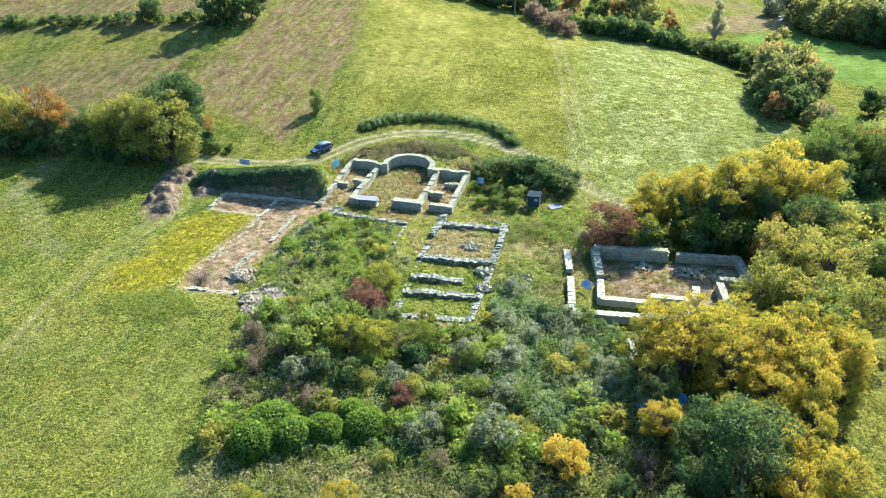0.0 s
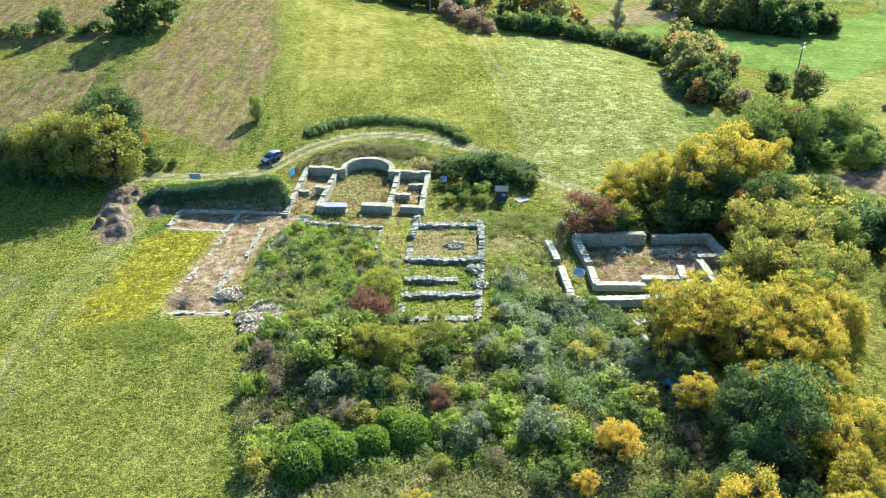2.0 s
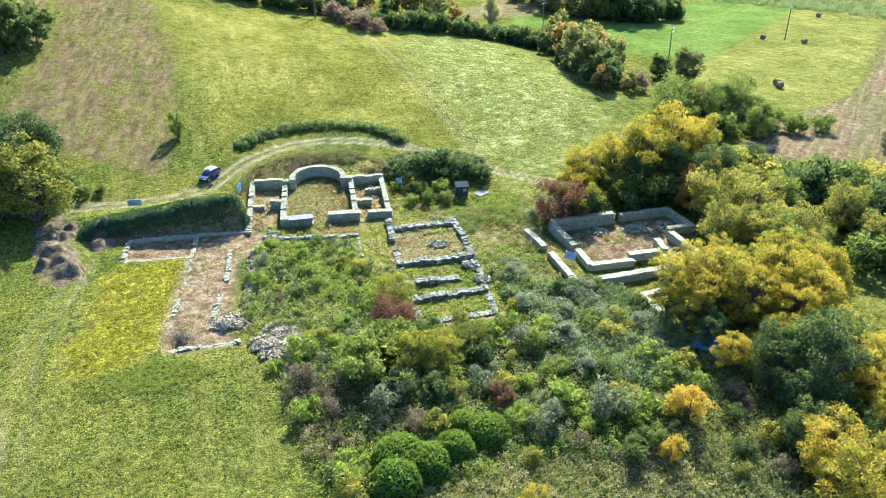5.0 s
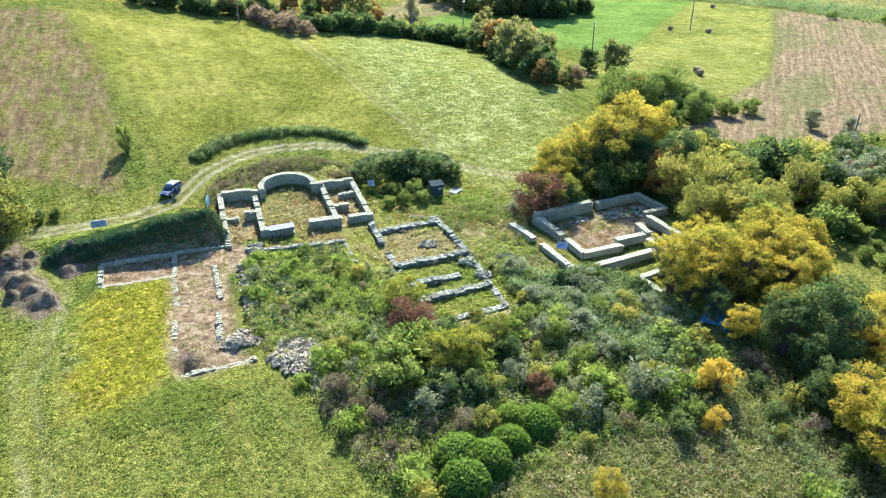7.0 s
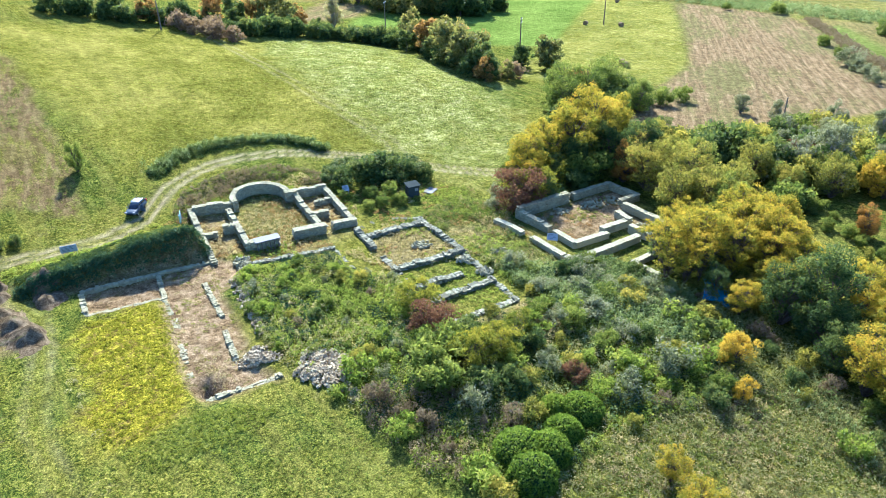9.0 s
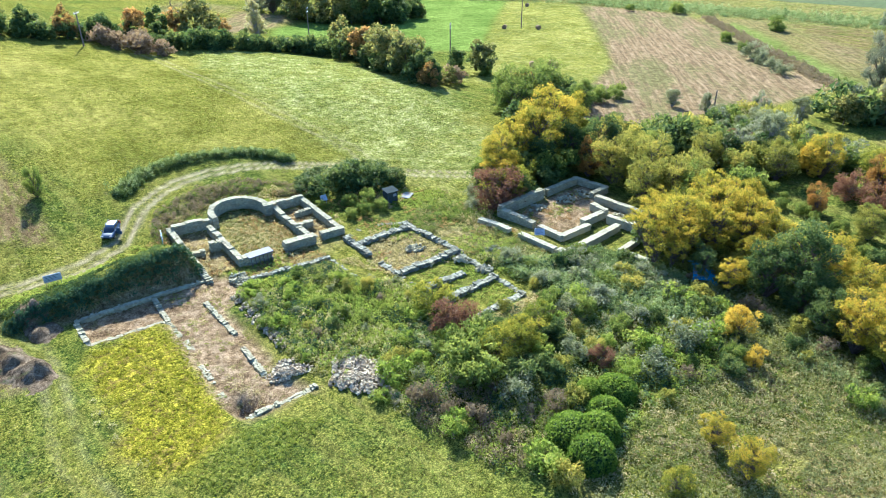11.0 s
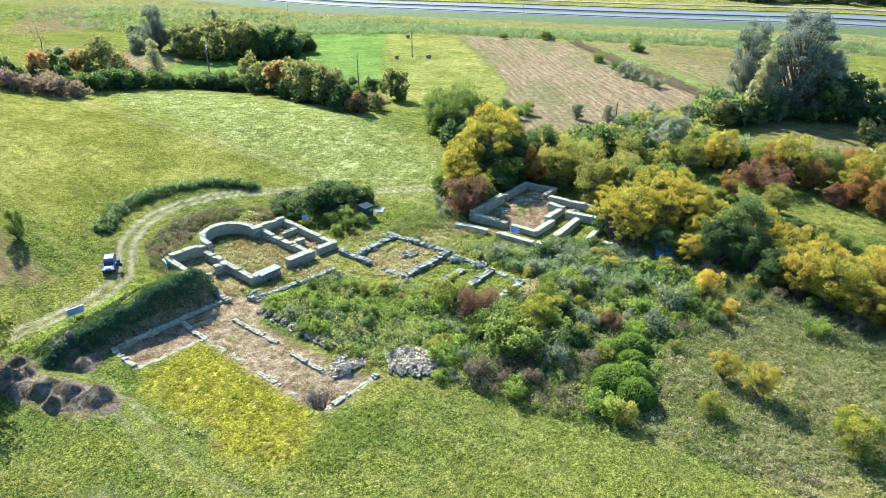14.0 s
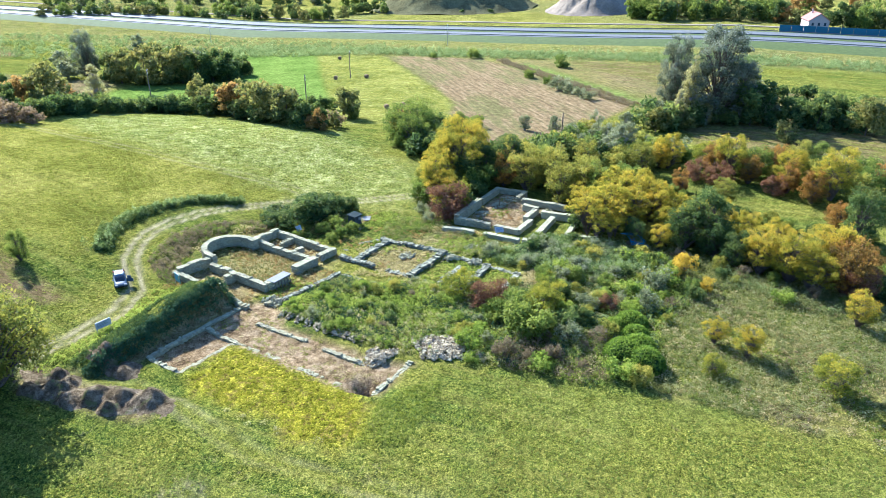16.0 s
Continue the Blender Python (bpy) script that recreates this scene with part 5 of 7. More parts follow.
plant_all("far_dark", [(-57.5, 152.6, 5.4), (-40.8, 152.4, 8.6), (-43.6, 152.0, 8.8), (-38.0, 156.0, 8.0), (-42.0, 156.0, 9.0)])
plant_all("hedge", [(-46.0 - 3.4 * k, 152.6 + 0.8 * math.sin(k * 2.1), 1.7 + 0.5 * math.sin(k * 1.7)) for k in range(16)], wide=1.3)
plant("green", -20.4, 118.6, 4.0, 0.7)

# undergrowth of the woods, and the hedges' bushes
hedge([(33, 176), (50, 173), (60, 169), (69, 166), (70.5, 157)], 3, 1.5, ["hedge", "hedge", "hedge", "far_dark"], 2.8, 4.2, 11)
hedge([(71, 152), (66.5, 144), (63, 136), (60, 128), (57.5, 120), (56.5, 115)], -8, 1.5, ["hedge", "hedge", "far_dark", "far_olive", "hedge", "far_rust"], 2.6, 5.0, 10)
hedge([(0, 192), (14, 185), (24, 182), (34, 180)], -5, 1.8, ["hedge", "far_dark", "far_rust", "hedge"], 2.4, 4.6, 12)
hedge([(104, 216), (104.5, 204), (112, 189), (122, 181), (136, 183), (140, 192)], -4, 2.0, ["hedge", "far_dark", "far_olive"], 3.0, 6.0, 13)
hedge([(94, 46), (103, 36), (105, 24), (107, 8), (111, -10)], -4, 1.8, ["hedge", "far_dark", "far_silver"], 3.0, 7.0, 14)
grove([(17, 78), (24, 76), (36, 73), (38, 62), (45, 60), (52, 70), (50, 80), (40, 85), (24, 83)], 3.2, ["olivebush", "hedge", "bush", "hedge"], 3.0, 5.0, 15, 2.0)
grove([(47, 90), (53, 88), (70, 86), (78, 92), (74, 102), (56, 101)], 3.2, ["hedge", "bush", "hedge"], 2.5, 4.0, 16, 2.2)
grove([(46, 72), (48, 58), (51, 50), (58, 43), (64, 38), (76, 50), (84, 62), (70, 64), (60, 70)], 3.0, ["olivebush", "bush", "hedge", "greybush", "olivebush", "silver"], 2.2, 5.0, 17, 2.0)
grove([(52, 37), (46.5, 24), (43, 18), (48, 6), (66, 4), (66, 28), (58, 37)], 3.6, ["olive", "olivebush", "bush", "darkbush", "green", "rust"], 3.0, 5.5, 18, 2.4)
grove([(20, 50), (30, 53), (34, 49), (29, 43), (22, 34), (19, 24), (17, 12), (8, 14), (11, 30), (16, 38)], 2.6, ["hedge", "olivebush", "bush", "olivebush", "darkbush"], 1.8, 3.4, 19, 2.0)


# ---- ground plants too many to count ----
def scatter(pts, step, seed, keep=None):
    """Places on a jittered grid inside a polygon; keep: a share from 0 to 1 by place."""
    rng = np.random.default_rng(seed)
    xs, ys = [p[0] for p in pts], [p[1] for p in pts]
    gx, gy = np.meshgrid(np.arange(min(xs), max(xs), step), np.arange(min(ys), max(ys), step))
    x, y = gx.ravel() + rng.uniform(-0.5, 0.5, gx.size) * step, gy.ravel() + rng.uniform(-0.5, 0.5, gx.size) * step
    ok = inside(x, y, pts)
    if keep is not None:
        ok &= rng.random(x.size) < keep(x, y)
    return x[ok], y[ok]


def clumps(name, label, leaf, x, y, radius, tall, leaves, size, seed, upright=0.0, long=1.5, out=0.0):
    """Low plants at the places, each a small dome of leaves, in one mesh; out: how far they hang out from a steep face, towards -y."""
    leaves, size = int(leaves * 1.7), size * 0.85
    rng = np.random.default_rng(seed)
    n = len(x)
    z = relief(x, y)
    r = radius * rng.uniform(0.55, 1.45, n)
    h = tall * rng.uniform(0.55, 1.45, n) * (0.6 + 0.8 * vnoise(x, y, 5, seed))
    tone = np.clip(0.15 + 0.7 * vnoise(x, y, 4, seed + 3) + rng.normal(size=n) * 0.16, 0, 1)
    d = rng.normal(size=(n, leaves, 3))
    d /= np.linalg.norm(d, axis=2, keepdims=True)
    d[:, :, 2] = np.abs(d[:, :, 2])
    c = np.stack([x, y - out, z], 1)[:, None, :] + d * np.stack([r, r, h], 1)[:, None, :] * rng.uniform(0.7, 1.05, (n, leaves, 1))
    # upper leaves take brighter tones: light from above painted into each plant
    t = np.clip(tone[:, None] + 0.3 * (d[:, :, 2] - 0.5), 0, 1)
    v, f = leaf_sprays(c.reshape(-1, 3), size, rng, upright, long)
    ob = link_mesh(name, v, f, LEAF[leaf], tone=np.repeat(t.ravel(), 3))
    return tagged(ob, label, "plants", kind="stuff")


def open_ground(x, y):
    """0 on walls, heaps, tracks and bare soil, 1 on free ground"""
    soil = np.maximum.reduce([soft_zone(x, y, TRENCH, 0.6), soft_zone(x, y, ROOM_FLOOR, 0.6), np.exp(-(seg_dist(x, y, TRACK) / 1.6) ** 4), np.exp(-(seg_dist(x, y, [(-37.6, 101), (-37.6, 85)]) / 2.2) ** 4),
                              np.exp(-(seg_dist(x, y, [(-19.8, 61.8), (-18.4, 64.6)]) / 2.1) ** 4)])
    return 1 - soil


DOMES = [(-15.6, 42.6, 2.3, 2.1), (-14.4, 44.9, 2.4, 2.0), (-12.6, 43.4, 2.1, 1.9), (-10.2, 44.0, 1.9, 1.7), (-6.9, 44.6, 2.2, 1.6), (-8.2, 46.4, 1.5, 1.2)]
for dx, dy, dr, dh in DOMES:
    rng = np.random.default_rng(int(100 + dx * -7 + dy))
    mound = thing("vine_mound", "bright green vine-covered rounded mound", "bush", pose(dx, dy, on_ground(dx, dy) - 0.05), group="vine mounds in the scrub")
    d = rng.normal(size=(3200, 3))
    d /= np.linalg.norm(d, axis=1, keepdims=True)
    d[:, 2] = np.abs(d[:, 2])
    bulge = 1 + 0.16 * (vnoise(d[:, 0] * 3 + dx, d[:, 1] * 3 + dy, 1.0, 4) - 0.5)
    c = d * np.array([dr * 0.88, dr * 0.88, dh]) * bulge[:, None] * rng.uniform(0.92, 1.02, (3200, 1))
    v, f = leaf_sprays(c, 0.16, rng)
    # tone climbs with each leaf's height, painting a lit top and shaded skirt
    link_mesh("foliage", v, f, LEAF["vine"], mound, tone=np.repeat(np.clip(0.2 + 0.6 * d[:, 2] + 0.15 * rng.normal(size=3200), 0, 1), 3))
    # dark solid core added inside the leaves
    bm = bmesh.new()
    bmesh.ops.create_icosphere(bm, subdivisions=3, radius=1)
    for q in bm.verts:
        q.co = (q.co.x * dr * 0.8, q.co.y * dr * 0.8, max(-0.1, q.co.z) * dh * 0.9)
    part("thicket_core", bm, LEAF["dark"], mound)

near_dome = lambda x, y: np.minimum.reduce([np.hypot(x - a, y - b) - r * 0.9 for a, b, r, _ in DOMES])
BRAMBLE = [(6.5, 66.5), (11.8, 60.0), (17.5, 58), (17.5, 49), (13.5, 43), (8.5, 43), (4.0, 49), (5.0, 57), (4.6, 62)]
bare = lambda x, y: open_ground(x, y) * (near_dome(x, y) > 0)
patch = lambda size, seed, lo, hi: (lambda x, y: bare(x, y) * smooth((vnoise(x, y, size, seed) - lo) / (hi - lo)))
x, y = scatter(SCRUB, 0.6, 1, patch(6, 11, 0.28, 0.55))
clumps("green_weeds", "tall green weeds over the ruins", "weed", x, y, 0.45, 0.55, 24, 0.13, 1)
x, y = scatter(SCRUB, 0.9, 40, patch(3.5, 57, 0.48, 0.62))
clumps("sage_scrub", "pale olive weeds in the scrub", "sage", x, y, 0.5, 0.7, 28, 0.13, 40)
x, y = scatter(SCRUB, 0.8, 42, patch(3.2, 59, 0.5, 0.6))
clumps("dark_scrub", "dark green leafy weeds in the scrub", "ivy", x, y, 0.55, 0.75, 28, 0.15, 42)
x, y = scatter(SCRUB, 1.1, 41, patch(3, 58, 0.54, 0.66))
clumps("tan_scrub", "withered tan weeds in the scrub", "straw", x, y, 0.45, 0.7, 26, 0.12, 41)
x, y = scatter(SCRUB, 1.0, 3, patch(5, 37, 0.46, 0.62))
clumps("dry_weeds", "dry straw-coloured weeds in the scrub", "dry", x, y, 0.5, 0.65, 26, 0.14, 3)
x, y = scatter(SCRUB, 1.15, 33, lambda x, y: patch(8, 53, 0.45, 0.6)(x, y) * (y < 66))
clumps("grey_weeds", "grey-green weeds in the scrub", "bramble", x, y, 0.6, 0.7, 30, 0.15, 33)
x, y = scatter([(-20.6, 57), (-14, 57), (-11.5, 50), (-14, 45.5), (-20.5, 46)], 0.75, 4, patch(4, 41, 0.35, 0.6))
clumps("brown_weeds", "withered brown weeds in the scrub", "brown", x, y, 0.6, 1.0, 34, 0.13, 4)
rng = np.random.default_rng(314)
for gx, gy in zip(*scatter(SCRUB, 2.3, 34, lambda x, y: (near_dome(x, y) > 0.8) * open_ground(x, y))):
    if all(math.hypot(gx - a, gy - b) > 1.6 for a, b in SPOTS) and not inside(np.array(gx), np.array(gy), BRAMBLE):
        brownish = gx < -12 and gy < 58
        kind = ["bush", "weedbush", "olivebush", "weedbush", "bush", "darkbush", "brownbush", "weedbush", "olivebush", "greybush", "weedbush", "bush"][rng.integers(12)] if not brownish else ["brownbush", "brownbush", "olivebush", "weedbush"][rng.integers(4)]
        plant(kind, float(gx), float(gy), rng.uniform(0.9, 2.2) * (0.65 if gy > 64 else 1.0))
x, y = scatter(BRAMBLE, 0.5, 5, bare)
clumps("brambles", "mat of grey-green brambles", "bramble", x, y, 0.6, 1.0, 30, 0.16, 5)
rng = np.random.default_rng(315)
for gx, gy in zip(*scatter(BRAMBLE, 2.8, 35)):
    plant(["bush", "greybush", "weedbush", "darkbush", "olivebush", "greybush"][rng.integers(6)], float(gx), float(gy), rng.uniform(1.0, 1.9), 1.25)
BANK_TOP = [(-37, 101), (-37, 98.4), (-30, 97.4), (-22, 96.6), (-16, 95.4), (-15.2, 98), (-18.5, 101.6), (-25, 99.8), (-31, 100.2)]
x, y = scatter([(-36, 98.6), (-30, 98.4), (-24, 98.0), (-18, 97.0), (-15.8, 95.8), (-16.2, 91.9), (-22.5, 92.7), (-31.2, 94.3)], 0.38, 6)
ok = ~inside(x, y, BANK_TOP) & (vnoise(x, y, 1.8, 78) > 0.4)
x, y = x[ok], y[ok]
clumps("bank_ivy", "green creepers over the crest of the bank", "dark", x, y, 0.42, 0.24, 24, 0.14, 6)
# creepers on the face: darker leaves than the crest, painting in its shade
x, y = scatter([(-35.5, 97), (-15.8, 93.6), (-15.8, 91.2), (-35.5, 94.4)], 0.24, 62, lambda x, y: np.exp(-((y - np.interp(x, [-36, -30, -22, -15], [95.0, 94.0, 92.5, 91.2]) - 0.9) / 0.75) ** 4) * (0.6 + 0.4 * vnoise(x, y, 2.0, 12)))
clumps("face_ivy", "dense creepers hanging on the cut bank, shade put into their dark leaves", "ivy", x, y, 0.36, 0.4, 18, 0.17, 62, out=0.4)
x, y = scatter(BANK_TOP, 0.5, 61, lambda x, y: 0.25 + 0.75 * vnoise(x, y, 2.5, 33))
clumps("bank_grass", "bright tall grass along the bank's crest", "weed", x, y, 0.34, 0.3, 14, 0.14, 61)
x, y = scatter(YELLOW_PATCH, 0.42, 7, lambda x, y: (0.35 + 0.65 * vnoise(x, y, 4, 5)) * soft_zone(x, y, YELLOW_PATCH, 3.0, 3.0))
clumps("yellow_weeds", "low yellow flowering weeds", "yellowweed", x, y, 0.26, 0.16, 11, 0.12, 7)
x, y = scatter(FRESH_RIM, 0.4, 8)
clumps("rim_grass", "rim of fresh yellow-green grass", "grass", x, y, 0.26, 0.15, 12, 0.11, 8)
x, y = scatter(DRY_PATCH, 0.8, 9, lambda x, y: 0.05 + 0.7 * vnoise(x, y, 6, 15))
clumps("dry_grass", "matted dry tan grass", "straw", x, y, 0.55, 0.34, 22, 0.12, 9, 0.1, 2.2)
x, y = scatter(DRY_PATCH, 0.6, 10, patch(7, 61, 0.28, 0.46))
clumps("sage_weeds", "pale olive weeds in dry grass", "sage", x, y, 0.5, 0.5, 22, 0.13, 10)
x, y = scatter(DRY_PATCH, 0.8, 46, patch(5, 86, 0.36, 0.5))
clumps("patch_weeds", "low green weeds in dry grass", "green", x, y, 0.5, 0.32, 20, 0.13, 46)
x, y = scatter(DRY_PATCH, 1.1, 36, patch(5, 63, 0.5, 0.62))
clumps("withered_weeds", "withered brown weeds in dry grass", "brown", x, y, 0.5, 0.5, 22, 0.12, 36)
x, y = scatter([(-6, 54), (3.5, 53), (4.5, 58.6), (-6, 60.2)], 0.55, 37)
clumps("tan_weeds", "dry tan weeds south of the small rooms", "straw", x, y, 0.4, 0.4, 20, 0.12, 37)
x, y = scatter(TRENCH, 0.6, 49, lambda x, y: smooth(vnoise(x, y, 2.2, 89) * 3 - 1.5))
clumps("trench_weeds", "withered tan weeds in the excavated trench", "straw", x, y, 0.3, 0.14, 12, 0.1, 49)
x, y = scatter(TRENCH, 0.6, 50, lambda x, y: smooth(vnoise(x, y, 2.6, 90) * 3 - 1.45))
clumps("trench_grass", "thin green grass in the excavated trench", "grass", x, y, 0.3, 0.1, 12, 0.1, 50)
# the tangled edge between the scrub and the wood
EDGE = [(5.5, 37.5), (8, 43), (13, 45), (18, 47), (18.5, 41), (15, 35), (11, 30), (9.5, 22), (5, 16), (3, 24), (7, 31)]
x, y = scatter(EDGE, 0.62, 43)
clumps("edge_brambles", "pale tangled brambles at the wood's edge", "sage", x, y, 0.6, 0.75, 28, 0.14, 43)
x, y = scatter(EDGE, 0.8, 44, patch(3.5, 64, 0.42, 0.58))
clumps("edge_weeds", "grey-green brambles at the wood's edge", "bramble", x, y, 0.6, 0.95, 28, 0.15, 44)
rng = np.random.default_rng(316)
for gx, gy in zip(*scatter(EDGE, 3.2, 45)):
    plant(["bush", "olivebush", "weedbush", "darkbush", "brownbush"][rng.integers(5)], float(gx), float(gy), rng.uniform(1.0, 1.8))
# weeds among the walls
CHURCH = [nave(-4.6, -1), nave(-4.6, 12), nave(0.5, 12), nave(4.6, 15), nave(9, 12), nave(13.6, 12), nave(13.6, 0.6)]
AMONG = [(-17, 101), (-12, 105), (2, 105), (14, 93), (20, 84), (16, 72), (13, 61), (6, 70), (-3, 73), (-5, 82), (-14, 86), (-16.6, 92)]
x, y = scatter(AMONG, 0.6, 11, lambda x, y: patch(5, 71, 0.42, 0.66)(x, y) * ~inside(x, y, CHURCH))
clumps("ruin_weeds", "weeds growing among the walls", "weed", x, y, 0.36, 0.3, 15, 0.15, 11)
x, y = scatter(AMONG, 0.6, 12, patch(4, 77, 0.40, 0.60))
clumps("ruin_dry_weeds", "dry reddish weeds among the walls", "straw", x, y, 0.38, 0.3, 15, 0.14, 12)
x, y = scatter(AMONG, 0.7, 51, patch(3, 78, 0.5, 0.64))
clumps("ruin_russet_weeds", "low russet weeds between the walls", "russet", x, y, 0.36, 0.22, 14, 0.12, 51)
x, y = scatter([(9, 82), (16, 84), (19, 76), (14.5, 70), (13, 62), (6, 70)], 0.75, 13, patch(4, 83, 0.38, 0.6))
clumps("verge_scrub", "green scrub between the ruins", "green", x, y, 0.55, 0.7, 28, 0.15, 13)
x, y = scatter([(9, 82), (16, 84), (19, 76), (14.5, 70), (13, 62), (6, 66)], 0.8, 38, patch(3, 84, 0.4, 0.6))
clumps("verge_weeds", "tan seeding weeds between the ruins", "straw", x, y, 0.5, 0.6, 26, 0.12, 38)
x, y = scatter([(9, 82), (16, 84), (19, 76), (14.5, 70), (13, 62), (6, 66)], 0.9, 39, patch(3, 85, 0.4, 0.6))
clumps("pale_weeds", "pale olive weeds between the ruins", "sage", x, y, 0.5, 0.6, 26, 0.13, 39)
x, y = scatter([(-15.6, 101.5), (-12.6, 106.5), (-4, 109), (3, 107.5), (8, 99.5), (4.8, 98.2), (0, 104), (-4.5, 105.2), (-10.5, 102.8), (-14.3, 99.5)], 0.62, 14, patch(3, 91, 0.3, 0.5))
clumps("slope_weeds", "dark withered weeds on the slope behind the apse", "brown", x, y, 0.5, 0.55, 26, 0.15, 14)
x, y = scatter([(-15.6, 101.5), (-12.6, 106.5), (-4, 109), (3, 107.5), (8, 99.5), (4.8, 98.2), (0, 104), (-4.5, 105.2), (-10.5, 102.8), (-14.3, 99.5)], 0.8, 15, patch(3, 97, 0.42, 0.6))
clumps("slope_scrub", "green scrub on the slope behind the apse", "green", x, y, 0.55, 0.5, 24, 0.16, 15)
NAVE_FLOOR = [nave(0.5, 1), nave(0.5, 11), nave(2, 13.5), nave(4.6, 14.2), nave(7.2, 13.5), nave(8.6, 11), nave(8.7, 1.2)]
x, y = scatter(NAVE_FLOOR, 0.42, 23, lambda x, y: 0.3 + 0.6 * vnoise(x, y, 2, 19))
clumps("nave_grass", "tall seeding pale green grass in the nave", "sage", x, y, 0.26, 0.26, 12, 0.12, 23, 0.2)
x, y = scatter(NAVE_FLOOR, 0.5, 24, lambda x, y: smooth(vnoise(x, y, 3, 29) * 3 - 0.85))
clumps("nave_weeds", "dry reddish weeds in the nave", "russet", x, y, 0.3, 0.24, 12, 0.12, 24, 0.2)
x, y = scatter([nave(-4, 11), nave(-0.5, 11), nave(-0.5, -1), nave(-4, -1)], 0.6, 25, lambda x, y: 0.2 + 0.5 * vnoise(x, y, 2, 39))
clumps("aisle_weeds", "dry weeds in the side rooms", "straw", x, y, 0.26, 0.22, 10, 0.13, 25)
x, y = scatter([nave(9.6, 11), nave(13, 11), nave(13, 1), nave(9.6, 1)], 0.55, 26, lambda x, y: 0.2 + 0.5 * vnoise(x, y, 2, 49))
clumps("side_weeds", "reddish weeds in the side rooms", "russet", x, y, 0.24, 0.2, 10, 0.12, 26)
x, y = scatter([(-2, 78), (-0.5, 81.5), (7.5, 79.8), (5.2, 72), (-2.5, 74)], 0.6, 27, lambda x, y: 0.2 + 0.5 * vnoise(x, y, 2, 59))
clumps("hall_weeds", "low dry weeds inside the hall walls", "straw", x, y, 0.28, 0.2, 12, 0.13, 27)
x, y = scatter([(-4.5, 72), (5, 70), (2.2, 60.5), (-5, 61.8)], 0.5, 28, lambda x, y: 0.25 + 0.6 * vnoise(x, y, 2, 69))
clumps("cell_weeds", "low green weeds inside the small rooms", "weed", x, y, 0.28, 0.22, 12, 0.13, 28)
BATH_FLOOR = [(18.3, 72), (25, 70.6), (32.6, 69.2), (32, 65.8), (26, 63.2), (17.4, 64.4)]
x, y = scatter(BATH_FLOOR, 0.6, 47, lambda x, y: smooth(vnoise(x, y, 2.5, 87) * 3 - 1.1))
clumps("bath_weeds", "dry reddish weeds on the bath floor", "russet", x, y, 0.32, 0.25, 14, 0.12, 47)
x, y = scatter(BATH_FLOOR, 0.7, 48, lambda x, y: smooth(vnoise(x, y, 2.5, 88) * 3 - 1.3))
clumps("bath_creepers", "dark green creepers on the bath floor", "green", x, y, 0.4, 0.25, 16, 0.13, 48)
rubble("stone_scatter", "loose stones on the bath floor", [(27.5, 68.4, 1.6, 0.1, 60), (22.5, 70.2, 1.2, 0.1, 40), (30.4, 67.4, 1.2, 0.15, 50), (26.8, 60.4, 1.2, 0.1, 40)], 9, 0.22)
# the row of coarse grass round the track's bend
ARC = [(-12.4, 113.4), (-10.0, 115.2), (-7.1, 116.4), (-3.2, 117.1), (0.8, 116.9), (5.0, 116.0), (8.8, 114.2), (11.0, 111.2), (12.0, 108.0)]
rng = np.random.default_rng(77)
k = rng.random(700) * (len(ARC) - 1)
i = np.minimum(k.astype(int), len(ARC) - 2)
a = np.array(ARC)
pp = a[i] + (a[i + 1] - a[i]) * (k - i)[:, None] + rng.normal(size=(700, 2)) * 0.5
clumps("grass_bank", "bank of tall coarse dark grass by the track", "dark", pp[:460, 0], pp[:460, 1], 0.5, 0.75, 30, 0.16, 16, 0.3, 2.0)
clumps("grass_tops", "blue-green seeding tops of coarse grass", "bramble", pp[460:, 0], pp[460:, 1], 0.4, 0.9, 22, 0.15, 63, 0.6, 2.4)
x, y = scatter([(p[0] - 1.2, p[1]) for p in BAULK] + [(p[0] + 1.2, p[1]) for p in BAULK[::-1]], 0.8, 64, lambda x, y: 0.3 + 0.7 * vnoise(x, y, 4, 65))
clumps("baulk_weeds", "dark weeds on the baulk between two fields", "green", x, y, 0.6, 0.5, 22, 0.2, 64)
x, y = scatter([(-36.4, 80), (-35.0, 80), (-36.2, 75), (-36.8, 69), (-38.0, 69), (-37.4, 75)], 0.8, 66, lambda x, y: 0.15 + 0.7 * vnoise(x, y, 2, 67))
clumps("pale_tufts", "pale seeding tufts at the edge of the yellow weeds", "dry", x, y, 0.35, 0.4, 20, 0.12, 66, 0.3)
# grass of the near field
x, y = scatter([(-62, 108), (-37, 103), (-39, 80), (-41, 66), (-22, 60), (-20.5, 45), (-24, 20), (-60, 20), (-75, 60)], 0.55, 17, lambda x, y: open_ground(x, y) * (0.25 + 0.75 * vnoise(x, y, 3, 19)) * smooth((95 - np.hypot(x + 30, y - 40)) / 40 + 0.3))
clumps("grass", "tufts of field grass", "grass", x, y, 0.2, 0.12, 5, 0.12, 17, 0.1)
x, y = scatter([(-36, 102), (-16, 103), (-12, 111), (4, 113), (20, 96), (24, 110), (27, 150), (-14, 150), (-22, 118), (-30, 110)], 0.85, 18, lambda x, y: open_ground(x, y) * (0.2 + 0.6 * vnoise(x, y, 4, 29)))
clumps("hill_grass", "tufts of hill grass", "grass", x, y, 0.22, 0.12, 5, 0.14, 18, 0.1)
x, y = scatter(PALE_MEADOW, 0.7, 19, lambda x, y: 0.2 + 0.9 * vnoise(x, y, 6, 39))
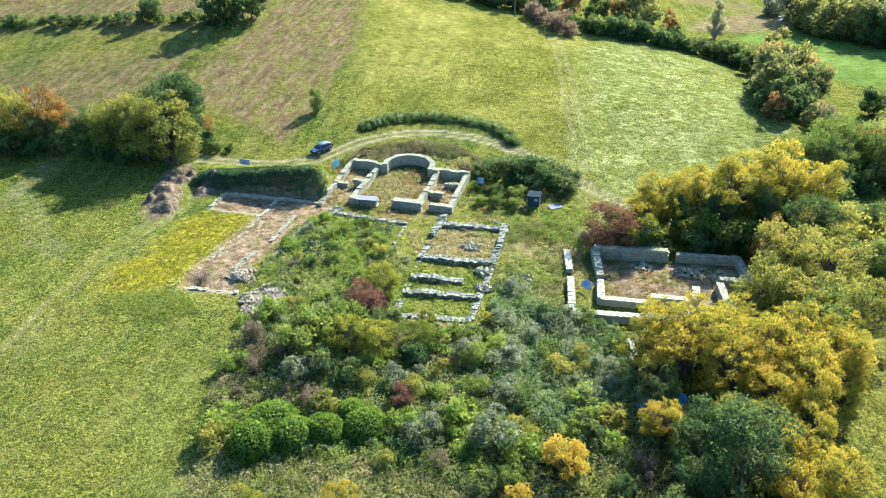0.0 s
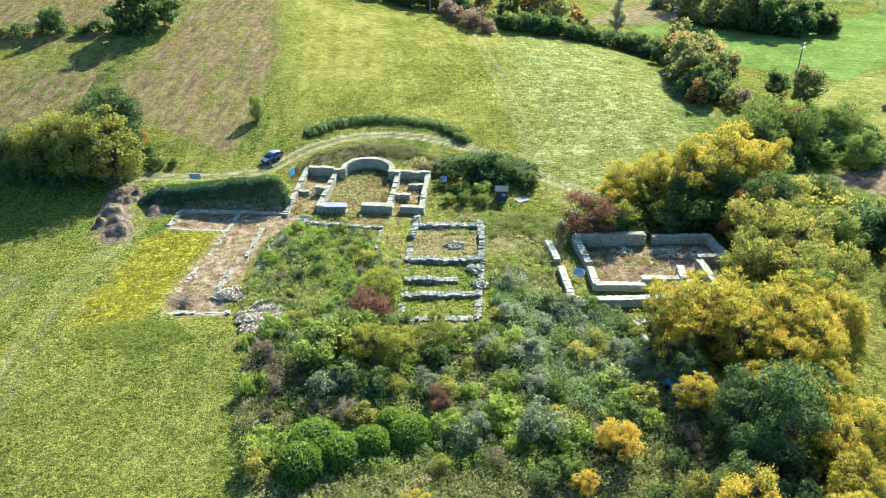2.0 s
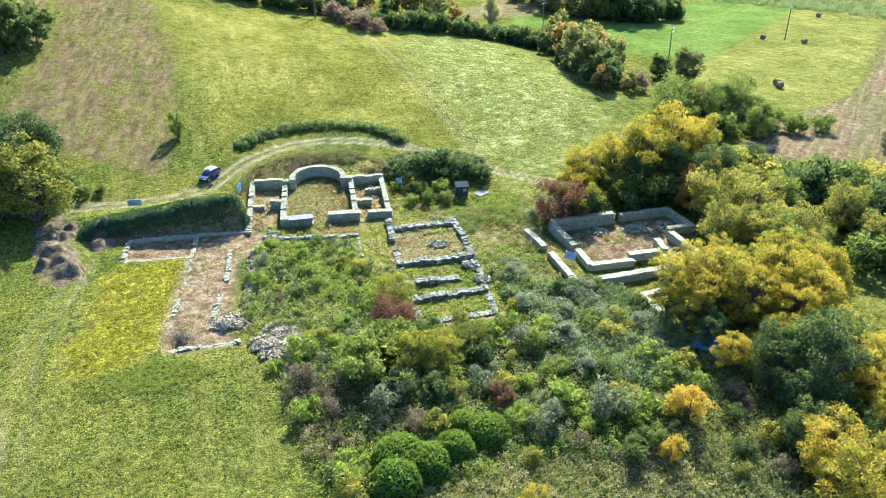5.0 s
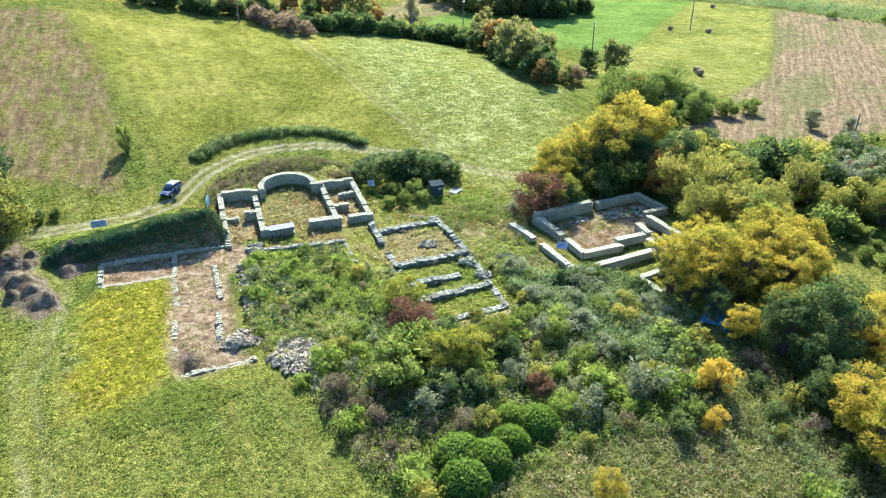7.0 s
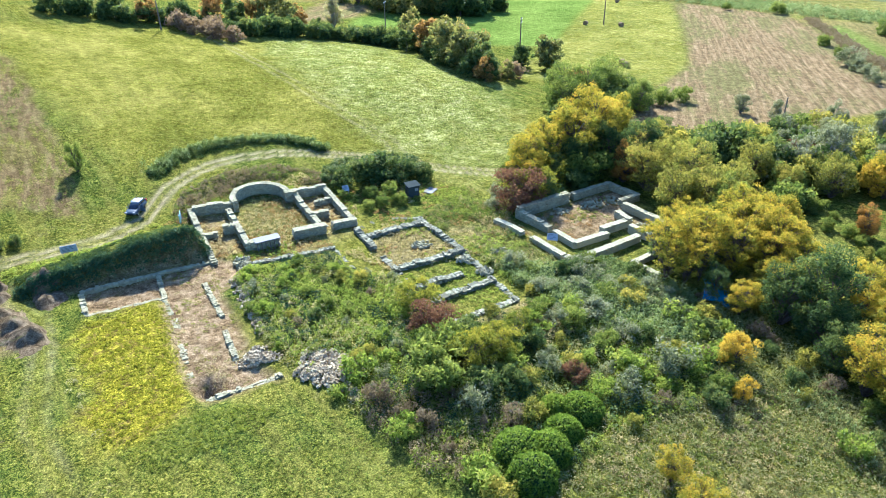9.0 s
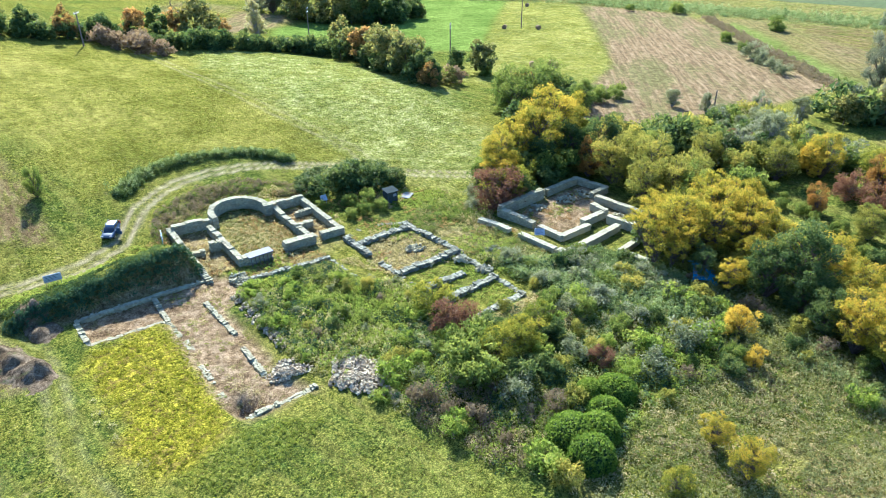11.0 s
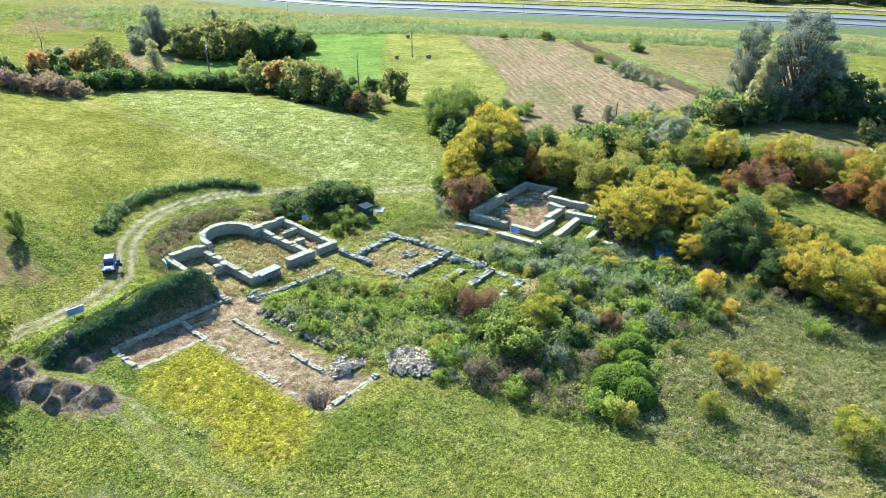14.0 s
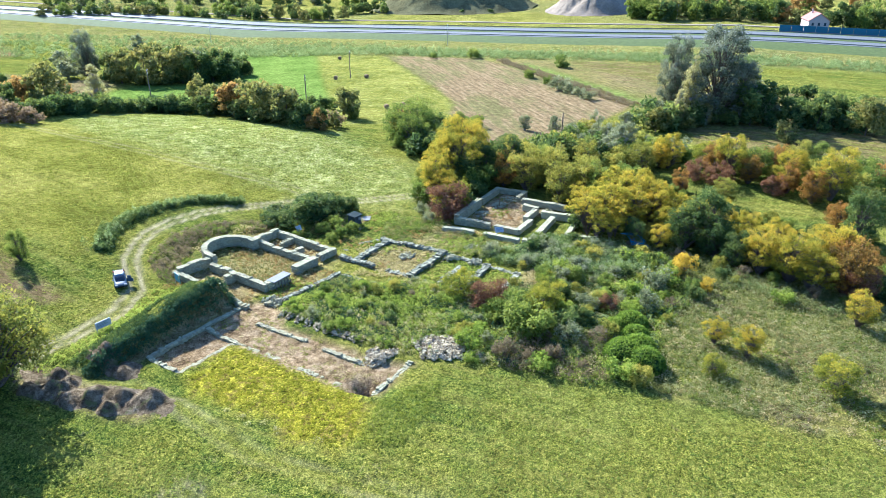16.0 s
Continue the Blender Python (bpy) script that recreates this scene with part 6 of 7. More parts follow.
clumps("meadow_grass", "pale seeding meadow grass", "palegrass", x, y, 0.3, 0.16, 6, 0.13, 19, 0.1)
x, y = scatter([(-62, 104), (-42, 98), (-41.5, 66), (-30, 58), (-21.5, 58), (-21, 45), (-24, 20), (-60, 20), (-75, 60)], 0.7, 29, lambda x, y: smooth(vnoise(x, y, 9, 18) * 3.4 - 1.35 + 0.35 * smooth((-42 - x) / 4)) * open_ground(x, y))
clumps("field_weeds", "dark green leafy weeds in the field", "green", x, y, 0.24, 0.16, 7, 0.12, 29)
# far scrub along the valley and the motorway
x, y = scatter([(190, 230), (176, 214), (200, 165), (202, 90), (200, 30), (196, -50), (212, -50), (220, 30), (222, 170), (206, 236)], 1.6, 20, lambda x, y: 0.3 + 0.6 * vnoise(x, y, 9, 49))
clumps("valley_scrub", "belt of grey-green scrub in the valley", "bramble", x, y, 1.1, 1.6, 30, 0.34, 20)
x, y = scatter([(150, 380), (140, 250), (200, 235), (216, 170), (236, 165), (244, 300), (215, 380)], 3.2, 21, lambda x, y: 0.25 + 0.5 * vnoise(x, y, 20, 59))
clumps("far_scrub", "scattered scrub on the valley floor", "bramble", x, y, 1.3, 1.4, 34, 0.36, 21)
x, y = scatter([(122, 51), (160, 80), (198, 108), (197, 111), (158, 84), (120, 55)], 1.1, 22)
clumps("ditch_weeds", "brown weeds along a field ditch", "brown", x, y, 0.9, 1.0, 24, 0.3, 22)

# ---- the car ----
CAR_PAINT = plain("blue_grey_car_paint", (0.06, 0.09, 0.125), 0.45, 0.0, 0.05, 2, 0.3)
# roof is a paler copy of the body: sky reflection put into its colour
ROOF_SHEEN = plain("roof_sky_sheen_paint", (0.16, 0.19, 0.21), 0.45, 0.3, 0.05, 2, 0.4)
GLASS = plain("dark_car_glass", (0.015, 0.02, 0.025), 0.06, 0, 0.05, 2, 0.8)
RUBBER = plain("tyre_rubber", (0.02, 0.02, 0.02), 0.85)
CHROME = plain("chrome", (0.6, 0.6, 0.6), 0.25, 1.0)
LAMP = plain("lamp_glass", (0.30, 0.31, 0.32), 0.15)
RED_LAMP = plain("red_lamp_glass", (0.4, 0.02, 0.02), 0.2)


def loft(bm, sections, power=3.0, sides=20):
    """A rounded body from cross-sections of (along, half width, bottom, top)."""
    rings = []
    for x, half, low, top in sections:
        ring = []
        for k in range(sides):
            a = 2 * math.pi * k / sides
            c, d = math.cos(a), math.sin(a)
            r = (abs(c) ** power + abs(d) ** power) ** (-1 / power)
            ring.append(bm.verts.new((x, half * c * r, (low + top) / 2 + (top - low) / 2 * d * r)))
        rings.append(ring)
    for a, b in zip(rings[:-1], rings[1:]):
        for k in range(sides):
            bm.faces.new((a[k], a[(k + 1) % sides], b[(k + 1) % sides], b[k]))
    bm.faces.new(rings[0][::-1])
    bm.faces.new(rings[-1])
    bmesh.ops.recalc_face_normals(bm, faces=bm.faces)


def car(x, y, turn):
    root = thing("car", "blue-grey hatchback car, sky reflection in its roof paint, open door, on grass", "car", pose(x, y, on_ground(x, y) - 0.03, -2, 0, turn) @ Matrix.Scale(0.82, 4))
    bm = bmesh.new()
    loft(bm, [(-2.22, 0.66, 0.46, 0.78), (-2.12, 0.83, 0.34, 0.98), (-1.3, 0.90, 0.27, 1.03), (0.0, 0.90, 0.27, 1.0), (1.1, 0.89, 0.27, 0.99), (1.75, 0.85, 0.30, 0.90), (2.12, 0.74, 0.38, 0.76), (2.2, 0.6, 0.44, 0.68)], 4.0)
    body = part("body", bm, CAR_PAINT, root, smooth_faces=True)
    bm = bmesh.new()
    loft(bm, [(-2.1, 0.60, 0.88, 1.02), (-1.9, 0.72, 0.88, 1.36), (-1.3, 0.76, 0.88, 1.55), (-0.2, 0.76, 0.88, 1.59), (0.45, 0.72, 0.88, 1.46), (1.3, 0.62, 0.88, 1.0)], 3.2)
    part("cabin_glass", bm, GLASS, root, "dark tinted windows", smooth_faces=True)
    bm = bmesh.new()
    loft(bm, [(-1.9, 0.50, 1.28, 1.40), (-1.3, 0.62, 1.46, 1.585), (-0.2, 0.63, 1.5, 1.625), (0.35, 0.57, 1.40, 1.52)], 3.0)
    roof = part("roof", bm, ROOF_SHEEN, root, "car roof, sky reflection put into its pale paint", smooth_faces=True)
    for s in (-1, 1):
        bm = bmesh.new()
        tube(bm, (-1.7, s * 0.62, 1.66), (0.2, s * 0.62, 1.66), 0.02, 0.02, 6)
        part("roof_rail", bm, CHROME, roof)
        for px in (-1.95, -0.75, 0.4):
            bm = bmesh.new()
            tube(bm, (px + (0.12 if px < 0 else 0.55), s * 0.85, 0.97), (px + 0.05, s * 0.71, 1.54), 0.035, 0.03, 6)
            part("pillar", bm, CAR_PAINT, root)
        for wx in (-1.35, 1.35):
            bm = bmesh.new()
            tube(bm, (wx, s * 0.68, 0.33), (wx, s * 0.90, 0.33), 0.33, 0.33, 20)
            tyre = part("wheel", bm, RUBBER, root, smooth_faces=False)
            bm = bmesh.new()
            tube(bm, (wx, s * 0.88, 0.33), (wx, s * 0.92, 0.33), 0.21, 0.19, 12)
            part("rim", bm, CHROME, tyre, "alloy rim")
        bm = bmesh.new()
        box(bm, 2.05, s * 0.62 - 0.2, 0.66, 2.24, s * 0.62 + 0.2, 0.84, 0.03)
        part("headlight", bm, LAMP, root)
        bm = bmesh.new()
        box(bm, -2.24, s * 0.72 - 0.12, 0.72, -2.1, s * 0.72 + 0.12, 1.2, 0.03)
        part("tail_light", bm, RED_LAMP, root)
        bm = bmesh.new()
        box(bm, 0.75, s * 0.98 - 0.1, 1.0, 0.92, s * 0.98 + 0.1, 1.14, 0.03)
        part("wing_mirror", bm, CAR_PAINT, root)
    bm = bmesh.new()
    box(bm, 2.12, -0.42, 0.42, 2.22, 0.42, 0.60, 0.02)
    part("grille", bm, RUBBER, root)
    bm = bmesh.new()
    box(bm, 0.02, 0, 0.4, 0.98, 0.09, 1.0, 0.02)
    box(bm, 0.1, 0.02, 1.0, 0.72, 0.07, 1.42, 0.02)
    bmesh.ops.transform(bm, matrix=pose(0.5, 0.9, 0.0, 0, 0, 68) @ pose(-0.5, 0, 0) @ pose(0.5, 0, 0), verts=bm.verts)
    part("open_door", bm, CAR_PAINT, root, "front door standing open")
    return root


car(-18.3, 105.8, 224)

# ---- signs, hut, tarpaulin ----
STEEL = plain("galvanised_steel", (0.42, 0.44, 0.45), 0.4, 0.8)
PANEL_WHITE = plain("white_sign_panel", (0.34, 0.37, 0.37), 0.4, 0, 0.1, 2)
PANEL_BLUE = plain("blue_sign_panel", (0.14, 0.36, 0.42), 0.35, 0, 0.15, 2)
INK = plain("printed_ink", (0.12, 0.14, 0.15), 0.5)
HUT_GREY = plain("grey_hut_board", (0.03, 0.045, 0.047), 0.7, 0, 0.25, 1.2)
HUT_ROOF = plain("weathered_hut_roof", (0.03, 0.042, 0.042), 1.0, 0, 0.25, 1.2, 0.05)
TARP = plain("blue_tarpaulin", (0.025, 0.19, 0.40), 0.5, 0, 0.4, 2.5, 0.3)


def sign(x, y, turn, wide, tall, lift, tilt, panel, label, lines=4):
    root = thing("information_board", label, "sign", pose(x, y, on_ground(x, y), 0, 0, turn), group="information boards")
    for s in (-1, 1):
        bm = bmesh.new()
        tube(bm, (s * wide * 0.42, 0.05, -0.3), (s * wide * 0.42, 0.05, lift + tall * 0.5), 0.035, 0.035, 8)
        part("post", bm, STEEL, root)
    bm = bmesh.new()
    box(bm, -wide / 2, -0.03, -tall / 2, wide / 2, 0.03, tall / 2, 0.01)
    bmesh.ops.transform(bm, matrix=pose(0, -0.02, lift, tilt), verts=bm.verts)
    p = part("panel", bm, panel, root)
    bm = bmesh.new()
    for k in range(lines):
        w = wide * (0.75, 0.6, 0.7, 0.45)[k % 4]
        z = tall * (0.3 - 0.18 * k)
        box(bm, -wide * 0.4, -0.04, z - tall * 0.03, -wide * 0.4 + w, -0.034, z + tall * 0.03)
    bmesh.ops.transform(bm, matrix=pose(0, -0.02, lift, tilt), verts=bm.verts)
    part("printed_lines", bm, INK, p)
    return root


sign(-28.6, 99.2, -20, 1.75, 0.85, 0.95, 0, PANEL_WHITE, "wide white information board on two posts beside the track")
sign(-15.4, 99.6, 60, 1.5, 1.1, 1.3, 0, PANEL_BLUE, "blue information board on posts above the ruins")
sign(5.7, 94.0, -20, 0.9, 0.8, 1.1, -35, PANEL_WHITE, "small tilted white information board in the weeds")
sign(15.3, 65.6, -55, 1.3, 0.9, 0.75, -50, PANEL_WHITE, "tilted white information board by the bath walls")


def hut(x, y, turn):
    root = thing("site_hut", "small grey wooden hut with a flat weathered roof", "hut", pose(x, y, on_ground(x, y) - 0.05, 0, 0, turn) @ Matrix.Scale(0.8, 4))
    bm = bmesh.new()
    box(bm, -0.95, -0.85, 0, 0.95, 0.85, 2.1, 0.02)
    part("walls", bm, HUT_GREY, root)
    for k in range(7):
        bm = bmesh.new()
        box(bm, -0.95 + 0.271 * k + 0.01, -0.885, 0.03, -0.95 + 0.271 * (k + 1) - 0.01, -0.853, 2.08, 0.008)
        part("board", bm, HUT_GREY, root)
    bm = bmesh.new()
    box(bm, -1.15, -1.1, 2.1, 1.15, 1.05, 2.2, 0.02)
    bmesh.ops.rotate(bm, cent=(0, 0, 2.1), matrix=Matrix.Rotation(radians(4), 3, "X"), verts=bm.verts)
    part("roof", bm, HUT_ROOF, root, "weathered pale flat roof")
    bm = bmesh.new()
    box(bm, 0.1, -0.925, 1.15, 0.7, -0.89, 1.65, 0.01)
    w = part("window", bm, LAMP, root, "small pale window")
    bm = bmesh.new()
    box(bm, 0.38, -0.94, 1.15, 0.42, -0.928, 1.65)
    part("glazing_bar", bm, HUT_GREY, w)
    return root


hut(12.6, 88.0, -18)
bm = bmesh.new()
box(bm, -0.9, -0.7, 0, 0.9, 0.7, 0.14, 0.03)
lid = thing("concrete_lid", "pale concrete well lid beside the hut", "slab", pose(15.3, 87.3, on_ground(15.3, 87.3) + 0.02, 0, 0, 20))
part("slab", bm, SLAB, lid)


def tarpaulin(x, y):
    root = thing("tarpaulin", "crumpled bright blue tarpaulin draped under the trees", "tarpaulin", pose(x, y, on_ground(x, y) + 0.25, 14, 0, 30) @ Matrix.Scale(1.1, 4))
    n = 26
    g = np.linspace(-1, 1, n)
    gx, gy = np.meshgrid(g * 1.9, g * 1.3)
    z = 1.25 - 0.35 * gx ** 2 * 0.5 - 0.4 * np.abs(gy) + 0.3 * (vnoise(gx + 9, gy + 4, 0.5, 3) - 0.5)
    i = np.arange(n * n).reshape(n, n)
    f = np.stack([i[:-1, :-1].ravel(), i[:-1, 1:].ravel(), i[1:, 1:].ravel(), i[1:, :-1].ravel()], 1)
    ob = link_mesh("sheet", np.stack([gx.ravel(), gy.ravel(), z.ravel()], 1), f, TARP, root, smooth_faces=True)
    mod = ob.modifiers.new("thickness", "SOLIDIFY")
    mod.thickness = 0.01
    for sx in (-1, 1):
        for sy in (-1, 1):
            bm = bmesh.new()
            tube(bm, (sx * 1.3, sy * 0.8, -0.2), (sx * 1.3, sy * 0.8, 0.62), 0.04, 0.04, 6)
            part("stake", bm, POLE_WOOD, root)


tarpaulin(18.2, 46.1)

# ---- poles and bales in the fields ----
INSULATOR = plain("grey_insulator", (0.45, 0.46, 0.45), 0.3)


def power_pole(x, y, tall, turn, arms=1, label="timber power pole with a cross-arm and insulators"):
    root = thing("power_pole", label, "pole", pose(x, y, on_ground(x, y), 0, 0, turn), group="power poles in the fields")
    bm = bmesh.new()
    tube(bm, (0, 0, -0.5), (0, 0, tall), 0.17, 0.11, 10)
    part("pole", bm, POLE_WOOD, root)
    for k in range(arms):
        bm = bmesh.new()
        z = tall - 0.35 - 0.9 * k
        box(bm, -0.9, -0.17, z - 0.06, 0.9, -0.05, z + 0.06, 0.01)
        arm = part("cross_arm", bm, STEEL, root)
        for px in (-0.8, 0, 0.8):
            bm = bmesh.new()
            tube(bm, (px, -0.11, z + 0.06), (px, -0.11, z + 0.32), 0.06, 0.04, 8)
            part("insulator", bm, INSULATOR, arm)
    return root


power_pole(92.6, 138.2, 8.5, 30, 2)
power_pole(141.5, 147.5, 9.0, 30)
power_pole(19.6, 179.0, 7.0, 30)
power_pole(87.0, 184.5, 8.0, 30, 2)
power_pole(80.5, 66.5, 5.5, 20, 0, "short dark timber post among willows")
STRAW = plain("straw", (0.22, 0.16, 0.09), 0.95, 0, 0.4, 4, 0.1)


def bale(x, y, turn):
    root = thing("straw_bale", "round brown straw bale lying on the field", "bale", pose(x, y, on_ground(x, y), 0, 0, turn), group="bales on the field")
    bm = bmesh.new()
    tube(bm, (-0.6, 0, 0.62), (0.6, 0, 0.62), 0.65, 0.65, 18)
    bmesh.ops.bevel(bm, geom=[e for e in bm.edges if e.calc_face_angle(0) > 1], offset=0.08, segments=2, affect="EDGES")
    part("straw_roll", bm, STRAW, root)


for bx, by, bt in ((136.5, 150.5, 20), (142.5, 142.0, 70), (183.0, 171.0, 10), (97.0, 116.5, 40), (99.5, 111.5, 80), (101.0, 113.6, 5)):
    bale(bx, by, bt)

# ---- the motorway and what lies beyond ----
TARMAC = plain("worn_tarmac", (0.115, 0.122, 0.122), 0.8, 0, 0.12, 0.6, 0.2)
PAINT = plain("road_paint", (0.17, 0.18, 0.18), 0.6)
VERGE = plain("mown_verge", (0.075, 0.10, 0.03), 0.95, 0, 0.3, 0.5, 0.1)
RAIL = plain("guard_rail_steel", (0.12, 0.13, 0.13), 0.8, 0.0)
BARRIER = plain("blue_noise_barrier", (0.02, 0.10, 0.15), 0.5)
PLASTER = plain("pink_plaster", (0.36, 0.29, 0.26), 0.8, 0, 0.1, 0.8)
TILES = plain("red_roof_tiles", (0.33, 0.13, 0.09), 0.8, 0, 0.2, 2)
SAND = plain("quarry_sand", (0.21, 0.175, 0.125), 0.95, 0, 0.45, 0.15, 0.1)
WINDOW = plain("window_glass", (0.03, 0.04, 0.05), 0.1)
ROADLINE = [(228, -400), (238, -200), (249, -40), (257, 50), (266, 150), (276, 285), (284, 400), (300, 640)]


def road_at(s):
    """A place on the motorway's near edge for s along it, and the sideways direction."""
    p = np.array(ROADLINE, float)
    k = np.clip(s, 0, len(p) - 1.001)
    i = k.astype(int)
    f = (k - i)[:, None]
    q = p[i] + (p[i + 1] - p[i]) * f
    d = np.gradient(q, axis=0)
    d /= np.linalg.norm(d, axis=1, keepdims=True)
    return q, np.stack([d[:, 1], -d[:, 0]], 1)


def ribbon(name, offsets, lifts, material, parent, lying=False):
    """A strip along the motorway: offsets from its near edge and heights above the land, both per line; lying: it follows the ground under it."""
    q, side = road_at(np.linspace(0, len(ROADLINE) - 1, 220))
    h = height(q[:, 0], q[:, 1])
    kernel = np.ones(15) / 15
    h = np.convolve(np.pad(h, 7, mode="edge"), kernel, "valid")
    lines = [np.column_stack([q + side * o, (relief(*(q + side * o).T) if lying else h) + z]) for o, z in zip(offsets, lifts)]
    v = np.stack(lines, 1).reshape(-1, 3)
    m, n = len(offsets), len(q)
    i = np.arange(n * m).reshape(n, m)
    f = np.stack([i[:-1, :-1].ravel(), i[:-1, 1:].ravel(), i[1:, 1:].ravel(), i[1:, :-1].ravel()], 1)
    return link_mesh(name, v, f, material, parent, smooth_faces=False)


road = thing("motorway", "pale grey two-carriageway motorway on a low green embankment", "road", kind="structure")
ribbon("embankment", [-24, -6, 0, 31, 35, 44], [-1.0, 0.9, 1.3, 1.3, 0.9, -1.5], VERGE, road)
for o in (1.0, 18.0):
    ribbon("carriageway", [o, o, o + 11.5, o + 11.5], [1.2, 1.36, 1.36, 1.2], TARMAC, road)
    for k in (0.6, 7.6, 10.8):
        ribbon("road_line", [o + k, o + k + 0.12], [1.375, 1.375], PAINT, road)
for o in (0.6, 14.6, 15.8, 30.0):
    ribbon("guard_rail", [o, o + 0.06, o + 0.06, o], [1.7, 1.7, 2.05, 2.05], RAIL, road)
lane = thing("service_road", "pale dirt service road beyond the motorway", "road", kind="structure")
ribbon("lane", [60, 60.3, 63.7, 64], [-0.3, 0.3, 0.3, -0.3], SAND, lane, True)
wall = thing("noise_barrier", "long dark blue noise barrier beside the motorway", "barrier", kind="structure")
for k in range(24):
    yy = -2 - k * 5.0
    q, side = road_at(np.array([2.0 + (yy + 40) / 90 if yy > -40 else 2.0 + (yy + 40) / 160, 2.01]))
    xx = 249 + (yy + 40) * 0.08 + 36
    bm = bmesh.new()
    box(bm, -0.08, -2.45, -0.5, 0.08, 2.45, 4.2, 0.02)
    bmesh.ops.transform(bm, matrix=pose(xx, yy, height(xx, yy) + 0.3, 0, 0, -4.5), verts=bm.verts)
    part("panel", bm, BARRIER, wall)


def house(x, y, turn, wide, deep, tall):
    root = thing("house", "pink-plastered two-storey house with a red tiled roof", "house", pose(x, y, float(height(x, y)) - 0.3, 0, 0, turn))
    bm = bmesh.new()
    box(bm, -wide / 2, -deep / 2, 0, wide / 2, deep / 2, tall)
    g = [bm.verts.new((sx * wide / 2, 0, tall + deep * 0.34)) for sx in (-1, 1)]
    for sx, gv in zip((-1, 1), g):
        a = bm.verts.new((sx * wide / 2, -deep / 2, tall))
        b = bm.verts.new((sx * wide / 2, deep / 2, tall))
        bm.faces.new((a, b, gv))
    part("walls", bm, PLASTER, root)
    for s in (-1, 1):
        bm = bmesh.new()
        box(bm, -wide / 2 - 0.4, 0, 0, wide / 2 + 0.4, deep * 0.66, 0.16, 0.02)
        bmesh.ops.transform(bm, matrix=pose(0, 0, tall + deep * 0.36, -34.5 * 1, 0, 0) if s > 0 else Matrix.Rotation(math.pi, 4, "Z") @ pose(0, 0, tall + deep * 0.36, -34.5), verts=bm.verts)
        part("roof_slope", bm, TILES, root)
    bm = bmesh.new()
    box(bm, wide * 0.2, deep * 0.1, tall, wide * 0.2 + 0.6, deep * 0.1 + 0.6, tall + deep * 0.5, 0.02)
    part("chimney", bm, PLASTER, root)
    for z in (1.0, 3.9):
        for k in range(3):
            for sx in (-1,):
                bm = bmesh.new()
                yy = (k - 1) * deep * 0.3
                box(bm, sx * wide / 2 - 0.04, yy - 0.5, z, sx * wide / 2 + 0.04, yy + 0.5, z + 1.3, 0.01)
                part("window", bm, WINDOW, root)
        for k in range(4):
            bm = bmesh.new()
            xx = (k - 1.5) * wide * 0.24
            box(bm, xx - 0.5, -deep / 2 - 0.04, z, xx + 0.5, -deep / 2 + 0.04, z + 1.3, 0.01)
            part("window", bm, WINDOW, root)


house(303, -16, 10, 11, 9, 6.0)
house(430, 20, -20, 12, 10, 6.0)
house(470, 40, 35, 11, 9, 5.5)


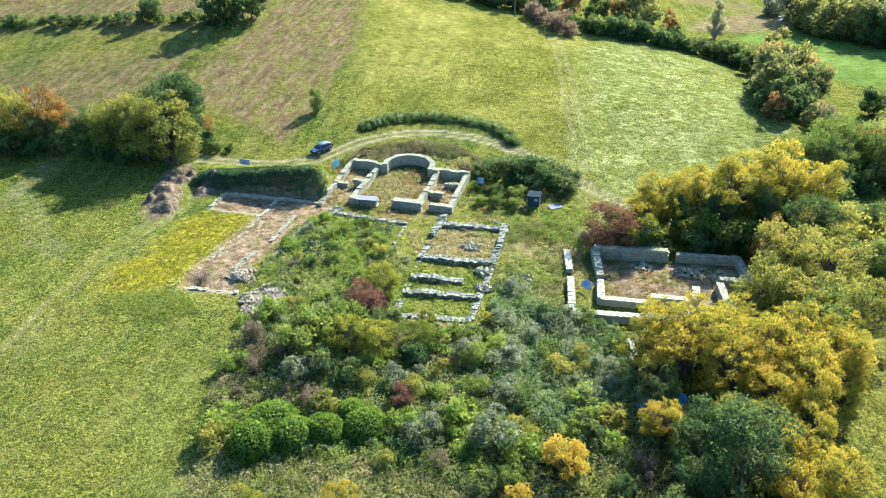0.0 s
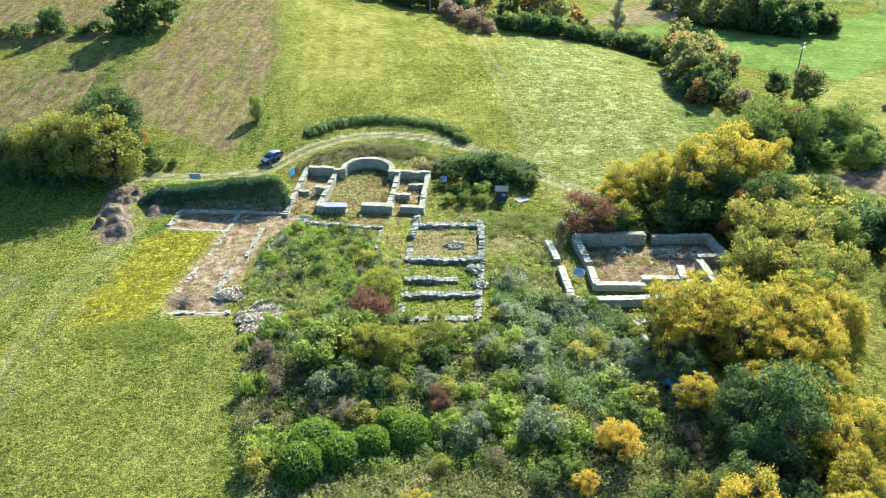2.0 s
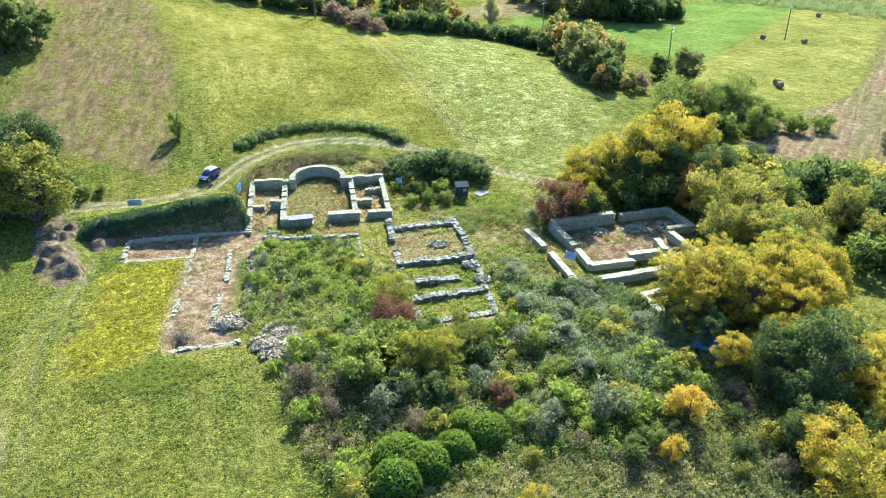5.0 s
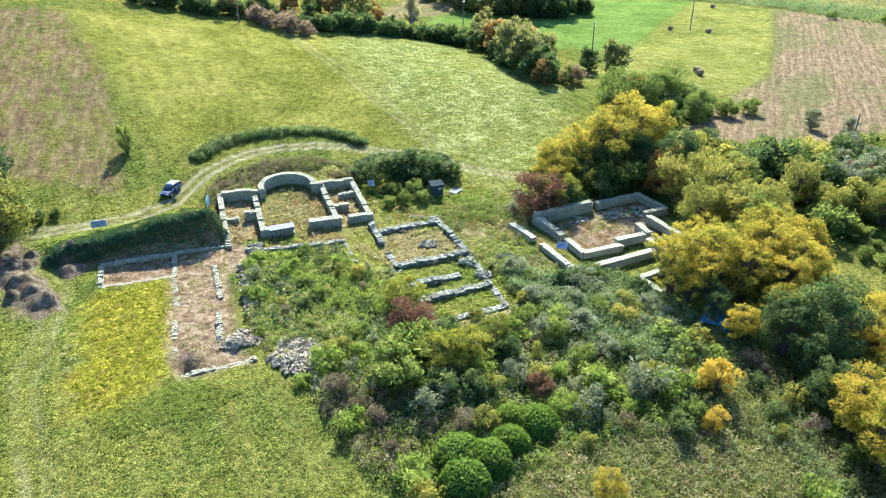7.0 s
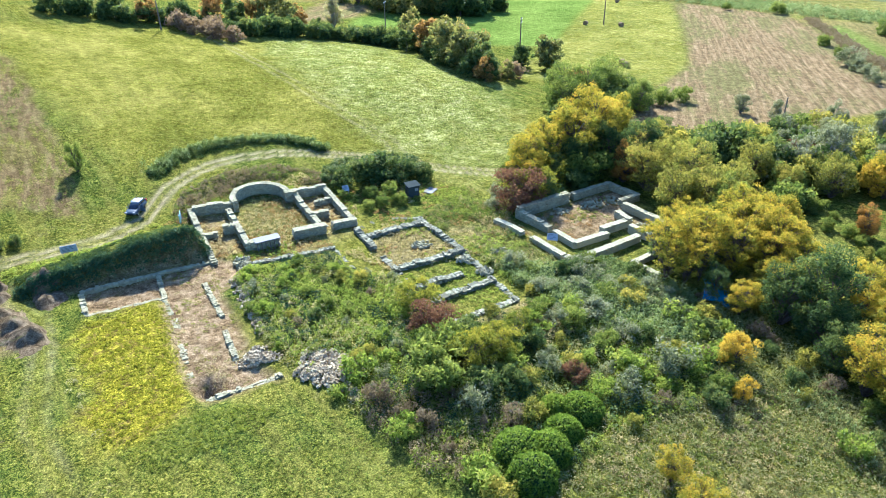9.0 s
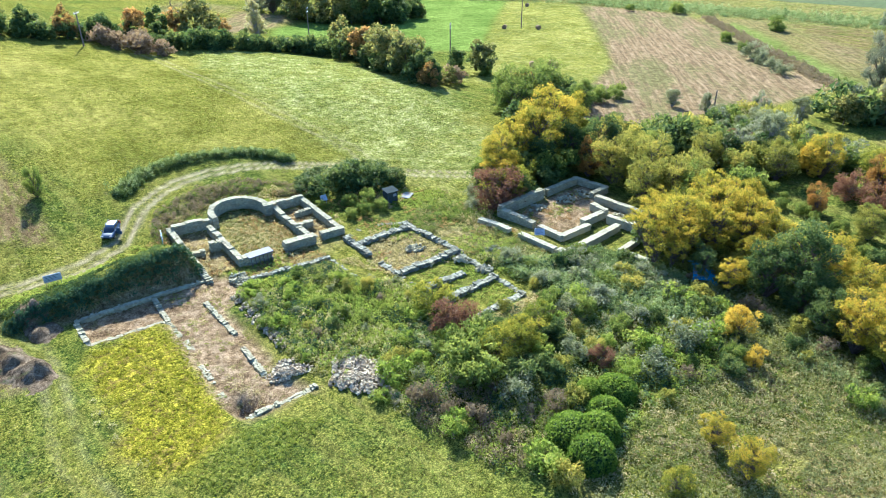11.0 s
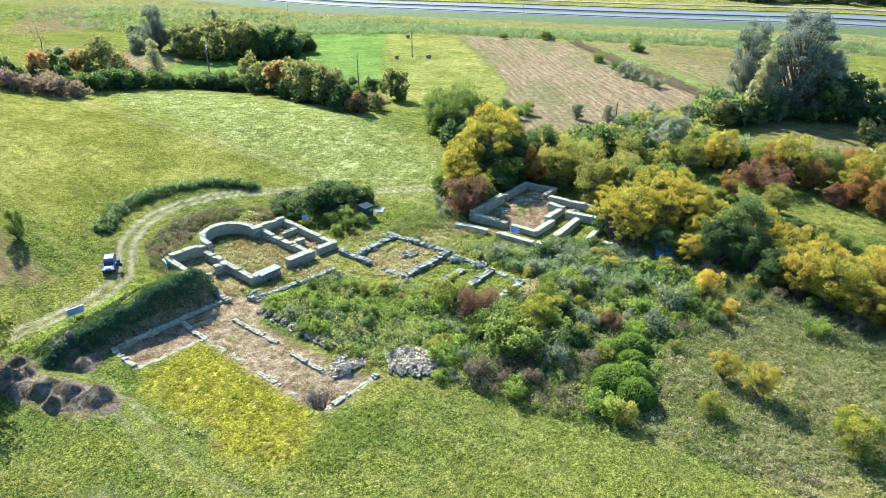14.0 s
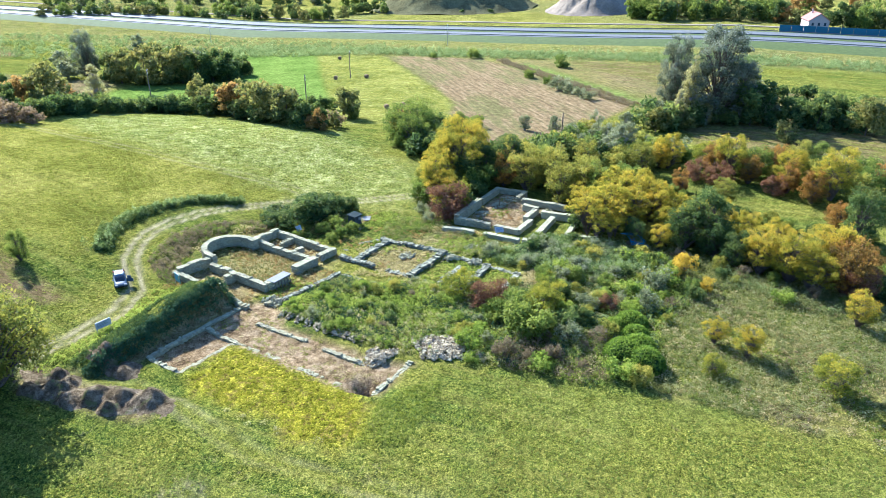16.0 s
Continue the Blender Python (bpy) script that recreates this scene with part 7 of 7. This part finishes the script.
def mound(label, name, x, y, rx, ry, tall, material, seed, rough=0.4):
    n = 130
    g = np.linspace(-1, 1, n)
    gx, gy = np.meshgrid(g, g)
    q = np.hypot(gx, gy)
    h = tall * smooth(1.15 - q) * (1 - rough + 2 * rough * vnoise(gx * rx + x, gy * ry + y, max(rx, ry) * 0.45, seed, 6))
    h += tall * 0.5 * smooth(1.15 - q) * (np.abs(vnoise(gx * rx + x, gy * ry + y, 9, seed + 40, 3) - 0.5) - 0.12)
    px, py = gx * rx + x, gy * ry + y
    z = height(px, py) + h - 0.8
    i = np.arange(n * n).reshape(n, n)
    f = np.stack([i[:-1, :-1].ravel(), i[:-1, 1:].ravel(), i[1:, 1:].ravel(), i[1:, :-1].ravel()], 1)
    return tagged(link_mesh(name, np.stack([px.ravel(), py.ravel(), z.ravel()], 1), f, material, smooth_faces=True), label, "hill", kind="structure")


SPOIL_GREEN = plain("overgrown_spoil", (0.12, 0.115, 0.055), 0.95, 0, 0.65, 0.12, 0.0)
mound("overgrown grey-brown spoil hill of a quarry", "quarry_hill", 408, 192, 46, 56, 27, SPOIL_GREEN, 3)
mound("pale sandy quarry face", "quarry_face", 392, 96, 34, 30, 17, SAND, 5, 0.7)
# trees beyond the motorway
hedge([(305, 440), (330, 378), (348, 300), (352, 262), (340, 240)], 22, 4.5, ["far_dark", "far_green", "far_olive", "hedge"], 5.0, 9.0, 31)
hedge([(334, 68), (336, 40), (332, 14), (326, -2)], -22, 2.6, ["far_dark", "far_green", "far_olive", "far_dark"], 8.0, 13.0, 32)
hedge([(312, -28), (318, -48), (322, -75)], -14, 4.0, ["far_olive", "far_green", "far_dark"], 9.0, 13.0, 33)
hedge([(322, -2), (318, -14)], -12, 4.0, ["far_rust", "far_olive"], 6.0, 9.0, 34)
hedge([(350, 470), (400, 380), (420, 300), (440, 240)], 26, 9.0, ["far_dark", "far_green", "far_silver", "hedge"], 6.0, 10.0, 35)
hedge([(360, 250), (372, 226)], -12, 4.0, ["far_dark", "far_green", "hedge"], 5.0, 8.0, 36)
hedge([(372, 226), (368, 190), (366, 150)], -26, 7.0, ["hedge"], 2.0, 3.5, 37)
hedge([(440, 60), (430, 20), (420, -30), (400, -70)], 30, 9.0, ["far_olive", "far_rust", "far_green"], 8.0, 12.0, 38)


def lamp_post(x, y, tall):
    root = thing("street_lamp", "tall grey steel street lamp beside the motorway", "street lamp", pose(x, y, float(height(x, y)), 0, 0, 90), group="street lamps")
    bm = bmesh.new()
    tube(bm, (0, 0, -0.5), (0, 0, tall), 0.12, 0.07, 8)
    part("post", bm, STEEL, root)
    bm = bmesh.new()
    box(bm, -0.15, -1.0, tall - 0.05, 0.15, 0.1, tall + 0.12, 0.02)
    part("lamp_head", bm, LAMP, root)


lamp_post(240, 144, 9)
lamp_post(338, 46, 8)
lamp_post(229, 262, 9)
